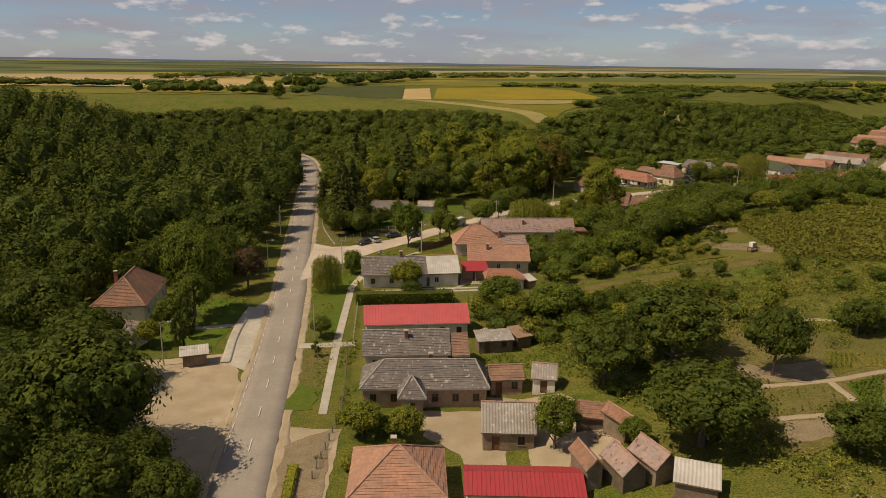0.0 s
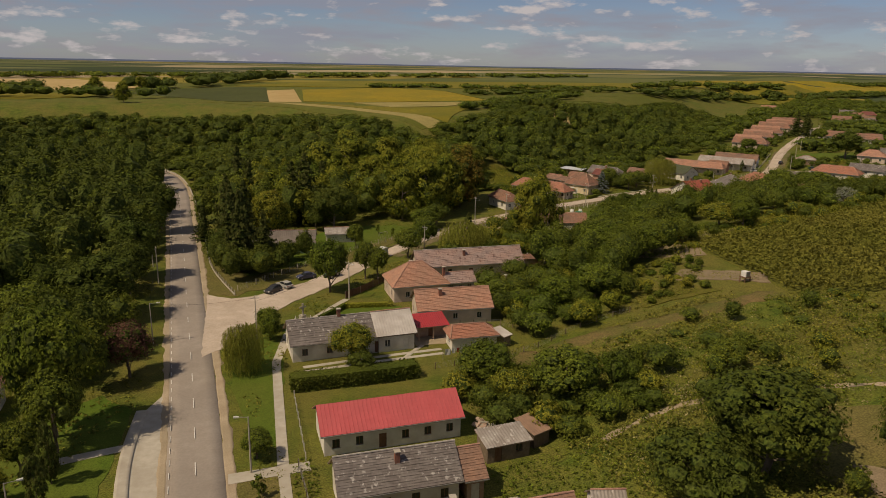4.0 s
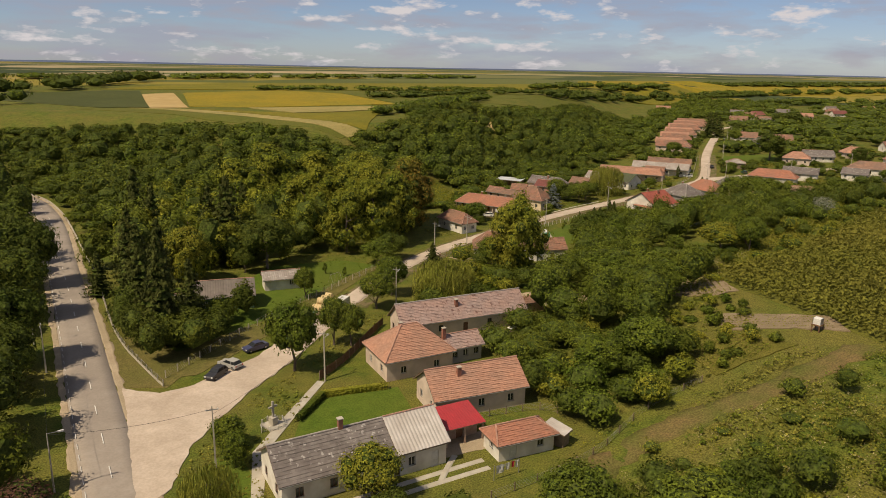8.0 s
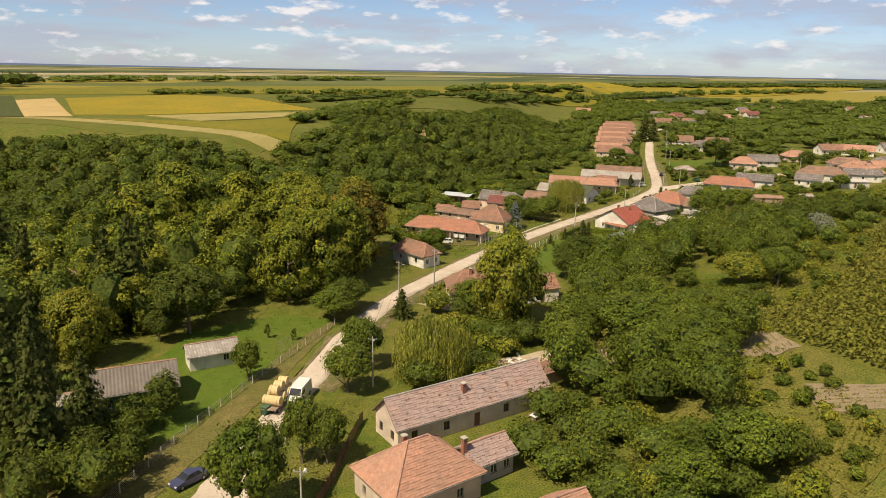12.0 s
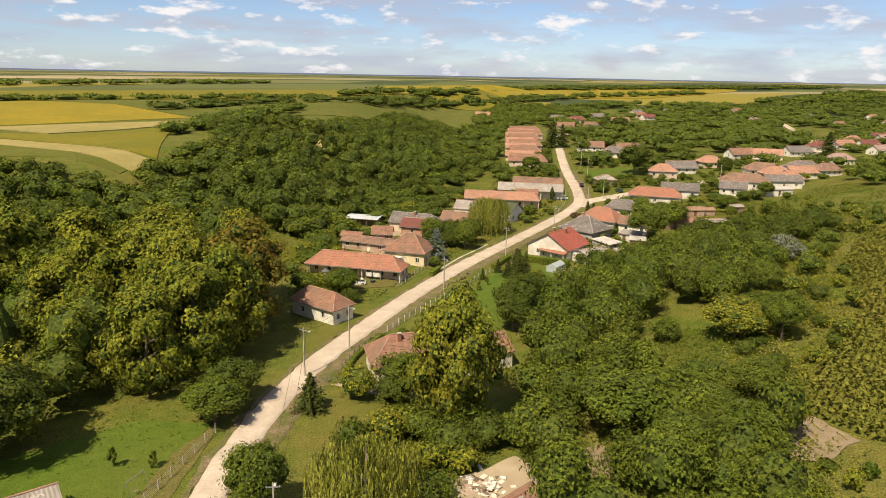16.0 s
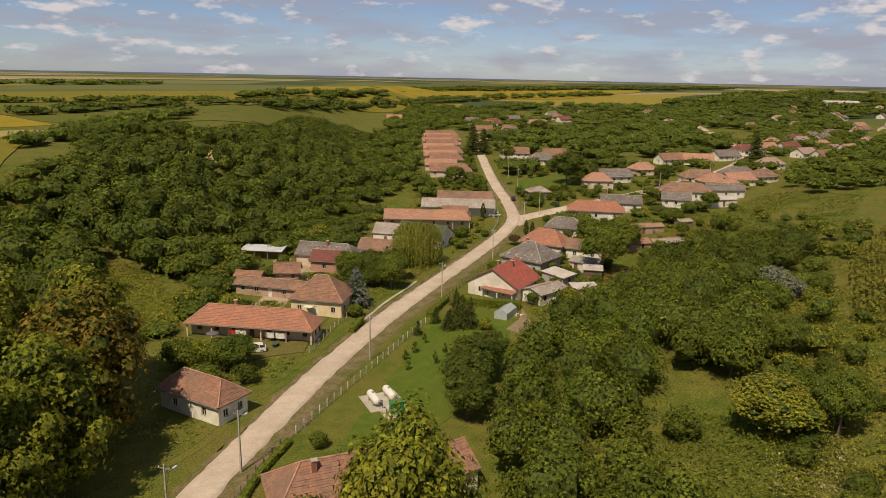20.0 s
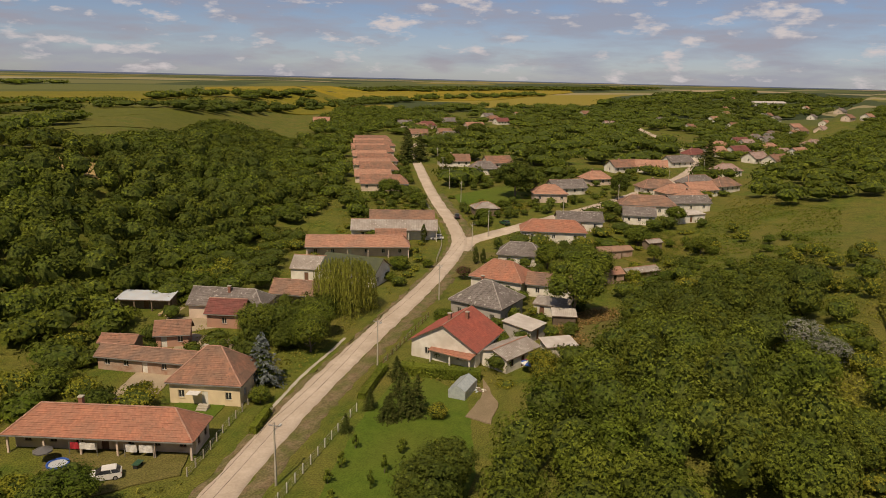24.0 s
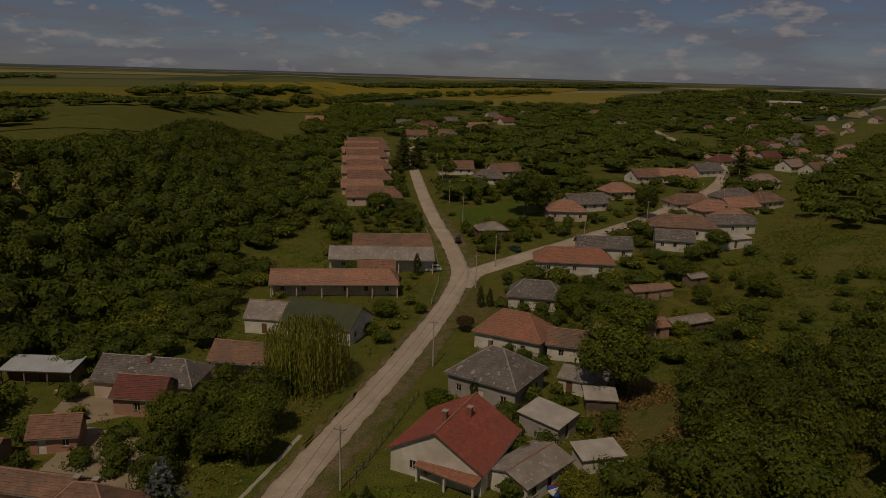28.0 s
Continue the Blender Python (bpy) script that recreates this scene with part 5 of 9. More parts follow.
plant_rows("bush", [(-21, 163, 5, 5), (-20.5, 158, 5.5, 4.5)])


# ---------------------------------------------------------------- woods
def inside(x, y, poly):
    ok = np.zeros(len(x), bool)
    for (x0, y0), (x1, y1) in zip(poly, poly[1:] + poly[:1]):
        hit = (y0 > y) != (y1 > y)
        ok ^= hit & (x < (x1 - x0) * (y - y0) / (y1 - y0 + 1e-12) + x0)
    return ok


def near_line(x, y, line, r):
    return np.abs(side_of(line, x, y)) < r


FIELD_TRACK = [(18, 141), (29, 144.6), (38, 144.4), (48, 143.6), (62, 144.6), (72, 145.5)]


def scatter(poly, gap, gen):
    xs, ys = [p[0] for p in poly], [p[1] for p in poly]
    X, Y = np.meshgrid(np.arange(min(xs), max(xs), gap), np.arange(min(ys), max(ys), gap))
    x, y = X.ravel() + gen.uniform(-0.42, 0.42, X.size) * gap, Y.ravel() + gen.uniform(-0.42, 0.42, X.size) * gap
    keep = inside(x, y, poly) & ~near_line(x, y, MAIN, 7) & ~near_line(x, y, LANE_LINE, 6) & ~near_line(x, y, EAST, 5) & ~near_line(x, y, FIELD_TRACK, 2.2)
    return x[keep], y[keep]


def wood(name, poly, gap, hmin, hmax, wfac, lumps, per, lump_r, leaf, material, label, seed, shape="full", category="woodland", core=0.0, clear=0.0, mantle=0.0, hole=None, thin=None):
    """Many trees over a stretch of land, as one object."""
    gen = np.random.default_rng(seed)
    x, y = scatter(poly, gap, gen)
    for one in hole or ():
        out_ = ~inside(x, y, one)
        x, y = x[out_], y[out_]
    if thin is not None:
        keep = np.array([noise.noise((a * 0.016, b * 0.016, seed)) + 0.5 * noise.noise((a * 0.05, b * 0.05, seed)) > thin for a, b in zip(x, y)], bool)
        x, y = x[keep], y[keep]
    if clear:
        hc = np.array(SITES)
        d = np.min(np.hypot(x[:, None] - hc[None, :, 0], y[:, None] - hc[None, :, 1]) - hc[None, :, 2], 1)
        x, y = x[d > clear], y[d > clear]
    z = heights(x, y)
    rise = np.clip(0.42 + np.abs(side_of(poly + poly[:1], x, y)) / mantle, 0, 1) if mantle else np.ones(len(x))
    kinds = []
    for k in range(6):
        kg = np.random.default_rng(seed * 7 + k)
        c, n, _ = crown_points(shape, kg, lumps, per, lump_r)
        tilt = kg.normal(size=(3, 3))
        tilt = np.linalg.qr(tilt)[0]
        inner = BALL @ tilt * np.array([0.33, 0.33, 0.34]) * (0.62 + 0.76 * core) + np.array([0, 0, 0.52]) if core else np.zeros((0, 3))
        kinds.append((c, n, inner))
    out, which = [], []
    leaves = material if isinstance(material, tuple) else (material,)
    for i in range(len(x)):
        c, n, inner = kinds[i % 6]
        h, w = gen.uniform(hmin, hmax) * rise[i], gap * wfac * gen.uniform(0.75, 1.3)
        an = gen.uniform(0, 2 * math.pi)
        ca, sa = math.cos(an), math.sin(an)
        rot, size, base = np.array([[ca, -sa, 0], [sa, ca, 0], [0, 0, 1]]), np.array([w, w, h]), np.array([x[i], y[i], z[i] - 0.1])
        out.append(leaf_tris((c @ rot.T) * size + base, n @ rot.T, leaf, gen))
        if len(inner):
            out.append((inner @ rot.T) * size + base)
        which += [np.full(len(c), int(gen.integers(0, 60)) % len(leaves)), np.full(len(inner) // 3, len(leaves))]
    ob = new(name, tri_mesh(name, np.concatenate(out), leaves + (INNER_SHADE,), np.concatenate(which)))
    return tagged(ob, label, category, kind="stuff")

# ---------------------------------------------------------------- sheds and outbuildings
def shed(label, a, b, wide, eave, rise, cover, wall, roof="gable", style="wave", front=(1, 0), name="shed", **kw):
    return house(name, label, a, b, wide, eave, rise, roof, cover=cover, style=style, size=0.4, wall=wall, front=front, ends=kw.pop("ends", (0, 0)), back=0, category=kw.pop("category", "shed"), gutter=False, over=0.3, frame_mat=FRAME_B, **kw)


shed("small hut with brown tiles and a dark doorway", (7.6, 96.2), (12.9, 96.7), 4.6, 2.5, 1.5, TILE_BROWN, BRICKY, style="tile", front=(2, 0))
shed("whitewashed shed with a grey ribbed roof", (13.6, 95.6), (17.4, 95.0), 4.4, 2.4, 1.6, SHEET_GREY, PLASTER_W)
shed("grey corrugated barn with dark open front", (5.5, 80.6), (12.6, 80.4), 7.0, 2.7, 2.6, SHEET_GREY, WOOD, front=(2, 0), name="barn", category="barn")
shed("low shed with rusty orange tiles", (17.6, 82.4), (22.0, 81.6), 3.4, 1.9, 0.8, TILE_OLD, WOOD, "mono", style="tile")
for label, x, y, turn, L, W, e, r, m in [("leaning timber crib with rusty tiles on stilts", 22.8, 80.0, 118, 4.6, 2.4, 2.6, 1.0, TILE_OLD), ("narrow timber crib with weathered orange tiles", 17.0, 71.6, 104, 5.0, 2.4, 2.8, 1.2, TILE_OLD),
                                         ("old timber hut with a grey gabled roof", 20.9, 70.2, 108, 5.0, 3.4, 2.2, 1.6, TILE_PURPLE), ("old timber hut with a grey gabled roof", 24.3, 70.6, 114, 5.0, 3.6, 2.2, 1.6, TILE_PURPLE)]:
    cc, ss = math.cos(radians(turn)), math.sin(radians(turn))
    ha = (x - cc * L / 2 + ss * W / 2, y - ss * L / 2 - cc * W / 2)
    shed(label, ha, (ha[0] + cc * L, ha[1] + ss * L), W, e, r, m, WOOD, style="tile", front=(1, None))
shed("tumbledown shed with patched pale sheets", (24.5, 64.8), (29.0, 63.2), 3.6, 2.0, 0.9, SHEET_PALE, WOOD, "mono")
shed("grey-roofed open shed beside tall weeds", (6.6, 111.8), (13.0, 112.9), 3.8, 2.3, 0.7, SHEET_GREY, WOOD, "mono", front=(2, 0))
shed("dark shed at the back of the yard", (13.6, 114.2), (16.6, 115.6), 4.0, 2.1, 0.7, SHEET_BROWN, WOOD, "mono")
shed("open shelter with a bright red metal roof", (5.2, 153.0), (11.2, 153.6), 5.0, 2.6, 0.9, SHEET_RED, BRICKY, "mono", style="seam", posts=3, category="shelter", name="shelter")
shed("small lean-to at the end of the garden", (19.6, 147.6), (21.6, 148.8), 3.2, 2.0, 0.7, SHEET_PALE, WOOD, "mono")
house("house", "pale patched half of the long grey roof", (-2.6, 148.7), (4.6, 149.7), 9.2, 3.05, 2.95, cover=SHEET_PALE, style="wave", size=0.5, front=(2, 1), ends=(0, 1), back=0, category="house wing", gutter=False)
shed("small tiled outhouse with a white wall", (-58.4, 113.0), (-51.8, 111.0), 5.0, 2.6, 1.8, TILE_GREY, PLASTER_W, style="tile", front=(2, 0))
shed("grey sheet-roofed wing of the green cottage", (-26.5, 214.2), (-22.2, 213.8), 8.0, 2.5, 1.6, SHEET_GREY, PLASTER_W)
shed("long shelter with blue and white roof sheets", (105.5, 345.0), (112.5, 336.0), 5.0, 2.4, 0.6, SHEET_BLUE, WOOD, "mono", posts=4)
shed("low store with rusty tiles among bushes", (92.0, 325.0), (96.0, 319.5), 4.0, 2.0, 1.0, TILE_OLD, WOOD, style="tile")
shed("pale sheet-roofed shed behind the grey house", (146.6, 270.4), (152.8, 270.6), 6.6, 2.6, 0.6, SHEET_PALE, PLASTER_G, "mono")
shed("grey-roofed white annex with patched sheets", (131.9, 266.0), (141.6, 265.2), 6.6, 2.5, 1.0, SHEET_GREY, PLASTER_W, front=(3, 1))
shed("little pale-roofed hut in the weeds", (142.4, 264.6), (147.4, 260.9), 4.0, 2.1, 0.5, SHEET_PALE, PLASTER_W, "mono")
shed("flat shed roof behind the grey house", (161.4, 279.4), (163.6, 272.0), 5.0, 2.5, 0.5, SHEET_GREY, PLASTER_W, "mono", front=(2, 0))
shed("lean-to with pale sheets", (158.0, 272.6), (160.8, 268.4), 4.0, 2.2, 0.5, SHEET_PALE, WOOD, "mono")
shed("long low store with brown tiles", (184.0, 283.0), (198.0, 275.0), 5.0, 2.3, 1.2, TILE_PINK, BRICKY, style="tile", front=(3, 1))
shed("low dark garden store", (198.6, 274.6), (208.0, 270.0), 4.6, 2.2, 0.8, SHEET_GREY, WOOD)
shed("small reddish shed in a garden", (214.0, 290.0), (220.0, 286.0), 4.6, 2.3, 0.9, SHEET_BROWN, BRICKY)
shed("grey hut at the fork behind a hedge", (229.0, 344.0), (236.0, 338.0), 7.0, 2.3, 1.8, SHEET_GREY, WOOD, "hip")
shed("orange lean-to porch against the gable", (127.6, 279.6), (128.6, 271.2), 3.2, 2.2, 0.6, TILE, PLASTER_W, "mono", style="tile", posts=3, name="porch", category="porch")
shed("salmon gabled porch with red tiles", (180.6, 343.6), (186.6, 336.8), 5.4, 3.1, 2.4, TILE_OLD, PLASTER_O, style="tile", name="porch", category="porch")
shed("grey wing beside the white green-roofed house", (144.0, 336.6), (148.4, 329.6), 8.0, 2.9, 2.5, SHEET_GREY, PLASTER_W)
shed("tiled rear wing of the hipped house", (62.0, 230.6), (70.0, 229.0), 7.0, 2.9, 2.4, TILE_OLD, PLASTER_W, style="tile", name="wing", category="house wing")
shed("ruined brick store heaped with rubbish", (38.6, 196.0), (45.0, 196.6), 3.6, 2.0, 0.4, TILE_OLD, BRICKY, "mono", style="tile")
house("house", "grey hipped bungalow by the fields", (234.0, 315.0), (243.0, 303.0), 8.4, 2.9, 2.4, cover=TILE_GREY, ridge_mat=RIDGE_GREY, front=(3, None), ends=(1, 1))

FAR_COVERS = [TILE_OLD, TILE_PINK, TILE_GREY, TILE_PURPLE, TILE_BROWN, TILE_WINE]
FAR_WORDS = ["weathered red tiles", "pale clay tiles", "grey tiles", "mottled brown tiles", "brown tiles", "dark red tiles"]


def far_rows(items, dims=(14, 9, 2.5, 3.0)):
    for x, y, turn, k in items:
        L, W, e, r = dims
        c, s = math.cos(radians(turn)), math.sin(radians(turn))
        L *= 0.85 + 0.3 * ((x * 7 + y * 3) % 10) / 10
        a = (x - c * L / 2 + s * W / 2, y - s * L / 2 - c * W / 2)
        house("house", "far village house with white walls and " + FAR_WORDS[k], a, (a[0] + c * L, a[1] + s * L), W, e, r, "hip" if (int(x) % 2) else "gable", (0.8, 0.8), cover=FAR_COVERS[k], wall=[PLASTER_W, PLASTER_P][int(y) % 2], size=0.8, front=(4, None), ends=(1, 1), group="far village houses", chimneys=[(0.4, 0.6)] if int(x + y) % 3 else [])


far_rows([(475, 571, -40, 5), (500, 543, -30, 1), (575, 577, -20, 0), (558, 556, -20, 5), (408, 523, -42, 0), (414, 498, -35, 2), (308, 414, -45, 0), (299, 390, -45, 2), (318, 396, -30, 0), (436, 651, -40, 1), (430, 515, -35, 0)])
far_rows([(284, 340, -30, 2), (311, 341, -30, 1), (352, 348, -25, 0), (362, 338, -60, 1), (390, 336, -25, 2), (431, 342, -25, 5), (491, 348, -20, 1), (520, 340, -20, 3), (532, 348, -20, 5), (600, 346, -15, 2), (625, 352, -15, 2), (730, 359, -20, 1), (535, 304, -20, 3), (774, 325, -10, 0), (790, 312, -10, 1)])
far_rows([(475, 307, -20, 3), (434, 300, -15, 0), (470, 298, -15, 1), (377, 308, -30, 3), (333, 306, -30, 2), (311, 314, -40, 4), (318, 300, -25, 1), (299, 296, -25, 1), (335, 296, -20, 4), (640, 420, -10, 0), (700, 470, -10, 2), (760, 440, -15, 1), (690, 400, -15, 0), (830, 400, -10, 2), (610, 480, -20, 3), (860, 460, -10, 1), (900, 380, -5, 2), (720, 560, -20, 0), (950, 440, -10, 1)])
far_rows([(452, 338, -20, 1), (468, 330, -20, 5), (505, 322, -15, 1), (560, 338, -15, 2), (575, 350, -15, 2), (648, 340, -12, 1), (440, 312, -15, 3), (690, 345, -10, 0), (720, 335, -10, 3), (810, 350, -8, 1), (850, 345, -8, 2), (880, 420, -10, 0), (920, 470, -10, 2), (980, 500, -8, 1), (1010, 440, -5, 2), (1060, 520, -10, 0), (1100, 430, -5, 1), (1160, 560, -10, 2), (1220, 500, -5, 0), (1280, 580, -8, 1), (640, 590, -20, 1), (600, 600, -20, 2), (520, 585, -25, 2), (455, 560, -35, 0), (470, 590, -35, 2)])
house("warehouse", "long white warehouse far beyond the village", (1118, 500), (1172, 470), 14, 5, 2.5, cover=SHEET_PALE, style="seam", size=2.0, front=(8, None), category="warehouse")
shed("striped white and red sheet roof in a yard", (268.0, 289.0), (279.0, 283.0), 5.0, 2.6, 0.6, SHEET_PALE, PLASTER_W, "mono")

# ---------------------------------------------------------------- fields and plots
drape("field", [(-5, 685), (81, 727), (118, 680), (119, 522), (53, 523), (-6.7, 536)], FIELD_YELLOW, 0.25, "wide field of yellow sunflowers", "field", step=30)
drape("field", [(-8, 514), (45, 470), (104, 480), (87, 456), (62, 391), (56, 398), (22, 470)], FIELD_OLIVE, 0.3, "strip of ripening sunflowers on the plateau", "field", step=15)
drape("field", [(-35, 673), (-12, 687), (-8, 526), (-29, 525)], FIELD_TAN, 0.3, "bare tan stubble rectangle", "field", step=25)
drape("field", [(-190, 690), (-64, 735), (-37, 726), (-29.5, 529), (-57, 530), (-110, 600)], FIELD_DARK, 0.25, "dark green row crop", "field", step=30)
drape("field", [(-70, 520), (-30, 521), (-9, 520), (18, 470), (59, 389), (46, 374), (18, 408), (-17, 468), (-60, 512)], FIELD_GREEN, 0.22, "green fallow along the wood's edge", "field", step=15)
drape("field", [(-40, 524), (-12, 512), (18, 471), (60, 388), (50, 376), (14, 452), (-20, 505)], FIELD_PALE, 0.4, "pale stubble strip curving along the wood", "field", step=12)
drape("field", [(26, 522), (105, 505), (120, 468), (117, 458), (100, 486), (45, 474)], FIELD_PALE, 0.36, "pale stubble parcel", "field", step=15)
drape("field", [(81, 727), (309, 720), (287, 611), (200, 560), (126, 520), (120, 560), (119, 660)], FIELD_GREEN, 0.3, "broad green crop on the plateau", "field", step=30)
drape("field", [(522, 947), (900, 800), (1300, 889), (2030, 1323), (609, 1080)], FIELD_YELLOW, 0.6, "far band of yellow sunflowers", "field", step=90)
drape("field", [(-67, 760), (80, 730), (256, 734), (520, 730), (700, 900), (353, 950), (60, 960)], FIELD_OLIVE, 0.5, "olive-green field beyond the sunflowers", "field", step=60)
drape("field", [(-700, 620), (-190, 690), (-130, 760), (-260, 948), (-700, 1000)], FIELD_TAN, 0.5, "wide tan stubble on the skyline", "field", step=70)
drape("field", [(-350, 545), (-180, 540), (-140, 590), (-150, 640), (-340, 600)], FIELD_OLIVE, 0.4, "yellowing field behind the forest", "field", step=40)
drape("field", [(181, 603), (290, 633), (346, 653), (300, 585), (243, 538), (142, 498)], FIELD_GREEN, 0.32, "dark green field above the wood", "field", step=25)
drape("field", [(123, 449), (156, 437), (144, 423), (122, 438)], FIELD_TAN, 0.35, "tan clearing in the wood", "field", step=12)
CORN = [(73, 144), (79, 184), (84, 189), (104, 191), (126, 198), (150, 211), (180, 220), (230, 225), (260, 150), (150, 110), (92, 134)]
drape("field", CORN, FIELD_GREEN, 0.06, "earth between the maize rows", "field", step=8)

drape("yard", [(-2.5, 91), (7.4, 91.6), (7.4, 96), (18, 94.4), (24, 84), (22, 76), (14, 73.5), (4, 74), (2.6, 80), (-2, 84)], DUST, 0.05, "trampled earth farmyard among sheds", "yard", step=4, ragged=0.6)
drape("yard", [(4.5, 151), (13, 151.5), (13, 155), (5, 157.5)], DUST, 0.05, "bare yard under the red shelter", "yard", step=3, ragged=0.4)
drape("lawn", [(-14, 158.5), (4.6, 159.2), (5.2, 172.6), (-6.5, 172.5), (-10.5, 168.5)], LAWN, 0.06, "mown lawn behind a hedge", "lawn", step=4, ragged=0.3)
drape("lawn", [(-33, 214), (-26, 198), (-10, 209), (-1, 218.5), (22, 240), (14, 247), (-4, 246), (-12, 233), (-26, 236)], LAWN, 0.05, "mown lawn round the green cottage", "lawn", step=5, ragged=0.4)
drape("lawn", [(64, 249), (104, 272.6), (124, 281), (121, 266), (104, 252), (92, 246), (72, 243)], LAWN, 0.05, "bright mown lawn behind the roadside fence", "lawn", step=5, ragged=0.4)
drape("lawn", [(-21.5, 121), (-18, 121), (-18.2, 150), (-20, 163), (-27, 156), (-25.8, 140)], LAWN, 0.05, "roadside grass strip in front of the houses", "verge", step=4, ragged=0.4)
drape("lawn", [(-22.5, 91), (-18, 91), (-17.5, 98), (-21.5, 99)], LAWN, 0.055, "green patch of roadside grass", "verge", step=2, ragged=1.1)
drape("verge", [(-22.4, 99), (-17.6, 98), (-17.4, 114), (-24.0, 114)], DRY, 0.05, "dry roadside grass with bare soil", "verge", step=3, ragged=0.5)
drape("verge", [(-42, 186), (-33, 186), (-28, 184), (-12, 205), (-14, 208), (-36, 208), (-46, 258), (-50, 258)], DRY, 0.045, "dry grass corner by the junction", "verge", step=4, ragged=0.4)
drape("verge", [(-28.5, 187.5), (-23.5, 187.2), (-5, 206), (20, 235.4), (23, 240), (15, 235), (-10.6, 207)], DRY, 0.055, "dry mown verge outside the garden fence", "verge", step=4, ragged=0.3)
drape("lawn", [(-52, 112), (-38.5, 113), (-38.8, 134), (-44, 140), (-54, 132)], LAWN, 0.045, "rough grass beside the bus bay", "verge", step=4, ragged=0.6)
drape("footpath", [(-16.8, 90), (-15.6, 90), (-17.2, 115), (-18.6, 148), (-16.6, 160), (-10.0, 170.5), (-5.0, 178), (-6.0, 178.8), (-11.2, 171.2), (-18.2, 160.6), (-20.0, 148), (-18.6, 115)], CONCRETE, 0.075, "narrow concrete footpath along the gardens", "footpath", step=4)
drape("driveway", [(-24.2, 113.2), (-14.6, 114.6), (-14.8, 116.6), (-24.4, 115.4)], CONCRETE, 0.085, "pale concrete driveway across the verge", "driveway", step=4)
drape("driveway", [(-44.8, 121), (-37.6, 123.2), (-37.6, 124.8), (-45, 122.8)], CONCRETE, 0.085, "pale concrete slab path across the grass", "path", step=4)
drape("driveway", [(45, 240), (48, 237.6), (55, 231), (60, 229.6), (56, 226), (47, 231), (41.5, 241.5)], DUST, 0.06, "pale gravel drive beside the hipped house", "driveway", step=3, ragged=0.4)
for k, (a, b) in enumerate([((-15, 143.4), (9, 147.2)), ((-15, 145.2), (10, 149.2)), ((2, 146.5), (6.5, 152))]):
    ribbon("garden_path", [a, ((a[0] + b[0]) / 2, (a[1] + b[1]) / 2 + 0.3), b], -0.35, 0.35, CONCRETE, 0.08, "narrow concrete garden path", "path", step=1.5)
ribbon("track", FIELD_TRACK, -2.3, 2.0, TRACK, 0.06, "bare earth track across the meadow", "track", ragged=1.2)
ribbon("track", [(22, 112), (34, 116), (50, 112), (66, 106), (90, 100)], -0.5, 0.5, DUST, 0.06, "narrow trodden path", "track", ragged=0.5)
for k, (pts, m, lab) in enumerate([
        ([(39, 70), (58, 72), (68, 98), (48, 107), (39, 96)], DRY, "dry trodden ground among the garden plots"), ([(-19.6, 81.5), (-14.3, 86), (-13, 70), (-18.6, 70)], SOIL, "dug-up earth strip beside the road"), ([(152, 268), (160, 271), (172, 264), (158, 256), (150, 262)], DRY, "straw-coloured waste ground behind sheds"), ([(108, 323), (116, 320), (122, 328), (115, 338), (107, 330)], DUST, "worn earth yard before the pink house"), ([(84, 306), (92, 312), (98, 309), (90, 302)], DUST, "bare earth yard by the stables"),
        ([(222, 292), (246, 290), (258, 280), (236, 274), (218, 280)], MEADOW, "kitchen garden ground behind houses"), ([(226, 346), (236, 352), (258, 338), (246, 334)], MEADOW, "green garden ground by the fork"), ([(172, 309), (190, 304), (204, 314), (196, 322)], DRY, "worn front yard beside the lane"),
        ([(43.2, 94.8), (45.9, 92.1), (53.8, 92.4), (53.1, 87.1), (47.3, 87.1), (41.4, 89)], SOIL, "bare trodden soil under the garden tree"), ([(55.6, 94.8), (58.9, 94.4), (58.1, 89.2), (53.1, 87.1)], MEADOW, "garden plot of low vegetables"),
        ([(58.9, 93.8), (62.6, 91.7), (60.3, 88.1), (58.5, 89.2)], MEADOW, "garden plot of low vegetables"), ([(53.5, 84.6), (58.9, 86), (53.5, 77.6), (52.3, 78.1)], LAWN, "lush dark green vegetable bed"),
        ([(42.7, 85.3), (51.2, 85), (51.4, 78.3), (42.9, 78.6)], DRY, "dry garden plot with sparse plants"), ([(41.9, 77.2), (48.4, 76.5), (45.2, 72.7), (40.4, 72.5)], SOIL, "bare tan garden plot"),
        ([(60, 164), (69, 157), (74, 151), (77, 158), (66, 170)], SOIL, "dug vegetable beds beside the maize"), ([(48, 152), (64, 152), (60, 163), (50, 160)], MEADOW, "green vegetable beds"),
        ([(71, 193), (82, 192), (80, 186), (77, 178), (71, 179), (65, 187)], SOIL, "dry vegetable beds at the maize corner"), ([(115, 262), (122, 264), (128, 268), (122, 261), (116, 258)], SOIL, "narrow vegetable bed by the greenhouse"),
        ([(152, 264), (170, 266), (178, 270), (168, 275), (154, 271)], DRY, "patch of straw-coloured tall grass"), ([(66, 285), (80, 279), (84, 284), (72, 298)], DRY, "worn grass yard before the long house"),
        ([(96, 303), (103, 301), (112, 312), (108, 322), (98, 314)], DUST, "bare poultry yard"), ([(110, 332), (124, 326), (128, 322), (122, 312), (128, 312), (133, 325), (118, 338)], DRY, "worn farmyard grass")]):
    drape("garden_plot", pts, m, 0.075 + 0.004 * k, lab, "garden plot", step=3, ragged=0.5)
drape("lawn", [(86, 286), (96, 292), (104, 297), (102, 301), (90, 297), (85, 290)], LAWN, 0.06, "lawn beside the cream house", "lawn", step=3, ragged=0.3)
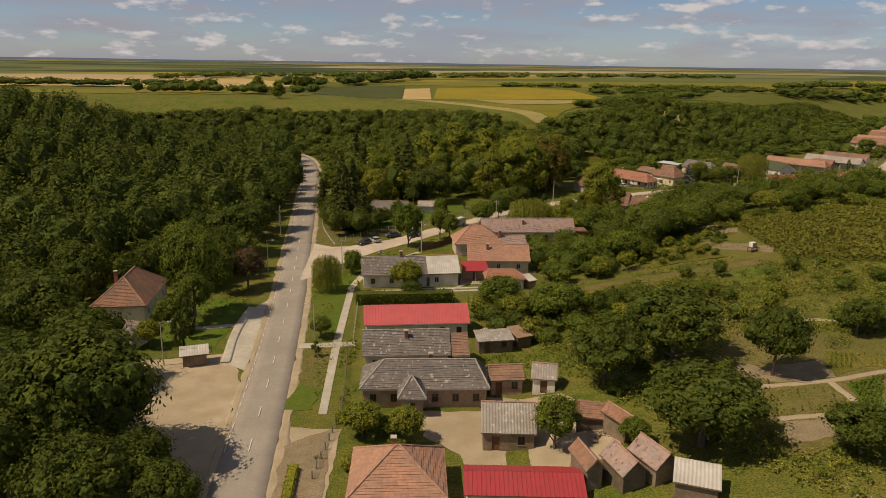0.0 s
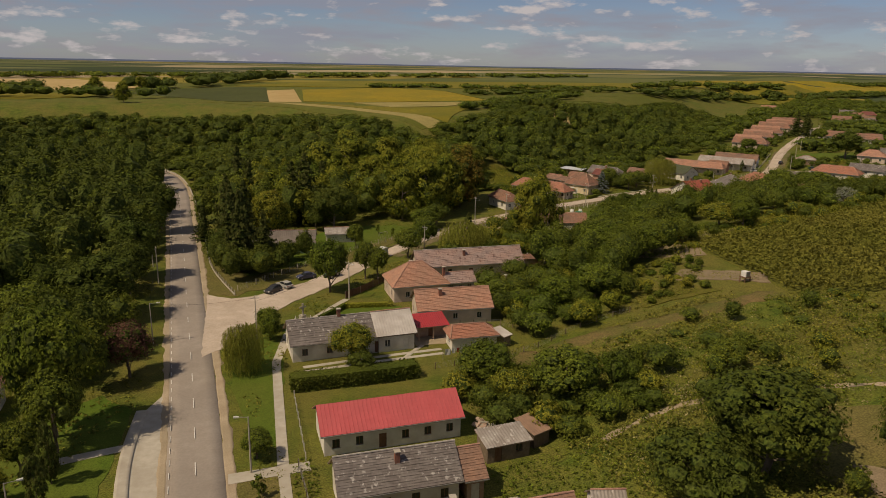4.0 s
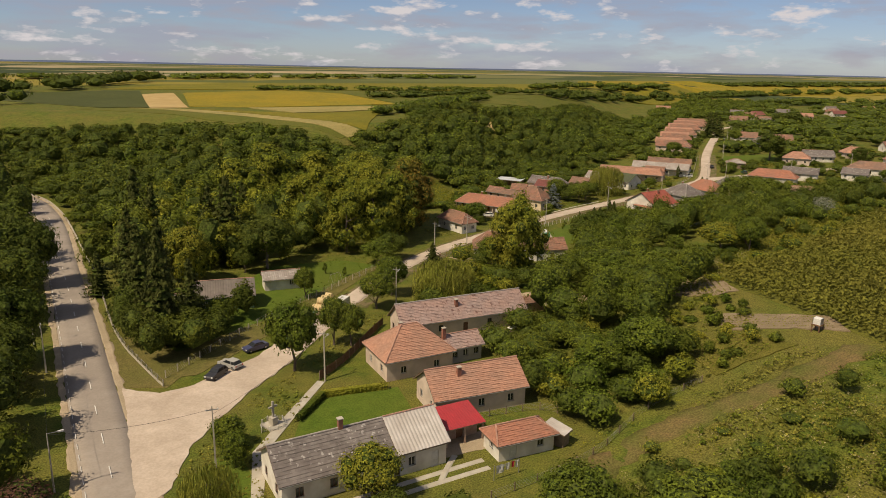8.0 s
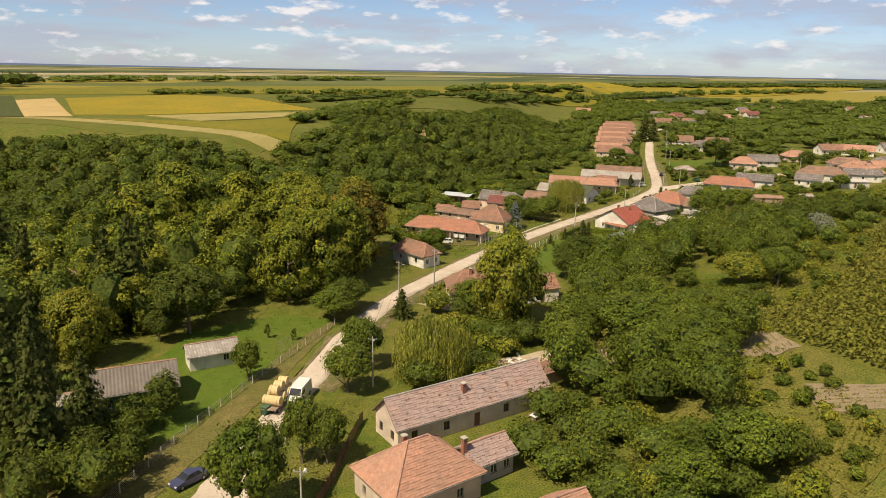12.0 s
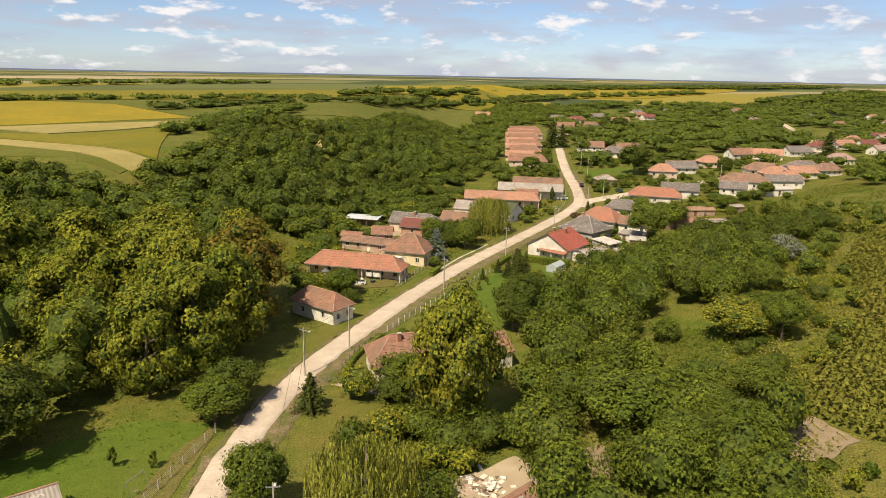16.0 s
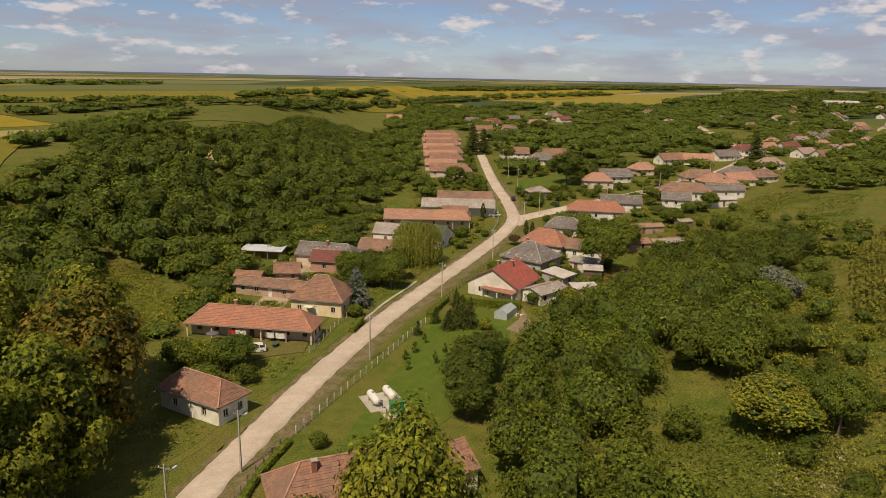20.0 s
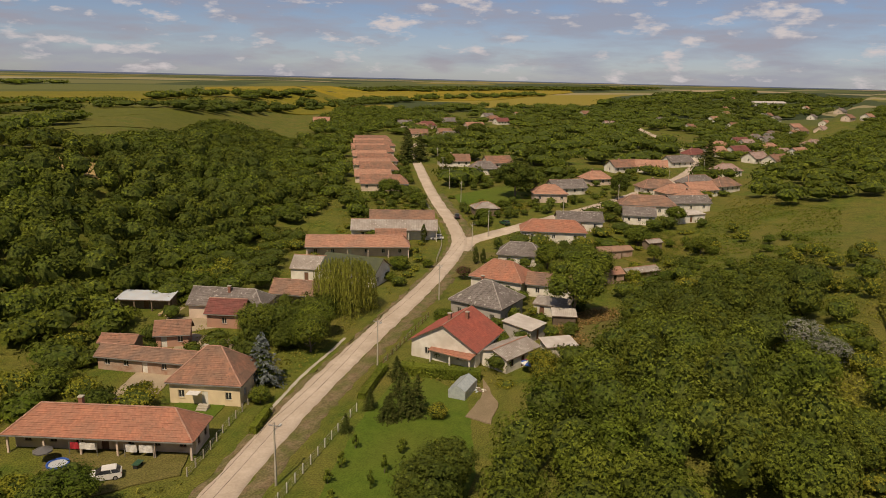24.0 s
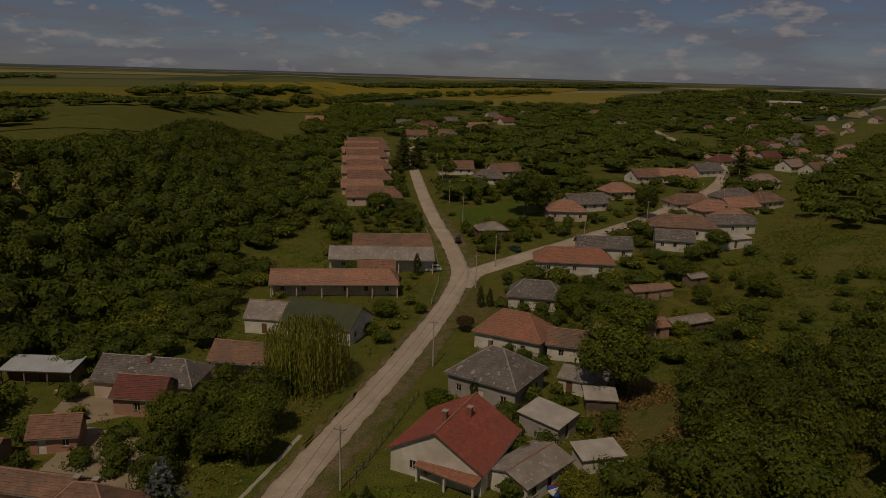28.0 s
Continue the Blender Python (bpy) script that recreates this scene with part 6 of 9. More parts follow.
drape("lawn", [(236, 354), (250, 369), (282, 364), (262, 346), (247, 346)], LAWN, 0.06, "bright green orchard lawn by the lane", "lawn", step=5, ragged=0.4)


# ---------------------------------------------------------------- woods, hedges, scrub
def hedge(line, wide, high, material, label, seed, leaf=0.16, per_m=90):
    gen = np.random.default_rng(seed)
    p, t = along(line, 0.25)
    n = int(len(p) * 0.25 * per_m)
    i = gen.integers(0, len(p), n)
    an = gen.uniform(0, math.pi, n)
    off, up = np.cos(an) * wide / 2, np.abs(np.sin(an)) * high * (0.75 + 0.25 * np.abs(np.cos(an))) + gen.uniform(-0.1, 0.12, n)
    nx, ny = t[i, 1], -t[i, 0]
    x, y = p[i, 0] + nx * off, p[i, 1] + ny * off
    low = gen.uniform(0, 1, n) < 0.45
    up = np.where(low, gen.uniform(0.05, 1, n) * high * 0.9, up)
    off = np.where(low, np.sign(off) * wide / 2, off)
    x, y = p[i, 0] + nx * off, p[i, 1] + ny * off
    nor = np.stack([nx * np.cos(an), ny * np.cos(an), np.sin(an)], 1) + gen.normal(size=(n, 3)) * 0.35
    nor /= np.linalg.norm(nor, axis=1, keepdims=True)
    q = leaf_quads(np.stack([x, y, heights(x, y) + up], 1), nor, leaf, gen)
    root = new("hedge")
    tagged(root, label, "hedge")
    part("foliage", quad_mesh("foliage", q, np.arange(len(q)).reshape(-1, 4), material), root)
    inner = [(v[0] + s * tt[1] * wide * 0.38, v[1] - s * tt[0] * wide * 0.38) for v, tt in zip(p[::6], t[::6]) for s in (-1, 1)]
    zs = heights([a for a, _ in inner], [b for _, b in inner])
    vs = [(a, b, z) for (a, b), z in zip(inner, zs)] + [(a, b, z + high * 0.86) for (a, b), z in zip(inner, zs)]
    m, fs = len(inner), []
    for k in range(0, m - 2, 2):
        fs += [(k, k + 2, k + 2 + m, k + m), (k + 3, k + 1, k + 1 + m, k + 3 + m), (k + m, k + 2 + m, k + 3 + m, k + 1 + m)]
    fs += [(1, 0, m, m + 1), (m - 2, m - 1, 2 * m - 1, 2 * m - 2)]
    part("core", mesh_of("core", vs, fs, material), root)


hedge([(-6.5, 173.2), (-2, 173), (3.6, 172.6)], 1.1, 1.1, LEAF_LIGHT, "clipped bright green garden hedge", 201)
hedge([(-6.4, 173), (-9, 169.5), (-11.5, 166.5)], 0.9, 1.2, LEAF_DARK, "dark garden hedge along the path", 202)
hedge([(-17.0, 137.5), (-10, 138), (-2, 138.6), (3, 139.6)], 3.0, 2.6, LEAF_DARK, "tall dark unclipped hedge behind the red roof", 203, leaf=0.26, per_m=110)
hedge([(109.5, 277.6), (114.5, 280.2), (120.5, 283.2)], 1.5, 1.2, LEAF, "clipped green hedge by the roadside", 204)
hedge([(121, 280), (123.4, 275), (127.5, 268)], 2.4, 2.0, LEAF, "dense green hedge in a garden", 205)
hedge([(-17.4, 76), (-16.6, 66)], 1.2, 0.9, LEAF_LIGHT, "yellow-flowering border by the path", 206)
hedge([(45, 243.2), (51.4, 249.2), (60, 254.2)], 0.9, 0.9, LEAF, "low dark hedge inside the verge fence", 208)
hedge([(92, 281), (98, 285)], 1.2, 1.4, LEAF, "green hedge by the garden gate", 207)

FL = (9, 36, 0.245, 0.54)
STRAW_GROUND = [(146, 259), (153, 256), (164, 260), (174, 266), (176, 273), (166, 273), (154, 271), (148, 266)]
RUBBLE_YARD = [(35, 199), (46, 199), (51, 202), (50, 208), (38, 208.5)]
BARE = [(50, 197), (58, 196.5), (60, 203), (52, 204.5)]
ORCHARD_LAWN = [(234, 354), (250, 370), (284, 366), (262, 344), (246, 344)]
MEAD = [(58, 307), (64, 304), (72, 310), (78, 320), (79, 334), (78, 347), (66, 345), (64, 330), (60, 318)]
GLADE = [(66, 184), (72, 198), (77, 201), (80, 214), (88, 219), (104, 218), (116, 214), (108, 206), (98, 199), (84, 190), (76, 186)]
wood("forest", [(-150, 120), (-80, 128), (-70, 150), (-64, 172), (-53, 182), (-51, 215), (-56, 262), (-64, 312), (-73, 345), (-95, 365), (-150, 372), (-185, 376), (-190, 250)], 7.2, 12, 20, 1.4, *FL, (LEAF_DARK, LEAF_DARK, LEAF_WOOD), "dense dark deciduous forest beside the main road", 3, core=0.5, clear=2)
wood("forest", [(-300, 470), (-150, 425), (-98, 412), (-74, 388), (-60, 345), (-49, 296), (-42, 284), (-4, 298), (40, 304), (60, 301), (76, 310), (104, 335), (128, 346), (152, 366), (185, 380), (215, 398), (258, 465), (322, 550), (300, 600), (238, 530), (194, 493), (160, 471), (131, 466), (108, 470), (99, 434), (90, 413), (72, 398), (58, 381), (45, 362), (30, 372), (17, 394), (-9, 432), (-28, 446), (-70, 462), (-125, 484), (-200, 470)], 6.4, 6, 12, 1.5, 7, 34, 0.27, 0.52, (LEAF_WOOD, LEAF_DARK, LEAF_WOOD, LEAF), "dense green woodland on the valley slope", 4, core=0.5, clear=3, mantle=40, hole=([(124, 450), (137, 442), (157, 438), (150, 423), (138, 423), (120, 436)], MEAD))
wood("thicket", [(40, 190), (42, 180), (52, 172), (64, 174), (76, 192), (100, 207), (130, 217), (150, 226), (142, 234), (150, 244), (168, 257), (158, 257), (148, 253), (128, 253), (112, 249), (98, 246), (82, 238), (70, 228), (62, 216), (47, 204)], 5.8, 6, 12, 1.45, 16, 72, 0.19, 0.26, (LEAF_WOOD, LEAF, LEAF, LEAF_WOOD), "belt of dense young trees along the slope", 5, core=0.5, clear=1, hole=(GLADE, BARE, [(134, 244), (150, 231), (158, 226), (148, 222), (132, 236)]))
wood("thicket", [(153, 232), (173, 228), (194, 232), (193, 243), (184, 251), (176, 257), (166, 256), (152, 247), (146, 240)], 5.6, 5, 9, 1.45, 15, 66, 0.19, 0.26, (LEAF_DARK, LEAF_WOOD), "dense dark young trees on the slope behind the yards", 25, core=0.5, clear=1)
wood("grove", [(-95, 55), (-60, 55), (-38, 62), (-38, 78), (-52, 82), (-60, 95), (-70, 112), (-72, 125), (-100, 128)], 8.5, 10, 15, 1.4, 28, 84, 0.14, 0.25, (LEAF_DARK, LEAF_DARK, LEAF_WOOD), "tall dark roadside trees by the dirt lot", 6, core=0.52, clear=0.5, category="trees")
wood("grove", [(-72, 128), (-54, 130), (-45, 142), (-44, 150), (-47, 168), (-52, 184), (-66, 178)], 6.6, 9, 14, 1.35, 22, 64, 0.15, 0.26, (LEAF_DARK, LEAF_DARK, LEAF_WOOD), "tall dark garden trees beside the main road", 7, core=0.52, clear=1, category="trees")
wood("grove", [(-36, 200), (-24, 190), (-14, 204), (-10, 210), (-13, 214), (-30, 212), (-35, 225), (-38, 214)], 5.0, 5, 9, 1.3, 22, 60, 0.15, 0.22, (LEAF_DARK, LEAF_DARK, LEAF_WOOD), "dark shrubs and young trees by the junction", 8, core=0.5, clear=0.3, category="trees")
wood("grove", [(-30, 240), (-5, 246), (8, 256), (26, 262), (38, 274), (50, 292), (40, 306), (10, 300), (-20, 300), (-42, 280), (-44, 250)], 8.5, 10, 17, 1.3, 22, 56, 0.155, 0.36, (LEAF_PLANE, LEAF_PLANE, LEAF_WOOD, LEAF), "tall park trees behind the lawn", 9, core=0.5, clear=1, category="trees", shape="tall")
wood("shrubbery", [(8, 118), (20, 112), (34, 116), (40, 128), (30, 136), (22, 136), (18, 140), (12, 136), (6, 128)], 4.6, 2.5, 5.5, 1.35, 16, 54, 0.18, 0.2, (LEAF, LEAF_WOOD, LEAF_LIGHT, LEAF_DARK), "overgrown shrubs behind the houses", 10, core=0.5, clear=0.6, category="shrubs")
wood("shrubbery", [(24, 150), (40, 150), (52, 160), (42, 180), (40, 190), (24, 186), (22, 172), (23, 162)], 5.2, 3, 6.5, 1.35, 18, 56, 0.17, 0.22, (LEAF, LEAF_WOOD, LEAF_LIGHT, LEAF_DARK), "dense orchard shrubs beside the tiled houses", 11, core=0.5, clear=0.5, category="shrubs")
wood("shrubbery", [(12, 200), (20, 205), (36, 228), (46, 240), (54, 228), (56, 214), (42, 200), (30, 198), (18, 198)], 5.4, 3, 6, 1.35, 18, 56, 0.17, 0.22, (LEAF, LEAF_WOOD, LEAF_LIGHT, LEAF_DARK), "green shrubs round the willow", 12, core=0.5, clear=0.5, category="shrubs", hole=(RUBBLE_YARD, BARE))
wood("shrubbery", [(58, 303), (70, 316), (100, 338), (128, 350), (160, 372), (178, 368), (158, 354), (140, 338), (128, 332), (108, 338), (94, 330), (84, 318), (66, 304)], 5.6, 2.5, 5.5, 1.4, 12, 40, 0.2, 0.27, (LEAF, LEAF_WOOD, LEAF_LIGHT, LEAF_DARK), "bushes at the foot of the wooded slope", 13, core=0.5, clear=0.5, category="shrubs", hole=(MEAD,))
wood("shrubbery", [(56, 280), (64, 272), (72, 280), (64, 294), (58, 292)], 4.4, 3, 5.5, 1.4, 18, 56, 0.17, 0.22, (LEAF, LEAF_WOOD, LEAF_LIGHT, LEAF_DARK), "dense bushes between the white house and the long house", 14, core=0.5, clear=0.6, category="shrubs")
wood("shrubbery", [(82, 306), (90, 300), (86, 296), (80, 304), (76, 312), (84, 320)], 4.4, 2.5, 5, 1.4, 16, 54, 0.18, 0.22, (LEAF, LEAF_WOOD, LEAF_LIGHT, LEAF_DARK), "bushes behind the long house", 15, core=0.5, clear=0.3, category="shrubs")
wood("shrubbery", [(104, 296), (112, 300), (126, 306), (134, 308), (130, 313), (118, 310), (108, 306)], 4.6, 4, 7, 1.4, 18, 56, 0.17, 0.24, LEAF_DARK, "dark garden trees along the lane", 16, core=0.5, clear=0.6, category="shrubs")
wood("shrubbery", [(118, 252), (134, 258), (160, 264), (200, 276), (250, 282), (300, 284), (300, 272), (220, 262), (165, 245), (140, 245)], 6.0, 2, 5, 1.3, 12, 40, 0.2, 0.27, (LEAF, LEAF_WOOD, LEAF_LIGHT, LEAF_DARK), "mixed bushes below the slope", 17, core=0.5, clear=1.2, category="shrubs", thin=0.02, hole=(STRAW_GROUND,))
wood("orchard", [(200, 290), (240, 294), (262, 286), (330, 292), (330, 312), (262, 314), (212, 322), (196, 300)], 7.5, 2.5, 5.5, 1.1, 12, 40, 0.2, 0.27, (LEAF_WOOD, LEAF_DARK, LEAF, LEAF_LIGHT), "garden trees between the houses", 18, core=0.5, clear=1.5, category="trees")
wood("orchard", [(215, 402), (262, 470), (330, 550), (430, 650), (560, 760), (620, 700), (500, 620), (400, 560), (345, 520), (290, 460), (240, 410), (205, 372), (190, 372)], 8.5, 4, 8.5, 1.25, 9, 24, 0.22, 0.55, (LEAF, LEAF_WOOD, LEAF), "trees behind the terrace of houses", 19, core=0.5, clear=5, thin=-0.35, category="trees")
wood("orchard", [(248, 350), (300, 352), (420, 352), (560, 364), (760, 380), (860, 410), (900, 560), (720, 720), (560, 690), (440, 600), (400, 520), (345, 460), (290, 410), (255, 372)], 13.5, 4, 9, 1.35, 7, 17, 0.25, 0.85, (LEAF, LEAF_WOOD, LEAF), "scattered trees over the far hillside", 20, core=0.5, hole=(ORCHARD_LAWN,), clear=5, thin=-0.18, category="trees")
wood("orchard", [(306, 284), (420, 298), (560, 300), (760, 310), (1000, 330), (1000, 180), (700, 190), (420, 190), (318, 236), (300, 262)], 10.5, 4, 8, 1.2, 8, 18, 0.24, 0.75, (LEAF, LEAF_WOOD, LEAF), "scattered trees on the southern slope", 21, core=0.5, clear=5, thin=-0.3, category="trees")
wood("orchard", [(340, 300), (420, 296), (640, 330), (760, 380), (560, 362), (420, 350), (330, 336)], 10.5, 4, 8, 1.2, 8, 22, 0.23, 0.62, (LEAF, LEAF_WOOD), "garden trees among the far houses", 22, core=0.5, clear=2, thin=-0.3, category="trees")
wood("orchard", [(880, 380), (1500, 420), (1500, 760), (900, 640), (760, 560), (840, 470)], 26, 5, 10, 1.0, 6, 14, 0.27, 1.9, (LEAF_WOOD, LEAF_DARK, LEAF), "trees among the roofs of the far town", 23, core=0.55, clear=3, category="trees", thin=-0.25)
for k, (line, gap, h0, h1, lab) in enumerate([
        ([(-240, 560), (-180, 575), (-120, 560), (-90, 570)], 13, 7, 12, "row of old trees at the field's edge"), ([(-140, 700), (-110, 745), (-95, 755), (-60, 900), (-30, 1030)], 16, 9, 15, "row of tall trees on the plateau"),
        ([(80, 450), (110, 470), (140, 500), (200, 560)], 9, 4, 7, "hedge of bushes along the wood"), ([(120, 590), (200, 640), (300, 660)], 14, 3, 6, "hedgerow between fields"),
        ([(60, 745), (140, 740), (330, 735)], 16, 3, 5, "hedgerow between fields"), ([(300, 640), (420, 720), (560, 800), (760, 840)], 13, 5, 9, "tree belt beyond the village"),
        ([(350, 760), (520, 830), (760, 860), (1100, 840)], 15, 5, 10, "tree belt beyond the fields"), ([(-500, 640), (-300, 690), (-200, 680)], 16, 6, 10, "bushes along the skyline field"),
        ([(-400, 1000), (0, 1150), (500, 1250)], 30, 5, 8, "far hedgerow on the plain"), ([(900, 1100), (1500, 1000), (2200, 1100)], 40, 6, 9, "far tree belt on the plain"),
        ([(900, 620), (1300, 640), (1800, 700)], 22, 7, 12, "trees round the far town"), ([(850, 500), (1200, 540), (1700, 560)], 20, 6, 11, "trees round the far town")]):
    p, t = along(line, gap)
    wide = gap * 0.9
    left = [(a[0] - b[1] * wide, a[1] + b[0] * wide) for a, b in zip(p, t)]
    right = [(a[0] + b[1] * wide, a[1] - b[0] * wide) for a, b in zip(p, t)]
    wood("tree_row", left + right[::-1], gap, h0, h1, 1.35, 6, 14, 0.27, gap * 0.085, LEAF_DARK if k % 2 else LEAF, lab, 40 + k, core=0.55, category="trees")
plant_rows("dark", [(-50.5, 200, 14, 12), (-49.5, 187, 12, 11), (-52.5, 224, 14, 12), (-53, 246, 15, 12), (-41.5, 75.5, 18, 19), (-47, 68, 14, 13), (-72, 135, 13, 12)])
plant_rows("tall", [(-116, 512, 13, 12), (-150, 590, 14, 13), (-132, 655, 13, 12)])


def tufts(name, poly, gap, high, wide, material, label, seed, per=9, category="weeds", clear=0.0, leaf=0.2, hole=None):
    """Rank grass and weeds as many small leaf tufts."""
    gen = np.random.default_rng(seed)
    x, y = scatter(poly, gap, gen)
    keep = np.array([noise.noise((a * 0.09, b * 0.09, seed)) > -0.15 for a, b in zip(x, y)], bool)
    if hole:
        keep &= ~inside(x, y, hole)
    x, y = x[keep], y[keep]
    if clear:
        hc = np.array(SITES)
        d = np.min(np.hypot(x[:, None] - hc[None, :, 0], y[:, None] - hc[None, :, 1]) - hc[None, :, 2], 1)
        x, y = x[d > clear], y[d > clear]
    n = len(x)
    size = gen.uniform(0.5, 1.3, n)
    X, Y, S = np.repeat(x, per), np.repeat(y, per), np.repeat(size, per)
    X, Y = X + gen.normal(size=n * per) * wide * S, Y + gen.normal(size=n * per) * wide * S
    Z = heights(X, Y) + gen.uniform(0.1, 1, n * per) * high * S
    nor = gen.normal(size=(n * per, 3))
    nor[:, 2] = np.abs(nor[:, 2]) + 0.5
    nor /= np.linalg.norm(nor, axis=1, keepdims=True)
    return tagged(new(name, tri_mesh(name, leaf_tris(np.stack([X, Y, Z], 1), nor, leaf, gen), material)), label, category, kind="stuff")


PLOTS = [(40, 70), (58, 72), (68, 98), (48, 106), (40, 96)]
SLOPE = [(18, 112), (24, 90), (40, 60), (110, 60), (110, 112), (92, 132), (72, 144), (60, 150), (40, 147), (20, 138)]
tufts("weeds", SLOPE, 1.15, 0.8, 0.4, LEAF_WEED, "rank weeds and dry grass on the slope", 71, per=13, hole=PLOTS)
tufts("weeds", SLOPE, 2.6, 1.3, 0.5, LEAF, "tall green weeds on the slope", 70, per=26, hole=PLOTS)
tufts("weeds", [(76, 190), (100, 198), (134, 214), (230, 226), (240, 250), (165, 243), (150, 226), (100, 206)], 1.5, 0.7, 0.35, LEAF_WEED, "rank weeds beside the maize", 72)
tufts("weeds", [(40, 150), (60, 152), (76, 176), (76, 192), (56, 172)], 1.5, 0.6, 0.35, LEAF_WEED, "weedy garden ground below the maize", 73)
tufts("weeds", [(116, 252), (160, 262), (215, 274), (260, 280), (320, 286), (320, 262), (216, 260), (160, 244)], 1.8, 0.7, 0.4, LEAF_WEED, "weeds behind the gardens", 74, clear=0.5)
tufts("weeds", [(50, 262), (66, 272), (74, 268), (86, 276), (100, 286), (128, 300), (150, 310), (190, 328), (186, 334), (150, 318), (124, 306), (84, 290), (60, 296), (46, 270)], 1.3, 0.35, 0.3, LEAF_WEED, "rough grass along the lane", 75, clear=0.4)
tufts("weeds", [(-15, 74), (-12, 92), (-12, 104), (-15, 118), (-17, 117), (-15.6, 92)], 1.0, 0.4, 0.25, LEAF, "garden plants in front of the houses", 76, clear=0.2)
tufts("weeds", [(8, 98), (26, 96), (30, 112), (18, 114), (6, 110)], 1.1, 0.6, 0.3, LEAF, "tall green grass behind the sheds", 77, clear=0.4)
tufts("weeds", [(-70, 128), (-46, 112), (-38, 140), (-46, 200), (-60, 190)], 1.6, 0.3, 0.3, LEAF_WEED, "rough grass under the roadside trees", 78, clear=0.4)
wood("scrub", SLOPE, 10.5, 2.0, 4.4, 0.45, 14, 60, 0.2, 0.15, (LEAF, LEAF_LIGHT, LEAF_WOOD), "scattered bushes on the meadow slope", 79, core=0.5, hole=(PLOTS,), category="shrubs", shape="bush")
wood("scrub", SLOPE, 6.5, 0.7, 2.0, 0.5, 6, 40, 0.28, 0.14, (LEAF, LEAF_LIGHT), "low bushes and saplings on the meadow slope", 78, core=0.5, hole=(PLOTS,), category="shrubs", shape="bush", thin=0.0)
wood("scrub", [(44, 152), (62, 154), (72, 170), (70, 180), (54, 172)], 3.8, 0.9, 2.8, 0.7, 12, 44, 0.2, 0.17, (LEAF, LEAF_LIGHT, LEAF_WOOD), "fruit bushes in the vegetable garden", 80, core=0.5, category="shrubs", shape="bush")
wood("scrub", [(100, 200), (150, 216), (230, 228), (236, 246), (170, 238), (130, 216)], 8, 2.5, 6, 0.75, 12, 44, 0.2, 0.25, (LEAF, LEAF_LIGHT, LEAF_WOOD), "bushes along the top of the slope", 81, core=0.5, category="shrubs", shape="bush")


def maize(poly, seed):
    gen = np.random.default_rng(seed)
    xs, ys = [p[0] for p in poly], [p[1] for p in poly]
    d, n = np.array([0.97, 0.24]), np.array([-0.24, 0.97])
    U, V = np.meshgrid(np.arange(0, 260, 0.9), np.arange(-80, 150, 1.0))
    x, y = 40 + U.ravel() * d[0] + V.ravel() * n[0], 90 + U.ravel() * d[1] + V.ravel() * n[1]
    x, y = x + gen.normal(size=x.size) * 0.12, y + gen.normal(size=x.size) * 0.12
    keep = inside(x, y, poly)
    x, y = x[keep], y[keep]
    z = heights(x, y)
    out = []
    for k in range(10):
        nor = gen.normal(size=(len(x), 3))
        nor[:, 2] = np.abs(nor[:, 2]) + 0.5
        nor /= np.linalg.norm(nor, axis=1, keepdims=True)
        out.append(leaf_tris(np.stack([x + gen.normal(size=len(x)) * 0.22, y + gen.normal(size=len(x)) * 0.12, z + gen.uniform(0.7, 2.0, len(x))], 1), nor, 0.33, gen))
    return tagged(new("maize", tri_mesh("maize", np.concatenate(out), LEAF_CORN)), "tall green maize in rows on the hillside", "maize", kind="stuff")


maize(CORN, 91)
tufts("weeds", [(104, 296), (130, 303), (160, 318), (200, 336), (214, 356), (240, 384), (215, 398), (180, 372), (140, 345), (110, 330), (96, 312)], 1.9, 0.5, 0.4, LEAF_WEED, "rough yard grass between the houses", 82, clear=0.4)
tufts("weeds", [(118, 276), (150, 292), (190, 312), (205, 318), (214, 300), (200, 282), (160, 270), (130, 262)], 1.6, 0.4, 0.35, LEAF_WEED, "rough garden growth below the lane", 83, clear=0.3)
tufts("weeds", [(-28, 156), (-18, 150), (-16, 160), (-10, 172), (-4, 180), (8, 196), (14, 206), (6, 206), (-8, 184), (-20, 172)], 1.2, 0.25, 0.25, LEAF_WEED, "rough grass on the lane verge", 84, clear=0.3)
tufts("weeds", [(-17, 158), (-24, 150), (-25, 120), (-24, 92), (-18, 92), (-18, 120), (-18, 146)], 1.1, 0.15, 0.3, LEAF_WEED, "tufty roadside grass", 85, clear=0.2)
tufts("weeds", [(-50, 186), (-44, 186), (-46, 210), (-52, 258), (-58, 258)], 1.2, 0.3, 0.3, LEAF_WEED, "tufty grass beside the main road", 86, clear=0.2)
tufts("weeds", [(-36, 262), (-34, 236), (-26, 198), (-10, 210), (24, 240), (20, 262), (-10, 248)], 2.0, 0.12, 0.4, LEAF, "tufts on the lawn under the trees", 87, clear=0.4)


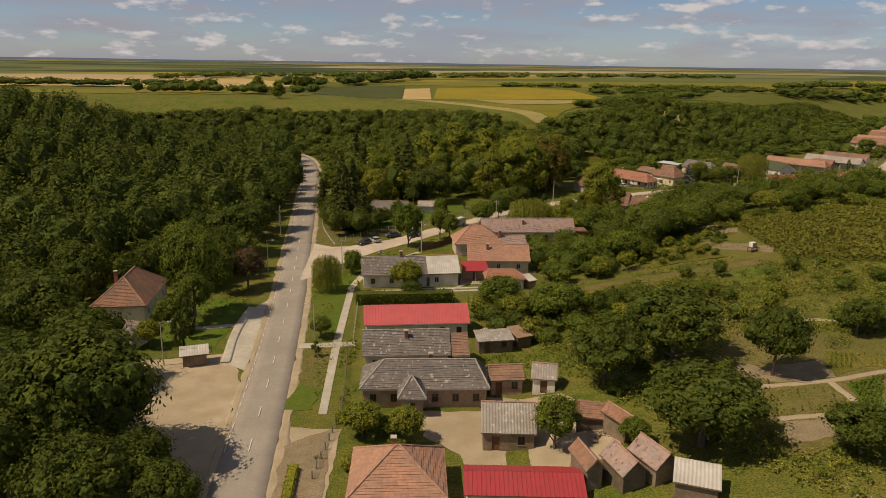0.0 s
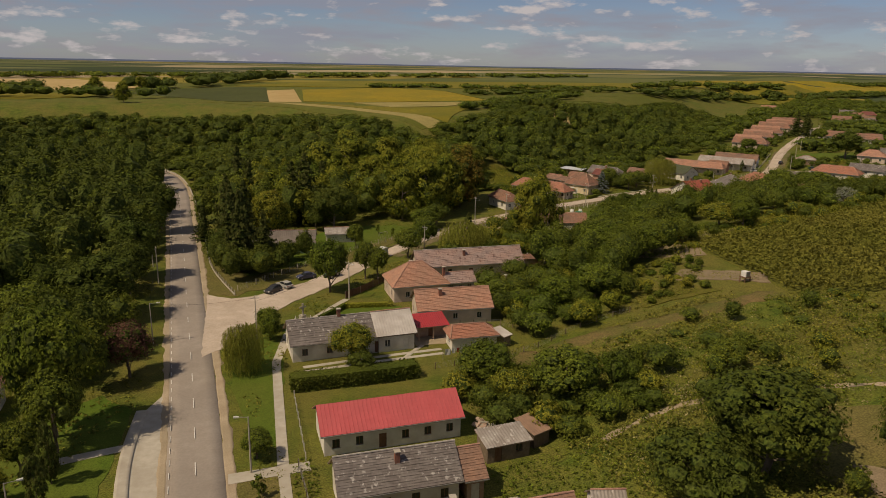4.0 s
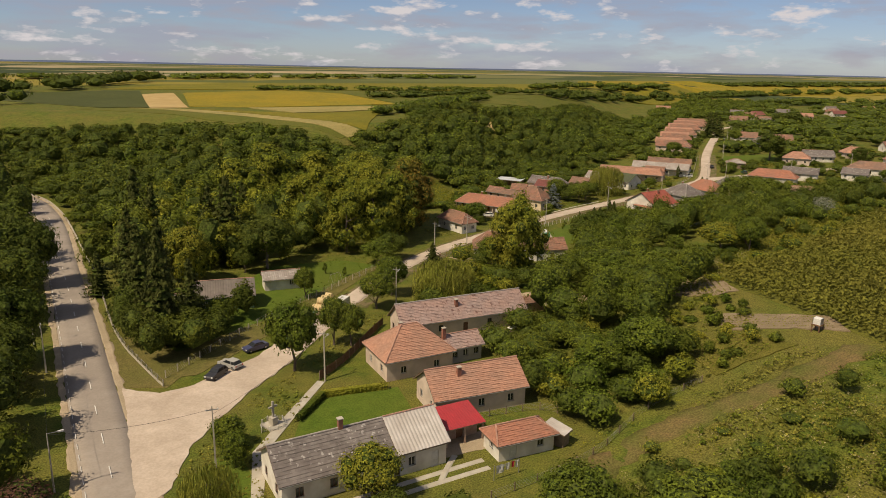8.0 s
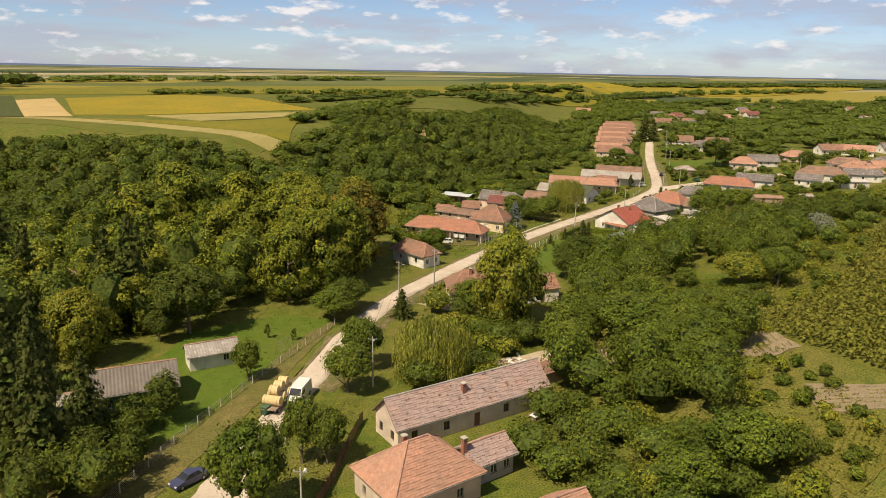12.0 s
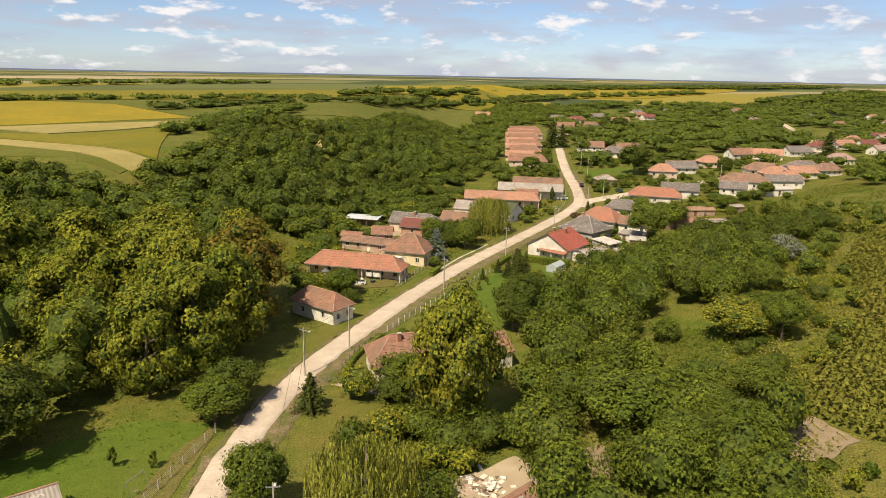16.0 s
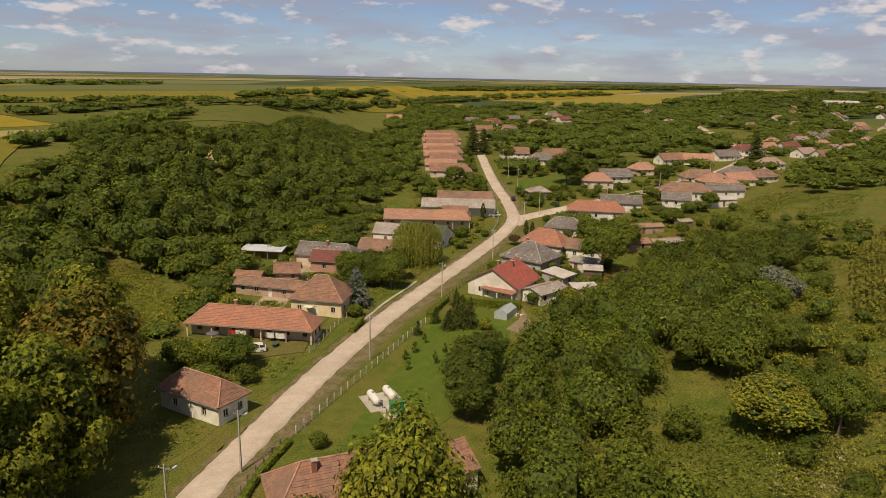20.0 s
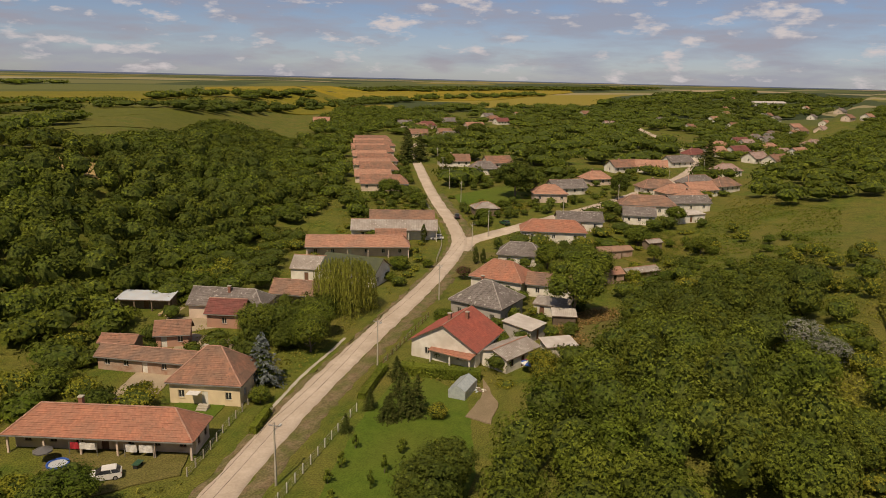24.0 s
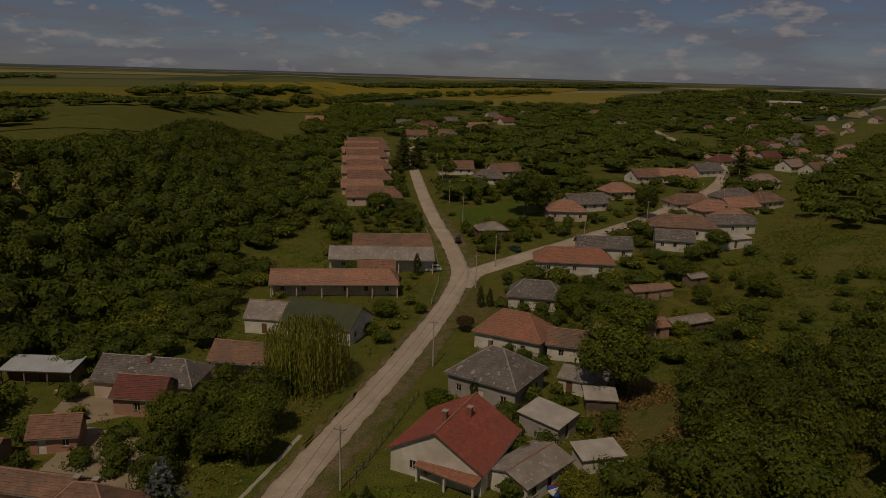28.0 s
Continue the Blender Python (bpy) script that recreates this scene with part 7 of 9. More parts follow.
def crop_rows(poly, heading, gap, material, label, seed, high=0.45, leaf=0.13):
    """Low vegetables planted in straight rows."""
    gen = np.random.default_rng(seed)
    cx, cy = sum(p[0] for p in poly) / len(poly), sum(p[1] for p in poly) / len(poly)
    c, s = math.cos(radians(heading)), math.sin(radians(heading))
    U, V = np.meshgrid(np.arange(-25, 25, 0.16), np.arange(-25, 25, gap))
    u, v = U.ravel() + gen.normal(size=U.size) * 0.08, V.ravel() + gen.normal(size=U.size) * 0.09
    x, y = cx + u * c - v * s, cy + u * s + v * c
    keep = inside(x, y, poly)
    keep &= np.array([noise.noise((a * 0.3, b * 0.3, seed)) > -0.25 for a, b in zip(x, y)], bool)
    x, y = np.repeat(x[keep], 2), np.repeat(y[keep], 2)
    nor = gen.normal(size=(len(x), 3))
    nor[:, 2] = np.abs(nor[:, 2]) + 0.6
    nor /= np.linalg.norm(nor, axis=1, keepdims=True)
    p = np.stack([x, y, heights(x, y) + 0.08 + gen.uniform(0.1, 1, len(x)) * high], 1)
    return tagged(new("vegetables", tri_mesh("vegetables", leaf_tris(p, nor, leaf, gen), material)), label, "vegetables", kind="stuff")


crop_rows([(49, 153), (63, 153), (60, 163), (50, 160)], 20, 0.8, LEAF, "rows of green vegetables in the garden", 301)
crop_rows([(61, 164), (69, 158), (73, 153), (76, 158), (66, 169)], -40, 1.1, LEAF_LIGHT, "thin rows of vegetables on dug soil", 302, high=0.3)
crop_rows([(71.5, 192), (81, 191), (77, 179), (71.5, 180), (66, 187)], 60, 1.2, LEAF_WEED, "sparse dry vegetable rows by the maize", 303, high=0.3)
crop_rows([(55.6, 94.8), (58.9, 94.4), (58.1, 89.2), (53.1, 87.1)], 62, 0.6, LEAF, "rows of low green vegetables on the slope", 304)
crop_rows([(58.9, 93.8), (62.6, 91.7), (60.3, 88.1), (58.5, 89.2)], 62, 0.7, LEAF_LIGHT, "rows of bright vegetables on the slope", 305)
crop_rows([(57.6, 99.3), (62.4, 100.2), (59.1, 94.7), (56, 95.6)], 10, 0.8, LEAF, "tall bean rows at the top of the garden", 306, high=1.6, leaf=0.16)
crop_rows([(53.5, 84.6), (58.9, 86), (53.5, 77.6), (52.3, 78.1)], 50, 0.5, LEAF_DARK, "lush dark green vegetable rows", 309, high=0.5, leaf=0.16)
crop_rows([(43, 85), (51, 84.8), (51, 78.6), (43, 79)], 70, 1.0, LEAF_WEED, "sparse dry vegetable rows", 310, high=0.3)
for line in ([(41.3, 86.9), (51.6, 85.9), (60.5, 87.2)], [(51.9, 85.6), (51.7, 77.5)], [(41.5, 77.9), (53.2, 77.3), (56, 77.6)]):
    ribbon("garden_path", line, -0.45, 0.45, DUST, 0.16, "trodden dusty path between garden plots", "path", step=1.5, ragged=0.25)
crop_rows([(222, 290), (244, 288), (256, 280), (236, 276), (220, 280)], -25, 0.9, LEAF, "kitchen garden rows behind the houses", 307)
crop_rows([(236, 352), (250, 344), (258, 336), (246, 336), (232, 344)], -40, 0.9, LEAF_LIGHT, "maize-green garden strip by the lane", 308, high=1.2, leaf=0.2)

VERGE = [(64, 174), (84, 189), (104, 191), (126, 198), (150, 211), (180, 220), (150, 226), (130, 217), (100, 208), (76, 195)]
tufts("dry_grass", STRAW_GROUND, 0.8, 0.8, 0.4, LEAF_STRAW, "tall straw-coloured dry grass behind the sheds", 95, per=14, leaf=0.2, clear=0.3, category="dry grass")
OPEN_SLOPE = [(200, 240), (240, 236), (300, 246), (306, 282), (262, 284), (226, 280), (196, 262), (186, 256)]
tufts("weeds", OPEN_SLOPE, 1.5, 0.5, 0.4, LEAF, "green grass and weeds on the open slope", 96, per=12, leaf=0.2)
wood("scrub", OPEN_SLOPE, 9, 1.2, 4.0, 0.5, 9, 44, 0.24, 0.22, (LEAF, LEAF_LIGHT, LEAF_WOOD), "scattered bushes on the open slope", 97, core=0.5, category="shrubs", shape="bush", thin=-0.1, clear=1)
drape("garden_plot", BARE, SOIL, 0.07, "bare trodden earth among the trees", "bare ground", step=3, ragged=0.6)
drape("yard", RUBBLE_YARD, DUST, 0.05, "dusty yard strewn with rubble", "yard", step=3, ragged=0.6)
tufts("weeds", [(66, 187), (76, 185), (86, 191), (100, 199), (112, 206), (126, 214), (118, 214), (104, 210), (90, 204), (76, 196)], 1.0, 0.7, 0.4, LEAF_PALE, "pale seeding weeds beside the maize", 98, per=10, leaf=0.16)
tufts("weeds", SLOPE, 2.4, 0.5, 0.5, LEAF_PALE, "pale seeding grass on the meadow slope", 99, per=12, leaf=0.14, hole=PLOTS)
tufts("weeds", [(28, 112), (34, 112), (46, 116), (48, 120), (38, 120), (30, 118)], 0.9, 0.6, 0.35, LEAF_PALE, "bank of pale seeding weeds", 100, per=10, leaf=0.15)
tufts("weeds", MEAD, 1.1, 0.9, 0.5, LEAF_LIGHT, "tall bright weeds below the wood", 94, per=14, leaf=0.2)
tufts("weeds", GLADE, 0.9, 0.9, 0.4, LEAF, "nettles and tall grass in the glade", 93, per=14, leaf=0.18)
tufts("weeds", VERGE, 0.9, 0.7, 0.4, LEAF_WEED, "pale flowering weeds between thicket and maize", 88, per=11, leaf=0.17)
tufts("weeds", VERGE, 2.2, 1.4, 0.6, LEAF_LIGHT, "tall nettles along the thicket", 89, per=24)
wood("scrub", VERGE, 6.5, 1.5, 4.5, 0.7, 14, 56, 0.2, 0.17, (LEAF, LEAF_LIGHT, LEAF_WOOD), "rough bushes between thicket and maize", 90, core=0.5, category="shrubs", shape="bush")
tufts("weeds", [(40, 60), (18, 112), (6, 132), (14, 142), (22, 152), (44, 150), (56, 170), (40, 150), (110, 112), (110, 60)], 3.2, 0.5, 0.7, LEAF_LIGHT, "brighter patches of grass on the slope", 92, per=24, leaf=0.15, hole=PLOTS)
plant_rows("bush", [(75.8, 195.6, 5, 6), (73.8, 201.4, 5, 6), (107.1, 206.8, 6, 7), (92, 214.8, 5, 6), (134.8, 274.6, 3, 4), (130, 278.8, 2.5, 3), (144, 289.2, 4, 5), (-10.3, 86, 2.5, 3.5), (-6.4, 84.6, 3, 4), (-5.3, 80.4, 2, 3)])
plant_rows("sapling", [(101.6, 262.2, 2.4, 1.6), (103.8, 258.3, 2.6, 1.8), (98.5, 267.7, 2.2, 1.2), (94.1, 265.7, 2.4, 1.5), (96.6, 260.7, 2.8, 1.2), (90.4, 264.2, 2.2, 1.4), (93.1, 259.7, 2.6, 1.1), (99.2, 257.4, 2.2, 1.3), (88, 261, 2, 1.2), (-20.6, 110, 3, 2), (8, 236, 3, 1.6), (12, 233, 2.5, 1.5), (2, 224, 2.5, 1.4)])
plant_rows("lime_bush", [(112.5, 265, 2.5, 3.5), (137.5, 263, 4, 5.5), (133, 259.5, 4, 5), (-10.6, 76.4, 2, 3), (-13.5, 88, 1.6, 2)])
plant_rows("spruce", [(107.3, 269.7, 4.5, 2.6), (108, 274.3, 3.6, 2.2), (111.2, 267.9, 6.5, 3.4), (100.8, 272, 3, 1.8)])

GARDENS = [([(140, 305), (185, 325), (212, 345), (240, 376), (225, 392), (180, 365), (140, 335)], "garden bushes and young trees behind the lane houses"),
           ([(122, 262), (150, 282), (205, 320), (240, 316), (300, 312), (300, 288), (240, 280), (200, 277), (150, 265)], "garden bushes and fruit trees round the yards"),
           ([(216, 338), (250, 328), (300, 324), (350, 336), (330, 380), (290, 400), (250, 370), (222, 350)], "bushes and fruit trees in the fork of the lanes"),
           ([(216, 350), (250, 386), (316, 452), (300, 470), (240, 410)], "bushes in front of the terrace"),
           ([(84, 300), (100, 298), (128, 312), (140, 330), (120, 340), (96, 322)], "bushes and young trees in the farmyards")]
for k, (poly, lab) in enumerate(GARDENS):
    wood("shrubbery", poly, 4.6, 1.2, 4.4, 0.95, 11, 30, 0.21, 0.22, (LEAF, LEAF_DARK, LEAF_WOOD), lab, 110 + k, core=0.5, clear=0.4, category="shrubs", shape="bush", thin=-0.08, hole=(ORCHARD_LAWN,))
    wood("shrubbery", poly, 7.5, 0.8, 2.4, 0.5, 8, 40, 0.24, 0.16, LEAF_LIGHT, "bright " + lab, 120 + k, core=0.4, clear=0.4, category="shrubs", shape="bush", thin=0.0)
plant_rows("dark", [(-40.3, 71.1, 11, 12), (-33, 69, 9, 9), (-47.9, 74.3, 13, 13), (-36, 64, 11, 11), (-28, 64, 8, 8)])
plant_rows("round", [(-45.6, 124.1, 11, 8), (-48.5, 120, 7, 6)])


def litter(label, category, cx, cy, r, count, materials, seed, size=(0.3, 0.9)):
    """A loose heap of boards, sheets and boxes, each a small bent slab."""
    gen = random.Random(seed)
    root = new("rubbish_heap")
    root.location = (cx, cy, gz(cx, cy))
    tagged(root, label, category)
    for k in range(count):
        a, d = gen.uniform(0, 6.283), r * math.sqrt(gen.random())
        L, W, T = gen.uniform(*size), gen.uniform(*size) * 0.6, gen.uniform(0.05, 0.22)
        bm = bmesh.new()
        bmesh.ops.create_cube(bm, size=1)
        for v in bm.verts:
            v.co.x *= L * (1 + 0.15 * gen.random())
            v.co.y *= W * (1 + 0.15 * gen.random())
            v.co.z *= T
        me = bpy.data.meshes.new("scrap")
        bm.to_mesh(me)
        bm.free()
        me.materials.append(materials[k % len(materials)])
        ob = part("scrap", me, root)
        ob.matrix_local = pose(d * math.cos(a), d * math.sin(a), T * 0.5 + 0.25 * (1 - d / r) * gen.random(), gen.uniform(-14, 14), gen.uniform(-14, 14), gen.uniform(0, 180))


litter("heap of pale rubble and boards behind the farmhouse", "rubbish heap", 36, 197.5, 3.2, 26, (PLASTER_W, WOOD, SHEET_PALE, BRICKY), 401)
litter("scattered planks and rubble in the earth yard", "rubbish heap", 12, 93.5, 1.8, 14, (WOOD, WOOD_BROWN, PLASTER_W), 402)
litter("stack of old boards beside the sheds", "rubbish heap", 21, 80, 1.6, 12, (WOOD, SHEET_GREY), 403)
litter("pile of bricks and boards in the stable yard", "rubbish heap", 90, 306, 1.6, 12, (BRICKY, WOOD, PLASTER_G), 404)
litter("old boards and boxes behind the grey house", "rubbish heap", 163, 279, 1.8, 14, (WOOD, SHEET_PALE, SHEET_BROWN), 405)
litter("scrap wood under the trees by the pink house", "rubbish heap", 117, 333, 1.6, 12, (WOOD, WOOD_BROWN, SHEET_GREY), 406)
litter("garden scrap by the greenhouse", "rubbish heap", 124, 266, 1.2, 10, (WOOD, PLASTER_W, SHEET_BLUE), 407)


# ---------------------------------------------------------------- poles, wires, fences
def taper(name, material, x, y, z0, z1, r0, r1, sides=8):
    vs, fs = [], []
    for z, r in ((z0, r0), (z1, r1)):
        for k in range(sides):
            an = 2 * math.pi * (k + 0.5) / sides
            vs.append((x + r * math.cos(an), y + r * math.sin(an), z))
    for k in range(sides):
        fs.append((k, (k + 1) % sides, sides + (k + 1) % sides, sides + k))
    fs += [tuple(range(sides - 1, -1, -1)), tuple(range(sides, 2 * sides))]
    return mesh_of(name, vs, fs, material)


LAMP = surf("lamp_head", (0.62, 0.62, 0.60), (0.52, 0.52, 0.50), 3.0, rough=0.4, bump=0)
CAST = surf("concrete_pole", (0.46, 0.42, 0.35), (0.38, 0.345, 0.29), 2.0, bump=0.15)


def utility_pole(x, y, turn, h=8.4, lamp=True, arms=True, label="pale concrete utility pole with a crossarm and street lamp"):
    root = new("utility_pole")
    root.matrix_world = pose(x, y, gz(x, y), 0, 0, turn)
    tagged(root, label, "utility pole", "poles along the lane")
    part("mast", taper("mast", CAST, 0, 0, -0.3, h, 0.17, 0.09, 4), root)
    if arms:
        arm = part("crossarm", box_mesh("crossarm", METAL, (-0.75, 0.75, -0.05, 0.05, h - 0.55, h - 0.45)), root)
        for k in (-0.65, 0.0, 0.65):
            part("insulator", taper("insulator", LAMP, k, 0, h - 0.45, h - 0.27, 0.05, 0.03, 6), arm)
    if lamp:
        bracket = part("bracket", box_mesh("bracket", METAL, (-0.03, 0.03, -1.3, -0.1, h - 1.25, h - 1.19), (-0.03, 0.03, -0.12, 0.0, h - 1.5, h - 1.19)), root)
        part("lamp_head", box_mesh("lamp_head", LAMP, (-0.12, 0.12, -1.85, -1.3, h - 1.3, h - 1.16)), bracket)


def street_lamp(x, y, turn, h=7.5):
    root = new("street_lamp")
    root.matrix_world = pose(x, y, gz(x, y), 0, 0, turn)
    tagged(root, "slim grey street lamp on a tall post", "street lamp", "lamps along the road")
    part("post", taper("post", CAST, 0, 0, -0.3, h, 0.14, 0.07, 6), root)
    arm = part("arm", box_mesh("arm", METAL, (0, 1.2, -0.03, 0.03, h - 0.1, h - 0.04)), root)
    part("lamp_head", box_mesh("lamp_head", LAMP, (1.1, 1.7, -0.13, 0.13, h - 0.14, h + 0.02)), arm)


LANE_POLES = [(-4.9, 178.4), (16.7, 208.7), (39.8, 246.6), (51.6, 252.2), (86.2, 268.7), (120.6, 284.9), (156.2, 300.2), (198.2, 322.1), (240, 358), (258, 377.5), (280, 398.5), (304, 421)]
for (x, y), (x1, y1) in zip(LANE_POLES, LANE_POLES[1:] + [(330, 446)]):
    utility_pole(x, y, math.degrees(math.atan2(y1 - y, x1 - x)) + 90)
for x, y, tn in [(213.9, 327.5, 10), (243, 318, 0), (276, 314, 0), (318, 312, 10), (362, 313, 10), (-22.8, 158.4, 0), (-45.5, 196.0, 90)]:
    utility_pole(x, y, tn, lamp=False, label="pale utility pole beside the side lane")
for x, y, tn in [(-40.4, 159.6, 10), (-49.0, 209.8, 10), (-21.7, 115.3, 170), (-44.4, 105.6, 20)]:
    street_lamp(x, y, tn)


def wire(a, b, sag, r=0.018):
    """A sagging cable between two points."""
    a, b = Vector(a), Vector(b)
    pts = [a.lerp(b, k / 14) - Vector((0, 0, sag * 4 * (k / 14) * (1 - k / 14))) for k in range(15)]
    side = (b - a).cross(Vector((0, 0, 1))).normalized() * r
    vs, fs = [], []
    for p in pts:
        vs += [p - side, p + Vector((0, 0, r * 1.4)), p + side]
    for k in range(14):
        m = 3 * k
        fs += [(m, m + 1, m + 4, m + 3), (m + 1, m + 2, m + 5, m + 4), (m + 2, m, m + 3, m + 5)]
    return vs, fs


for (x, y), (x1, y1) in zip(LANE_POLES, LANE_POLES[1:]):
    root = new("cable_span")
    tagged(root, "thin dark power cables between lane poles", "cable")
    d = Vector((x1 - x, y1 - y, 0)).normalized()
    n = Vector((d.y, -d.x, 0))
    for k in (-0.65, 0.65):
        vs, fs = wire(Vector((x, y, gz(x, y) + 8.15)) + n * k, Vector((x1, y1, gz(x1, y1) + 8.15)) + n * k, 0.7)
        part("cable", mesh_of("cable", vs, fs, DARK), root)
for a, b in [((-40.4, 159.6), (-22.8, 158.4)), ((-22.8, 158.4), (-4.9, 178.4)), ((-40.4, 159.6), (-45.5, 196.0))]:
    root = new("cable_span")
    tagged(root, "thin dark cable across the main road", "cable")
    vs, fs = wire((*a, 7.3), (*b, 8.0), 0.6)
    part("cable", mesh_of("cable", vs, fs, DARK), root)


def fence(line, label, high=1.2, gap=2.4, kind="mesh", material=None, post_mat=None):
    """A fence with single posts; kind: mesh (wires), boards or wall (low plinth with wires)."""
    p, t = along(line, gap)
    z = heights(p[:, 0], p[:, 1])
    root = new("fence")
    tagged(root, label, "fence")
    post = box_mesh("post", post_mat or CAST, (-0.06, 0.06, -0.06, 0.06, -0.3, high + 0.08))
    for (x, y), (tx, ty), zz in zip(p, t, z):
        ob = part("post", post, root)
        ob.matrix_local = pose(x, y, zz, 0, 0, math.degrees(math.atan2(ty, tx)))
    vs, fs = [], []

    def strip(z0, z1, thick):
        for i in range(len(p) - 1):
            a, b = p[i], p[i + 1]
            nx, ny = t[i][1] * thick, -t[i][0] * thick
            m = len(vs)
            for s in (-1, 1):
                vs.extend([(a[0] + nx * s, a[1] + ny * s, z[i] + z0), (b[0] + nx * s, b[1] + ny * s, z[i + 1] + z0), (b[0] + nx * s, b[1] + ny * s, z[i + 1] + z1), (a[0] + nx * s, a[1] + ny * s, z[i] + z1)])
            fs.extend([(m, m + 1, m + 2, m + 3), (m + 5, m + 4, m + 7, m + 6), (m + 3, m + 2, m + 6, m + 7)])

    if kind == "wall":
        strip(-0.3, 0.35, 0.09)
        tagged(part("plinth", mesh_of("plinth", vs, fs, CONCRETE), root), kind="stuff")
        vs, fs = [], []
    if kind in ("mesh", "wall"):
        for k in range(6):
            zz = 0.15 + (high - 0.15) * k / 5
            strip(zz, zz + 0.018, 0.006)
        tagged(part("netting", mesh_of("netting", vs, fs, METAL), root), kind="stuff")
    else:
        for zz in (0.25, high - 0.25):
            strip(zz, zz + 0.09, 0.03)
        tagged(part("railing", mesh_of("railing", vs, fs, material or WOOD), root), kind="stuff")
        q, u = along(line, 0.16)
        zq = heights(q[:, 0], q[:, 1])
        gen = np.random.default_rng(len(q))
        vs, fs = [], []
        for (x, y), (tx, ty), zz in zip(q, u, zq):
            hh = high + gen.uniform(-0.08, 0.08)
            m = len(vs)
            for s in (-1, 1):
                ox, oy = ty * 0.045 * s, -tx * 0.045 * s
                vs.extend([(x - tx * 0.065 + ox, y - ty * 0.065 + oy, zz + 0.05), (x + tx * 0.065 + ox, y + ty * 0.065 + oy, zz + 0.05), (x + tx * 0.065 + ox, y + ty * 0.065 + oy, zz + hh), (x - tx * 0.065 + ox, y - ty * 0.065 + oy, zz + hh)])
            fs.extend([(m, m + 1, m + 2, m + 3), (m + 5, m + 4, m + 7, m + 6)])
        tagged(part("boarding", mesh_of("boarding", vs, fs, material or WOOD), root), kind="stuff")


fence([(-28.4, 184.6), (-30.6, 190.8), (-36, 208), (-39.9, 236.7), (-43, 258)], "wire fence on a low concrete plinth", kind="wall")
fence([(-28, 187.6), (-10.6, 208), (-0.6, 217.4), (23, 238.6)], "wire garden fence with concrete posts", 1.3, 2.8)
fence([(-5.6, 179.0), (0.2, 184.8), (6.4, 193.6), (11, 199.4)], "brown wooden board fence", 1.5, 2.4, "boards", WOOD_BROWN, WOOD)
fence([(62, 255.6), (68.9, 258.8), (102.7, 274.0), (108, 276)], "white-posted wire fence along the lane", 1.3, 2.2, post_mat=FRAME_W)
fence([(40.2, 243.2), (46, 239.2)], "low wire fence with brown posts by the drive", 1.0, 1.6, "mesh", post_mat=WOOD_BROWN)
fence([(44.4, 243.8), (51, 250), (60, 255)], "low wire fence with brown posts along the verge", 1.0, 2.2, "mesh", post_mat=WOOD_BROWN)
fence([(80.4, 278.4), (85.4, 281.4), (90.6, 285.2), (96.4, 288.4), (103.4, 293.4)], "grey wire fence before the gardens", 1.2, 2.2)
fence([(121.5, 284.4), (130, 288), (146, 294.6)], "brown garden fence with concrete posts beside the lane", 1.1, 2.2, "mesh", post_mat=WOOD_BROWN)
fence([(-14.8, 74), (-13.6, 90), (-14.6, 104), (-16.2, 116.5)], "dark garden fence along the footpath", 1.1, 2.2, "mesh", post_mat=WOOD)
fence([(-15.2, 117), (-16.0, 128), (-16.6, 136)], "pale fence in front of the red-roofed house", 1.1, 2.2, "mesh", post_mat=FRAME_W)
fence([(6.6, 159.4), (14, 159.2), (22.6, 158.8), (24.6, 156)], "wire fence with thin posts behind the tiled house", 1.2, 2.6, post_mat=WOOD)
fence([(6, 141), (20, 143.6), (34, 151), (48, 151.6)], "thin post-and-wire field fence", 1.1, 3.4, post_mat=WOOD)
fence([(97, 303), (103, 301.6), (106, 306)], "low wire fence round the poultry yard", 1.2, 1.8, post_mat=WOOD)
fence([(182, 322), (200, 334), (212, 346), (236, 372)], "wire fence along the lane", 1.2, 3.0)
fence([(-58, 102), (-47, 107.4), (-38, 111.6)], "low grassy wire fence by the hut", 1.0, 2.4, post_mat=WOOD)

# guard rail on the bend
p, t = along([(-44.0, 262), (-50.0, 296), (-56.5, 330), (-66, 362), (-84, 386)], 3.0)
rail = tagged(new("guard_rail"), "pale concrete kerb rail on the outside of the bend", "guard rail")
vs, fs = [], []
zr = heights(p[:, 0], p[:, 1])
for i in range(len(p)):
    n = (t[i][1], -t[i][0])
    vs += [(p[i][0] - n[0] * 0.1, p[i][1] - n[1] * 0.1, zr[i]), (p[i][0] - n[0] * 0.1, p[i][1] - n[1] * 0.1, zr[i] + 0.75), (p[i][0] + n[0] * 0.1, p[i][1] + n[1] * 0.1, zr[i] + 0.75), (p[i][0] + n[0] * 0.1, p[i][1] + n[1] * 0.1, zr[i])]
for i in range(len(p) - 1):
    fs += [(4 * i + k, 4 * i + k + 1, 4 * i + k + 5, 4 * i + k + 4) for k in range(3)]
part("rail", mesh_of("rail", vs, fs, CONCRETE), rail)
kerb = ribbon("kerb_island", [(-34.6, 107), (-37.0, 121), (-37.2, 134)], -1.0, 0.5, CONCRETE, 0.2, "raised pale kerb of the bus bay", "kerb", step=1.5)


# ---------------------------------------------------------------- vehicles
def paint(name, c):
    return surf(name, c, tuple(v * 0.9 for v in c), 2.0, rough=0.3, bump=0)


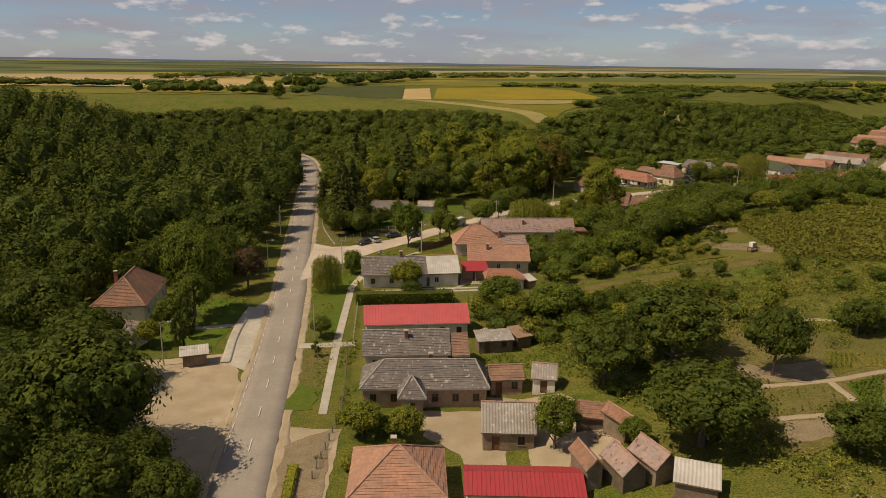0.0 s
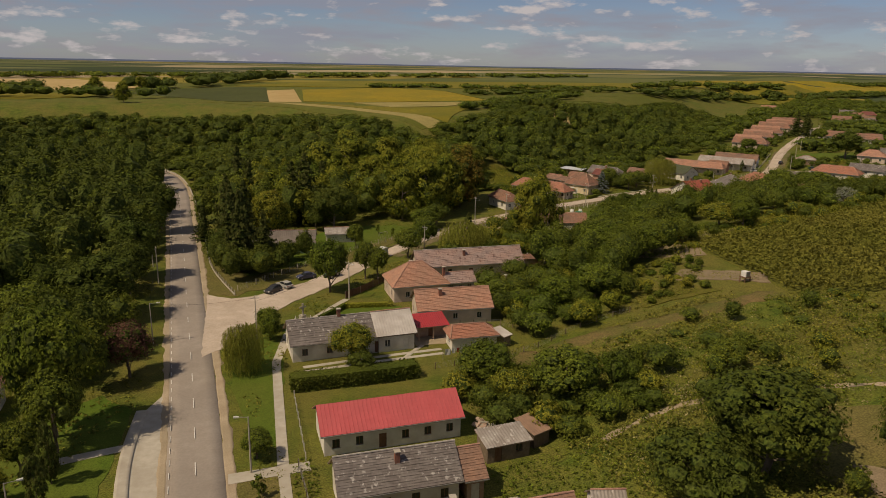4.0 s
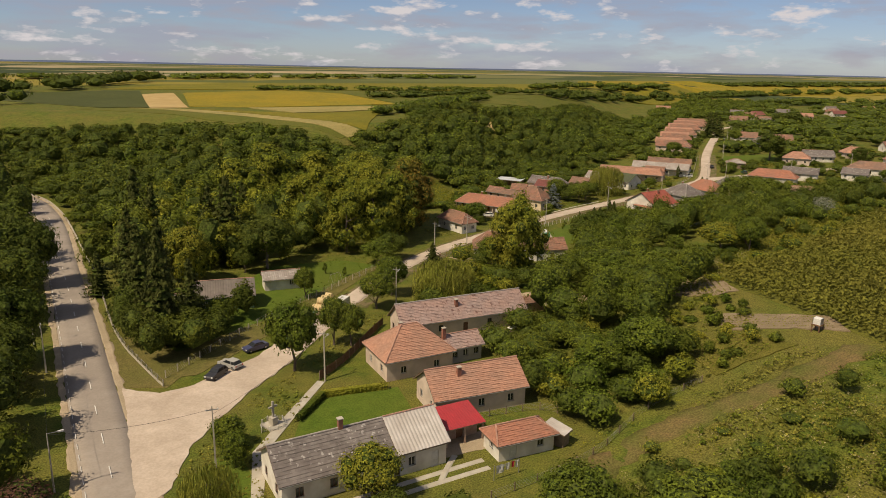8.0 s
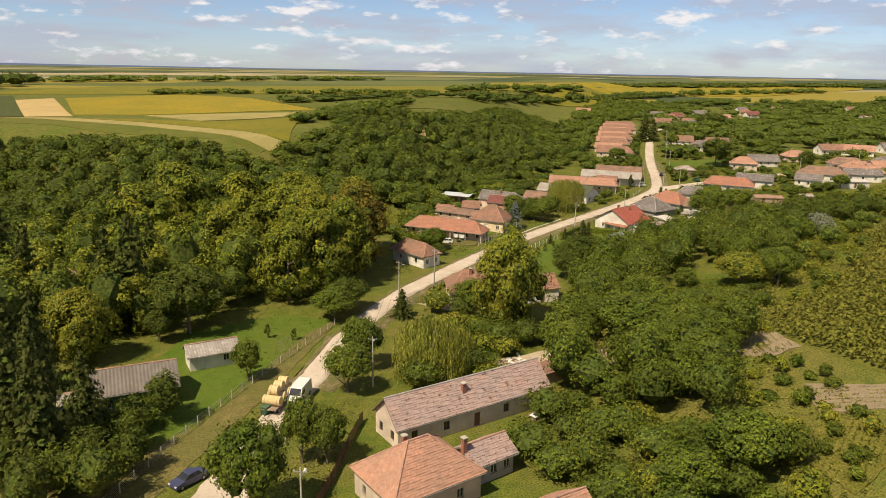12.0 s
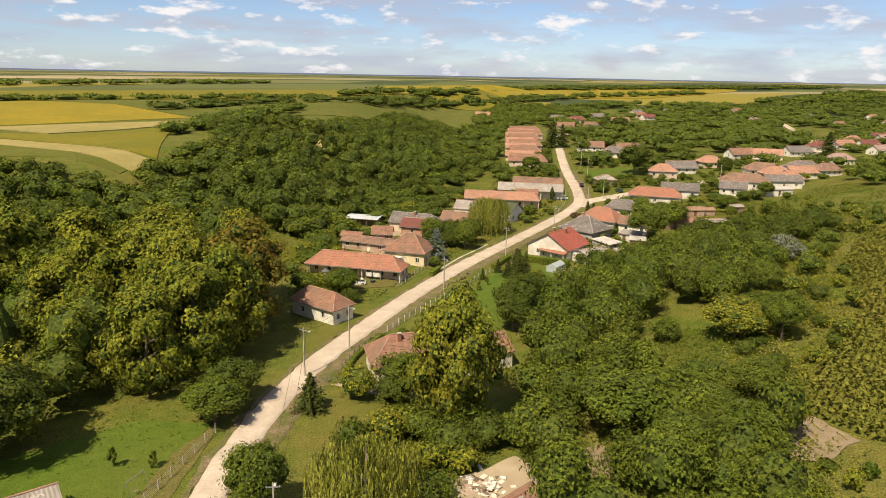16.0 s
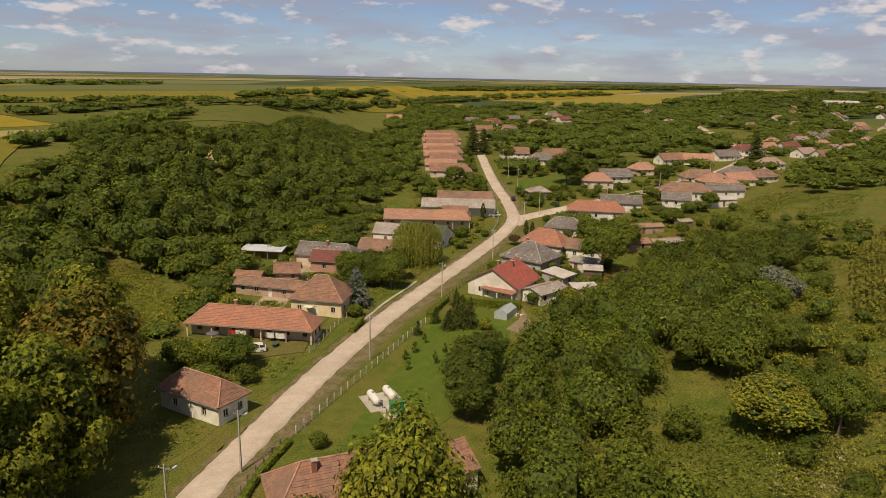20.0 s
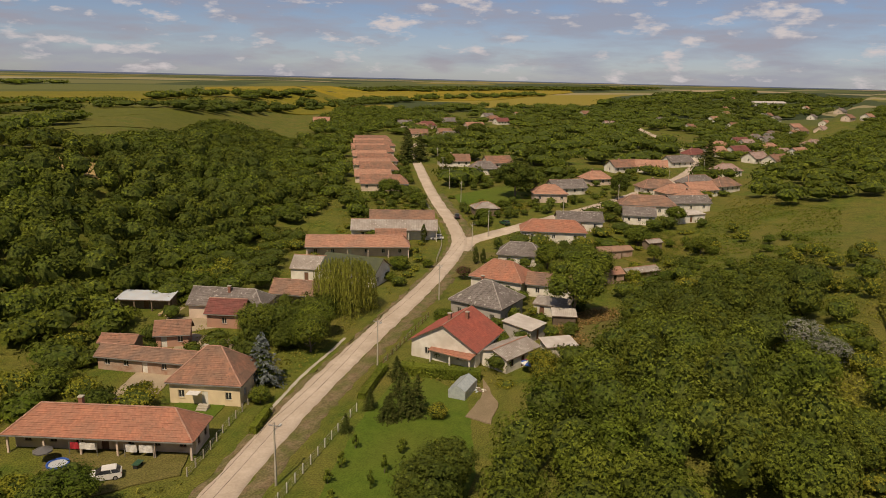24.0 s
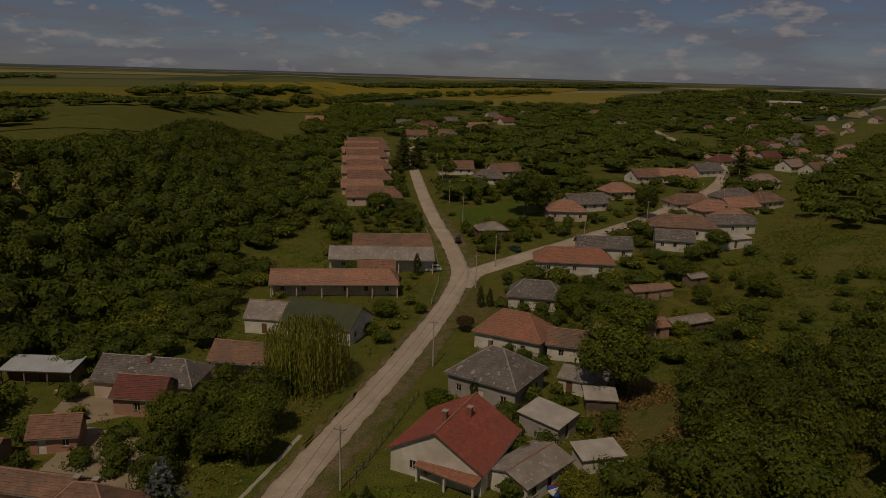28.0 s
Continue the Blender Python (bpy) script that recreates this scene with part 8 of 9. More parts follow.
SILVER, NAVY, WHITE_P, BLACK_P, GREEN_P, GREY_P = (paint("car_paint_" + n, c) for n, c in (("silver", (0.42, 0.41, 0.39)), ("blue", (0.05, 0.055, 0.11)), ("white", (0.72, 0.70, 0.66)), ("black", (0.035, 0.035, 0.04)), ("green", (0.03, 0.085, 0.045)), ("grey", (0.14, 0.135, 0.13))))
RED_L, YELLOW_M = paint("tail_light", (0.35, 0.02, 0.02)), paint("machine_yellow", (0.55, 0.36, 0.03))


def extruded(name, profile, half, material, top=None, taper_top=1.0):
    """A side profile of (x, z) points drawn out to half on both sides, narrowed towards its top."""
    zs = [z for _, z in profile]
    lo, hi = min(zs), max(zs)
    vs = [(x, s * half * (1 - (1 - taper_top) * (z - lo) / (hi - lo)), z) for s in (-1, 1) for x, z in profile]
    n = len(profile)
    fs = [tuple(range(n)), tuple(range(2 * n - 1, n - 1, -1))] + [(k, n + k, n + (k + 1) % n, (k + 1) % n) for k in range(n)]
    return mesh_of(name, vs, fs, material)


def wheel(parent, x, y, r, w):
    vs, fs = [], []
    for s in (-1, 1):
        for k in range(14):
            an = 2 * math.pi * k / 14
            vs.append((x + r * math.cos(an), y + s * w / 2, r + r * math.sin(an)))
    fs = [(k, (k + 1) % 14, 14 + (k + 1) % 14, 14 + k) for k in range(14)] + [tuple(range(14)), tuple(range(27, 13, -1))]
    ob = part("wheel", mesh_of("wheel", vs, fs, DARK), parent)
    vs = [(x + r * 0.58 * math.cos(2 * math.pi * k / 10), y + s * (w / 2 + 0.012), r + r * 0.58 * math.sin(2 * math.pi * k / 10)) for s in (-1, 1) for k in range(10)]
    part("rim", mesh_of("rim", vs, [tuple(range(10)), tuple(range(19, 9, -1))], METAL), ob)


def car(x, y, turn, colour, label, long=4.1, boot=False, name="car"):
    root = new(name)
    root.matrix_world = pose(x, y, gz(x, y) + 0.1, 0, 0, turn)
    tagged(root, label, "car")
    h = long / 2
    body = [(-h, 0.4), (-h, 0.85), (-h + 0.15, 0.95), (h - 1.25, 0.98), (h - 0.15, 0.78), (h, 0.6), (h, 0.35), (h - 0.4, 0.25), (-h + 0.3, 0.25)]
    part("body", extruded("body", body, 0.85, colour, taper_top=0.95), root)
    back = -h + (0.75 if boot else 0.12)
    cabin = part("cabin", extruded("cabin", [(back, 0.92), (back + 0.45, 1.40), (h - 1.95, 1.42), (h - 1.15, 0.94)], 0.80, GLASS, taper_top=0.8), root)
    part("roof_panel", extruded("roof_panel", [(back + 0.42, 1.385), (back + 0.5, 1.45), (h - 2.0, 1.47), (h - 1.88, 1.40)], 0.66, colour), cabin)
    for s in (-1, 1):
        part("pillar", extruded("pillar", [(back + 0.95, 0.93), (back + 0.98, 1.42), (back + 1.06, 1.42), (back + 1.05, 0.93)], 0.02, colour), cabin).location = (0, s * 0.74, 0)
        part("headlight", box_mesh("headlight", LAMP, (h - 0.14, h + 0.01, s * 0.62 - 0.16, s * 0.62 + 0.16, 0.58, 0.74)), root)
        part("tail_light", box_mesh("tail_light", RED_L, (-h - 0.01, -h + 0.1, s * 0.68 - 0.1, s * 0.68 + 0.1, 0.62, 0.86)), root)
        for wx in (-h + 0.72, h - 0.78):
            wheel(root, wx, s * 0.76, 0.3, 0.2)


car(-18.2, 188.6, 128, SILVER, "silver hatchback parked at the side of the lane")
car(-13.4, 194.6, 205, NAVY, "dark blue saloon parked at the lane's edge", 4.4, True)
car(-20.6, 185.6, 230, BLACK_P, "dark hatchback parked in the shade")
car(73.6, 285.4, 150, WHITE_P, "white hatchback parked in front of the long house")
car(125.8, 316.6, 160, WHITE_P, "white hatchback parked in a yard")
car(128.4, 314.6, 160, GREY_P, "dark grey hatchback parked in a yard")
car(223.4, 347.0, 44, BLACK_P, "dark car standing on the lane", 4.3, True)
car(228.2, 331.0, 70, GREEN_P, "green car parked beside the lane")
car(201.0, 337.4, 140, WHITE_P, "white hatchback in a driveway")

van = new("van")
van.matrix_world = pose(5.2, 209.6, gz(5, 209) + 0.12, 0, 0, 231)
tagged(van, "white delivery van driving down the lane", "van")
part("body", extruded("body", [(-2.7, 0.4), (-2.7, 2.25), (-2.5, 2.4), (1.2, 2.4), (1.9, 1.45), (2.6, 1.15), (2.7, 0.9), (2.7, 0.4)], 1.0, WHITE_P, taper_top=0.92), van)
part("windscreen", extruded("windscreen", [(1.28, 2.28), (1.34, 2.32), (1.96, 1.5), (1.88, 1.44)], 0.84, GLASS, taper_top=0.96), van)
for s in (-1, 1):
    part("side_window", box_mesh("side_window", GLASS, (0.3, 1.4, s * 0.965 - 0.02, s * 0.965 + 0.02, 1.35, 1.95)), van)
    part("headlight", box_mesh("headlight", LAMP, (2.6, 2.72, s * 0.75 - 0.15, s * 0.75 + 0.15, 0.75, 0.98)), van)
    for wx in (-1.7, 1.75):
        wheel(van, wx, s * 0.9, 0.34, 0.22)
part("grille", box_mesh("grille", DARK, (2.69, 2.73, -0.5, 0.5, 0.5, 0.72)), van)

STRAW = surf("straw", (0.62, 0.47, 0.24), (0.70, 0.56, 0.32), 3.0, bump=0.5, c3=(0.52, 0.38, 0.18), scale3=0.8)
tractor = new("tractor")
tractor.matrix_world = pose(-7.4, 195.2, gz(-7, 195), 0, 0, 231)
tagged(tractor, "dark green tractor with a white-roofed cab", "tractor")
part("bonnet", extruded("bonnet", [(0.3, 0.8), (0.3, 1.55), (0.6, 1.62), (2.1, 1.45), (2.3, 1.3), (2.3, 0.8)], 0.42, GREEN_P, taper_top=0.85), tractor)
cab = part("cab", extruded("cab", [(-1.1, 1.0), (-1.0, 2.45), (0.25, 2.45), (0.4, 1.0)], 0.75, GLASS, taper_top=0.9), tractor)
part("cab_roof", extruded("cab_roof", [(-1.15, 2.45), (-1.1, 2.62), (0.35, 2.62), (0.45, 2.45)], 0.78, WHITE_P), cab)
part("chassis", box_mesh("chassis", DARK, (-1.3, 2.0, -0.35, 0.35, 0.55, 0.95)), tractor)
part("exhaust", taper("exhaust", DARK, 0.6, 0.35, 1.5, 2.5, 0.05, 0.05), tractor)
for s in (-1, 1):
    wheel(tractor, -0.75, s * 0.85, 0.85, 0.45)
    wheel(tractor, 1.6, s * 0.8, 0.55, 0.36)
    part("mudguard", extruded("mudguard", [(-1.5, 1.2), (-1.2, 1.75), (-0.3, 1.75), (0.1, 1.2), (-0.1, 1.2), (-0.4, 1.65), (-1.1, 1.65), (-1.35, 1.2)], 0.22, GREEN_P), tractor).location = (0, s * 0.88, 0)
trailer = new("trailer")
trailer.matrix_world = pose(2.0, 209.4, gz(2.0, 209.4), 0, 0, 229)
tagged(trailer, "flat farm trailer stacked with round straw bales", "trailer")
part("bed", box_mesh("bed", WOOD, (-3.6, 3.6, -1.15, 1.15, 0.85, 1.02)), trailer)
part("drawbar", box_mesh("drawbar", DARK, (3.6, 4.9, -0.06, 0.06, 0.6, 0.72)), trailer)
for s in (-1, 1):
    for wx in (-2.4, 2.4):
        wheel(trailer, wx, s * 0.95, 0.42, 0.26)


def bale(x, y, z, turn, r=0.72, w=1.3):
    root = new("straw_bale")
    root.matrix_world = trailer.matrix_world @ pose(x, y, z, 0, 0, turn)
    tagged(root, "round golden straw bale on the trailer", "bale", "bales on the trailer")
    vs = [(r * math.cos(2 * math.pi * k / 18), s * w / 2, r + r * math.sin(2 * math.pi * k / 18)) for s in (-1, 1) for k in range(18)]
    fs = [(k, (k + 1) % 18, 18 + (k + 1) % 18, 18 + k) for k in range(18)] + [tuple(range(18)), tuple(range(35, 17, -1))]
    part("straw", mesh_of("straw", vs, fs, STRAW), root)
    vs2 = [(r * 1.006 * math.cos(2 * math.pi * k / 18), s, r + r * 1.006 * math.sin(2 * math.pi * k / 18)) for s in (-0.3, -0.27, 0.27, 0.3) for k in range(18)]
    part("twine", mesh_of("twine", vs2, [(b + k, b + (k + 1) % 18, b + 18 + (k + 1) % 18, b + 18 + k) for b in (0, 36) for k in range(18)], WOOD), root)


for k in range(4):
    for s in (-0.66, 0.66):
        bale(-2.7 + 1.6 * k, s, 1.02, 0)
for k in range(3):
    bale(-1.9 + 1.6 * k, 0, 2.25, 0)

# ---------------------------------------------------------------- small things
CLOTH_W, CLOTH_R, CLOTH_B = surf("white_cloth", (0.72, 0.70, 0.66), (0.62, 0.60, 0.57), 3, bump=0.2), surf("red_cloth", (0.45, 0.04, 0.05), (0.38, 0.035, 0.045), 3, bump=0.2), surf("blue_cloth", (0.05, 0.12, 0.42), (0.04, 0.10, 0.35), 3, bump=0.2)


def washing(a, b, cloths, label, high=1.9):
    """A line between two posts with cloths hanging on it."""
    a3, b3 = Vector((*a, gz(*a))), Vector((*b, gz(*b)))
    root = tagged(new("washing_line"), label, "washing line")
    for p3 in (a3, b3):
        part("post", box_mesh("post", METAL, (p3.x - 0.04, p3.x + 0.04, p3.y - 0.04, p3.y + 0.04, p3.z - 0.2, p3.z + high + 0.1)), root)
    up = Vector((0, 0, high))
    vs, fs = wire(a3 + up, b3 + up, 0.08, 0.012)
    part("line", mesh_of("line", vs, fs, METAL), root)
    d = (b3 - a3)
    n = Vector((d.y, -d.x, 0)).normalized()
    for u0, u1, drop, m in cloths:
        vs, fs = [], []
        for i in range(5):
            u = u0 + (u1 - u0) * i / 4
            for j in range(4):
                q = a3 + d * u + up - Vector((0, 0, 0.03 + drop * j / 3)) + n * (0.06 * math.sin(i * 2.1 + j))
                vs.append(q)
        for i in range(4):
            for j in range(3):
                m0 = i * 4 + j
                fs.append((m0, m0 + 1, m0 + 5, m0 + 4))
        part("cloth", mesh_of("cloth", vs, fs, m), root)


washing((8.0, 144.4), (11.6, 144.9), [(0.08, 0.4, 1.1, CLOTH_W), (0.44, 0.62, 0.9, CLOTH_W), (0.68, 0.8, 0.8, CLOTH_R), (0.84, 0.97, 1.0, CLOTH_W)], "washing line with white and red laundry")
LHD = Vector((14.6, -20.1, 0)).normalized()
LHN = Vector((20.1, 14.6, 0)).normalized()
for u0, u1, cl in [(8.6, 12.2, [(0.05, 0.35, 1.0, CLOTH_R), (0.4, 0.95, 1.0, CLOTH_W)]), (15.8, 19.6, [(0.05, 0.42, 1.1, CLOTH_W), (0.5, 0.95, 1.1, CLOTH_W)])]:
    o = Vector((68.2, 300.8, 0)) + LHN * 0.3
    pa, pb = o + LHD * u0, o + LHD * u1
    washing((pa.x, pa.y), (pb.x, pb.y), cl, "laundry hung along the verandah", 2.0)


def boxes_thing(name, label, category, x, y, turn, parts):
    root = new(name)
    root.matrix_world = pose(x, y, gz(x, y), 0, 0, turn)
    tagged(root, label, category)
    for pn, m, *bx in parts:
        part(pn, box_mesh(pn, m, *bx), root)
    return root


boxes_thing("wayside_cross", "stone wayside cross on a stepped plinth", "monument", -14.6, 166.9, 30, [("step", CONCRETE, (-1.3, 1.3, -1.3, 1.3, -0.2, 0.2)), ("plinth", CONCRETE, (-0.45, 0.45, -0.45, 0.45, 0.2, 1.3)), ("shaft", CONCRETE, (-0.14, 0.14, -0.12, 0.12, 1.3, 3.6)), ("crossbar", CONCRETE, (-0.7, 0.7, -0.11, 0.11, 2.7, 2.95))])
fence([(-16.4, 165.4), (-13.2, 165.2), (-12.8, 168.4), (-16, 168.6), (-16.4, 165.4)], "low white fence round the wayside cross", 0.7, 1.1, "mesh", post_mat=FRAME_W)
tank = boxes_thing("water_cart", "white plastic water tank on a brown wooden stand", "water tank", 70.6, 154.4, 20, [("stand", WOOD_BROWN, (-0.9, 0.9, -0.7, 0.7, 1.0, 1.15), (-0.85, -0.7, -0.65, -0.5, -0.3, 1.0), (0.7, 0.85, -0.65, -0.5, -0.3, 1.0), (-0.85, -0.7, 0.5, 0.65, -0.3, 1.0), (0.7, 0.85, 0.5, 0.65, -0.3, 1.0)), ("cage", METAL, (-0.62, 0.62, -0.62, -0.58, 1.15, 2.2), (-0.62, 0.62, 0.58, 0.62, 1.15, 2.2))])
part("tank", extruded("tank", [(-0.6, 1.16), (-0.6, 2.1), (-0.5, 2.2), (0.5, 2.2), (0.6, 2.1), (0.6, 1.16)], 0.56, CLOTH_W), tank)
boxes_thing("waste_bin", "green wheeled refuse container on the verge", "bin", -0.4, 207.6, 40, [("body", GREEN_P, (-0.65, 0.65, -0.5, 0.5, 0.1, 1.15)), ("lid", GREEN_WOOD, (-0.7, 0.7, -0.54, 0.54, 1.15, 1.27)), ("wheel", DARK, (-0.6, -0.45, -0.45, -0.35, 0, 0.12)), ("wheel", DARK, (0.45, 0.6, 0.35, 0.45, 0, 0.12))])
boxes_thing("garden_table", "pale garden table with benches under the trees", "table", 33.0, 188.2, 15, [("tabletop", CLOTH_W, (-1.0, 1.0, -0.6, 0.6, 0.72, 0.78)), ("leg", WOOD, (-0.8, -0.7, -0.4, 0.4, 0, 0.72)), ("leg", WOOD, (0.7, 0.8, -0.4, 0.4, 0, 0.72)), ("bench", WOOD, (-1.0, 1.0, -1.15, -0.85, 0.4, 0.46)), ("bench", WOOD, (-1.0, 1.0, 0.85, 1.15, 0.4, 0.46))])
boxes_thing("concrete_pad", "pale concrete pad on the lawn under gas tanks", "slab", 77.0, 254.6, -21, [("slab", CONCRETE, (-2.9, 2.9, -2.6, 3.2, -0.1, 0.16)), ("step_slab", CONCRETE, (-1.6, 1.2, -5.6, -2.62, -0.1, 0.14))])


def gas_tank(x, y, turn):
    """A lying tank with domed ends on two saddles, with a valve dome and a pipe."""
    root = new("gas_tank")
    root.matrix_world = pose(x, y, gz(x, y) + 0.16, 0, 0, turn)
    tagged(root, "white lying gas tank with domed ends on saddles", "gas tank", "gas tanks on the lawn")
    rings = [(-1.95, 0.05), (-1.9, 0.3), (-1.78, 0.47), (-1.58, 0.58), (-1.3, 0.62), (0, 0.62), (1.3, 0.62), (1.58, 0.58), (1.78, 0.47), (1.9, 0.3), (1.95, 0.05)]
    vs = [(r * math.cos(2 * math.pi * k / 16), u, 0.92 + r * math.sin(2 * math.pi * k / 16)) for u, r in rings for k in range(16)]
    fs = [(16 * i + k, 16 * i + (k + 1) % 16, 16 * i + 16 + (k + 1) % 16, 16 * i + 16 + k) for i in range(len(rings) - 1) for k in range(16)]
    part("shell", mesh_of("shell", vs, fs + [tuple(range(16)), tuple(range(175, 159, -1))], CLOTH_W, True), root)
    for u in (-1.0, 1.0):
        part("saddle", box_mesh("saddle", CONCRETE, (-0.5, 0.5, u - 0.12, u + 0.12, 0, 0.45)), root)
    part("valve_dome", taper("valve_dome", METAL, 0, 0.3, 1.5, 1.72, 0.2, 0.14, 10), root)
    part("pipe", box_mesh("pipe", DARK, (0.62, 0.67, -2.1, -2.05, 0, 1.2), (0.0, 0.67, -2.1, -2.05, 1.15, 1.2)), root, "dark steel pipe")


GREEN_C = paint("cabinet_green", (0.02, 0.20, 0.075))
gas_tank(75.7, 255.4, -21)
gas_tank(78.5, 255.0, -21)
boxes_thing("gas_cabinet", "bright green metal cabinet beside the gas tanks", "cabinet", 76.0, 250.6, -21, [("body", GREEN_C, (-0.95, 0.95, -0.55, 0.55, 0.14, 1.95)), ("roof", GREEN_C, (-1.05, 1.05, -0.65, 0.65, 1.95, 2.03)), ("door", GREEN_C, (-0.85, -0.02, -0.58, -0.55, 0.25, 1.85)), ("door", GREEN_C, (0.02, 0.85, -0.58, -0.55, 0.25, 1.85))])

# greenhouse in the lower garden
gh = new("greenhouse")
gh.matrix_world = pose(121.6, 267.4, gz(121.6, 267.4), 0, 0, 16)
tagged(gh, "small plastic-covered greenhouse with a pointed roof", "greenhouse")
FILM = surf("greenhouse_film", (0.42, 0.46, 0.46), (0.34, 0.38, 0.39), 2.0, rough=0.25, bump=0.05)
part("cover", mesh_of("cover", [(x, y, z) for x in (-2.6, 2.6) for y, z in ((-1.4, 0), (-1.4, 1.5), (0, 2.3), (1.4, 1.5), (1.4, 0))], [(0, 1, 6, 5), (1, 2, 7, 6), (2, 3, 8, 7), (3, 4, 9, 8), (0, 4, 3, 2, 1), (5, 6, 7, 8, 9)], FILM), gh)
for x in (-2.6, -1.3, 0, 1.3, 2.6):
    part("hoop", box_mesh("hoop", METAL, (x - 0.03, x + 0.03, -1.43, -1.38, 0, 1.5), (x - 0.03, x + 0.03, 1.38, 1.43, 0, 1.5), (x - 0.03, x + 0.03, -0.04, 0.04, 2.26, 2.34)), gh)


def parasol(x, y, r, mats, label, h=2.3):
    root = new("parasol")
    root.matrix_world = pose(x, y, gz(x, y))
    tagged(root, label, "parasol")
    part("pole", taper("pole", METAL, 0, 0, 0, h, 0.03, 0.03, 6), root)
    for k in range(8):
        a0, a1 = 2 * math.pi * k / 8, 2 * math.pi * (k + 1) / 8
        part("panel", mesh_of("panel", [(0, 0, h), (r * math.cos(a0), r * math.sin(a0), h - 0.5), (r * math.cos(a1), r * math.sin(a1), h - 0.5), (r * 0.97 * math.cos(a1), r * 0.97 * math.sin(a1), h - 0.68), (r * 0.97 * math.cos(a0), r * 0.97 * math.sin(a0), h - 0.68)], [(0, 1, 2), (1, 4, 3, 2)], mats[k % len(mats)]), root)


parasol(135.4, 263.8, 1.5, [CLOTH_B, CLOTH_R, CLOTH_B, CLOTH_W], "blue, red and white beach parasol in the yard")
parasol(34.6, 190.4, 1.3, [CLOTH_W], "white parasol in the garden")
parasol(70.6, 294.6, 1.2, [GREY_P], "dark grey parasol beside a paddling pool")
pool = boxes_thing("paddling_pool", "small round paddling pool with a pink rim", "pool", 71.4, 292.6, 0, [])
vs = [(r * math.cos(2 * math.pi * k / 16), r * math.sin(2 * math.pi * k / 16), z) for r, z in ((1.3, 0), (1.35, 0.45), (1.15, 0.45), (1.12, 0.3)) for k in range(16)]
part("rim", mesh_of("rim", vs, [(b + k, b + (k + 1) % 16, b + 16 + (k + 1) % 16, b + 16 + k) for b in (0, 16, 32) for k in range(16)], CLOTH_B), pool)
part("water", mesh_of("water", vs[48:], [tuple(range(16))], SHEET_BLUE), pool)
boxes_thing("garden_table", "green garden table before the verandah", "table", 77.6, 284.8, 30, [("tabletop", GREEN_P, (-0.7, 0.7, -0.45, 0.45, 0.7, 0.75)), ("leg", DARK, (-0.6, -0.52, -0.3, 0.3, 0, 0.7)), ("leg", DARK, (0.52, 0.6, -0.3, 0.3, 0, 0.7))])
swing = boxes_thing("swing_frame", "thin metal swing frame on the lawn", "swing", 8.6, 228.4, 35, [("crossbar", METAL, (-1.5, 1.5, -0.04, 0.04, 2.3, 2.38)), ("seat", WOOD, (-0.25, 0.25, -0.12, 0.12, 0.5, 0.54)), ("chain", METAL, (-0.24, -0.22, -0.01, 0.01, 0.54, 2.3)), ("chain", METAL, (0.22, 0.24, -0.01, 0.01, 0.54, 2.3))])
for sx in (-1.5, 1.5):
    for sy in (-0.9, 0.9):
        vs, fs = wire((sx, sy, 0), (sx, 0, 2.34), 0.0, 0.04)
        part("leg", mesh_of("leg", vs, fs, METAL), swing)
boxes_thing("manhole", "round dark manhole cover in the lane mouth", "manhole", -22.2, 182.4, 0, [("cover", DARK, (-0.35, 0.35, -0.35, 0.35, 0.05, 0.11))])
boxes_thing("awning", "white corrugated awning over the side door", "awning", 91.9, 294.5, -56, [("sheet", CLOTH_W, (-0.9, 0.9, -1.3, 0.1, 2.3, 2.36)), ("bracket", METAL, (-0.85, -0.8, -1.2, 0.1, 2.2, 2.3)), ("bracket", METAL, (0.8, 0.85, -1.2, 0.1, 2.2, 2.3))])
boxes_thing("steps", "concrete steps up to the side door", "steps", 92.6, 293.2, -56, [("step", CONCRETE, (-0.8, 0.8, -1.6, -0.2, 0, 0.2)), ("step", CONCRETE, (-0.8, 0.8, -1.2, -0.2, 0.2, 0.4)), ("step", CONCRETE, (-0.8, 0.8, -0.8, -0.2, 0.4, 0.6))])
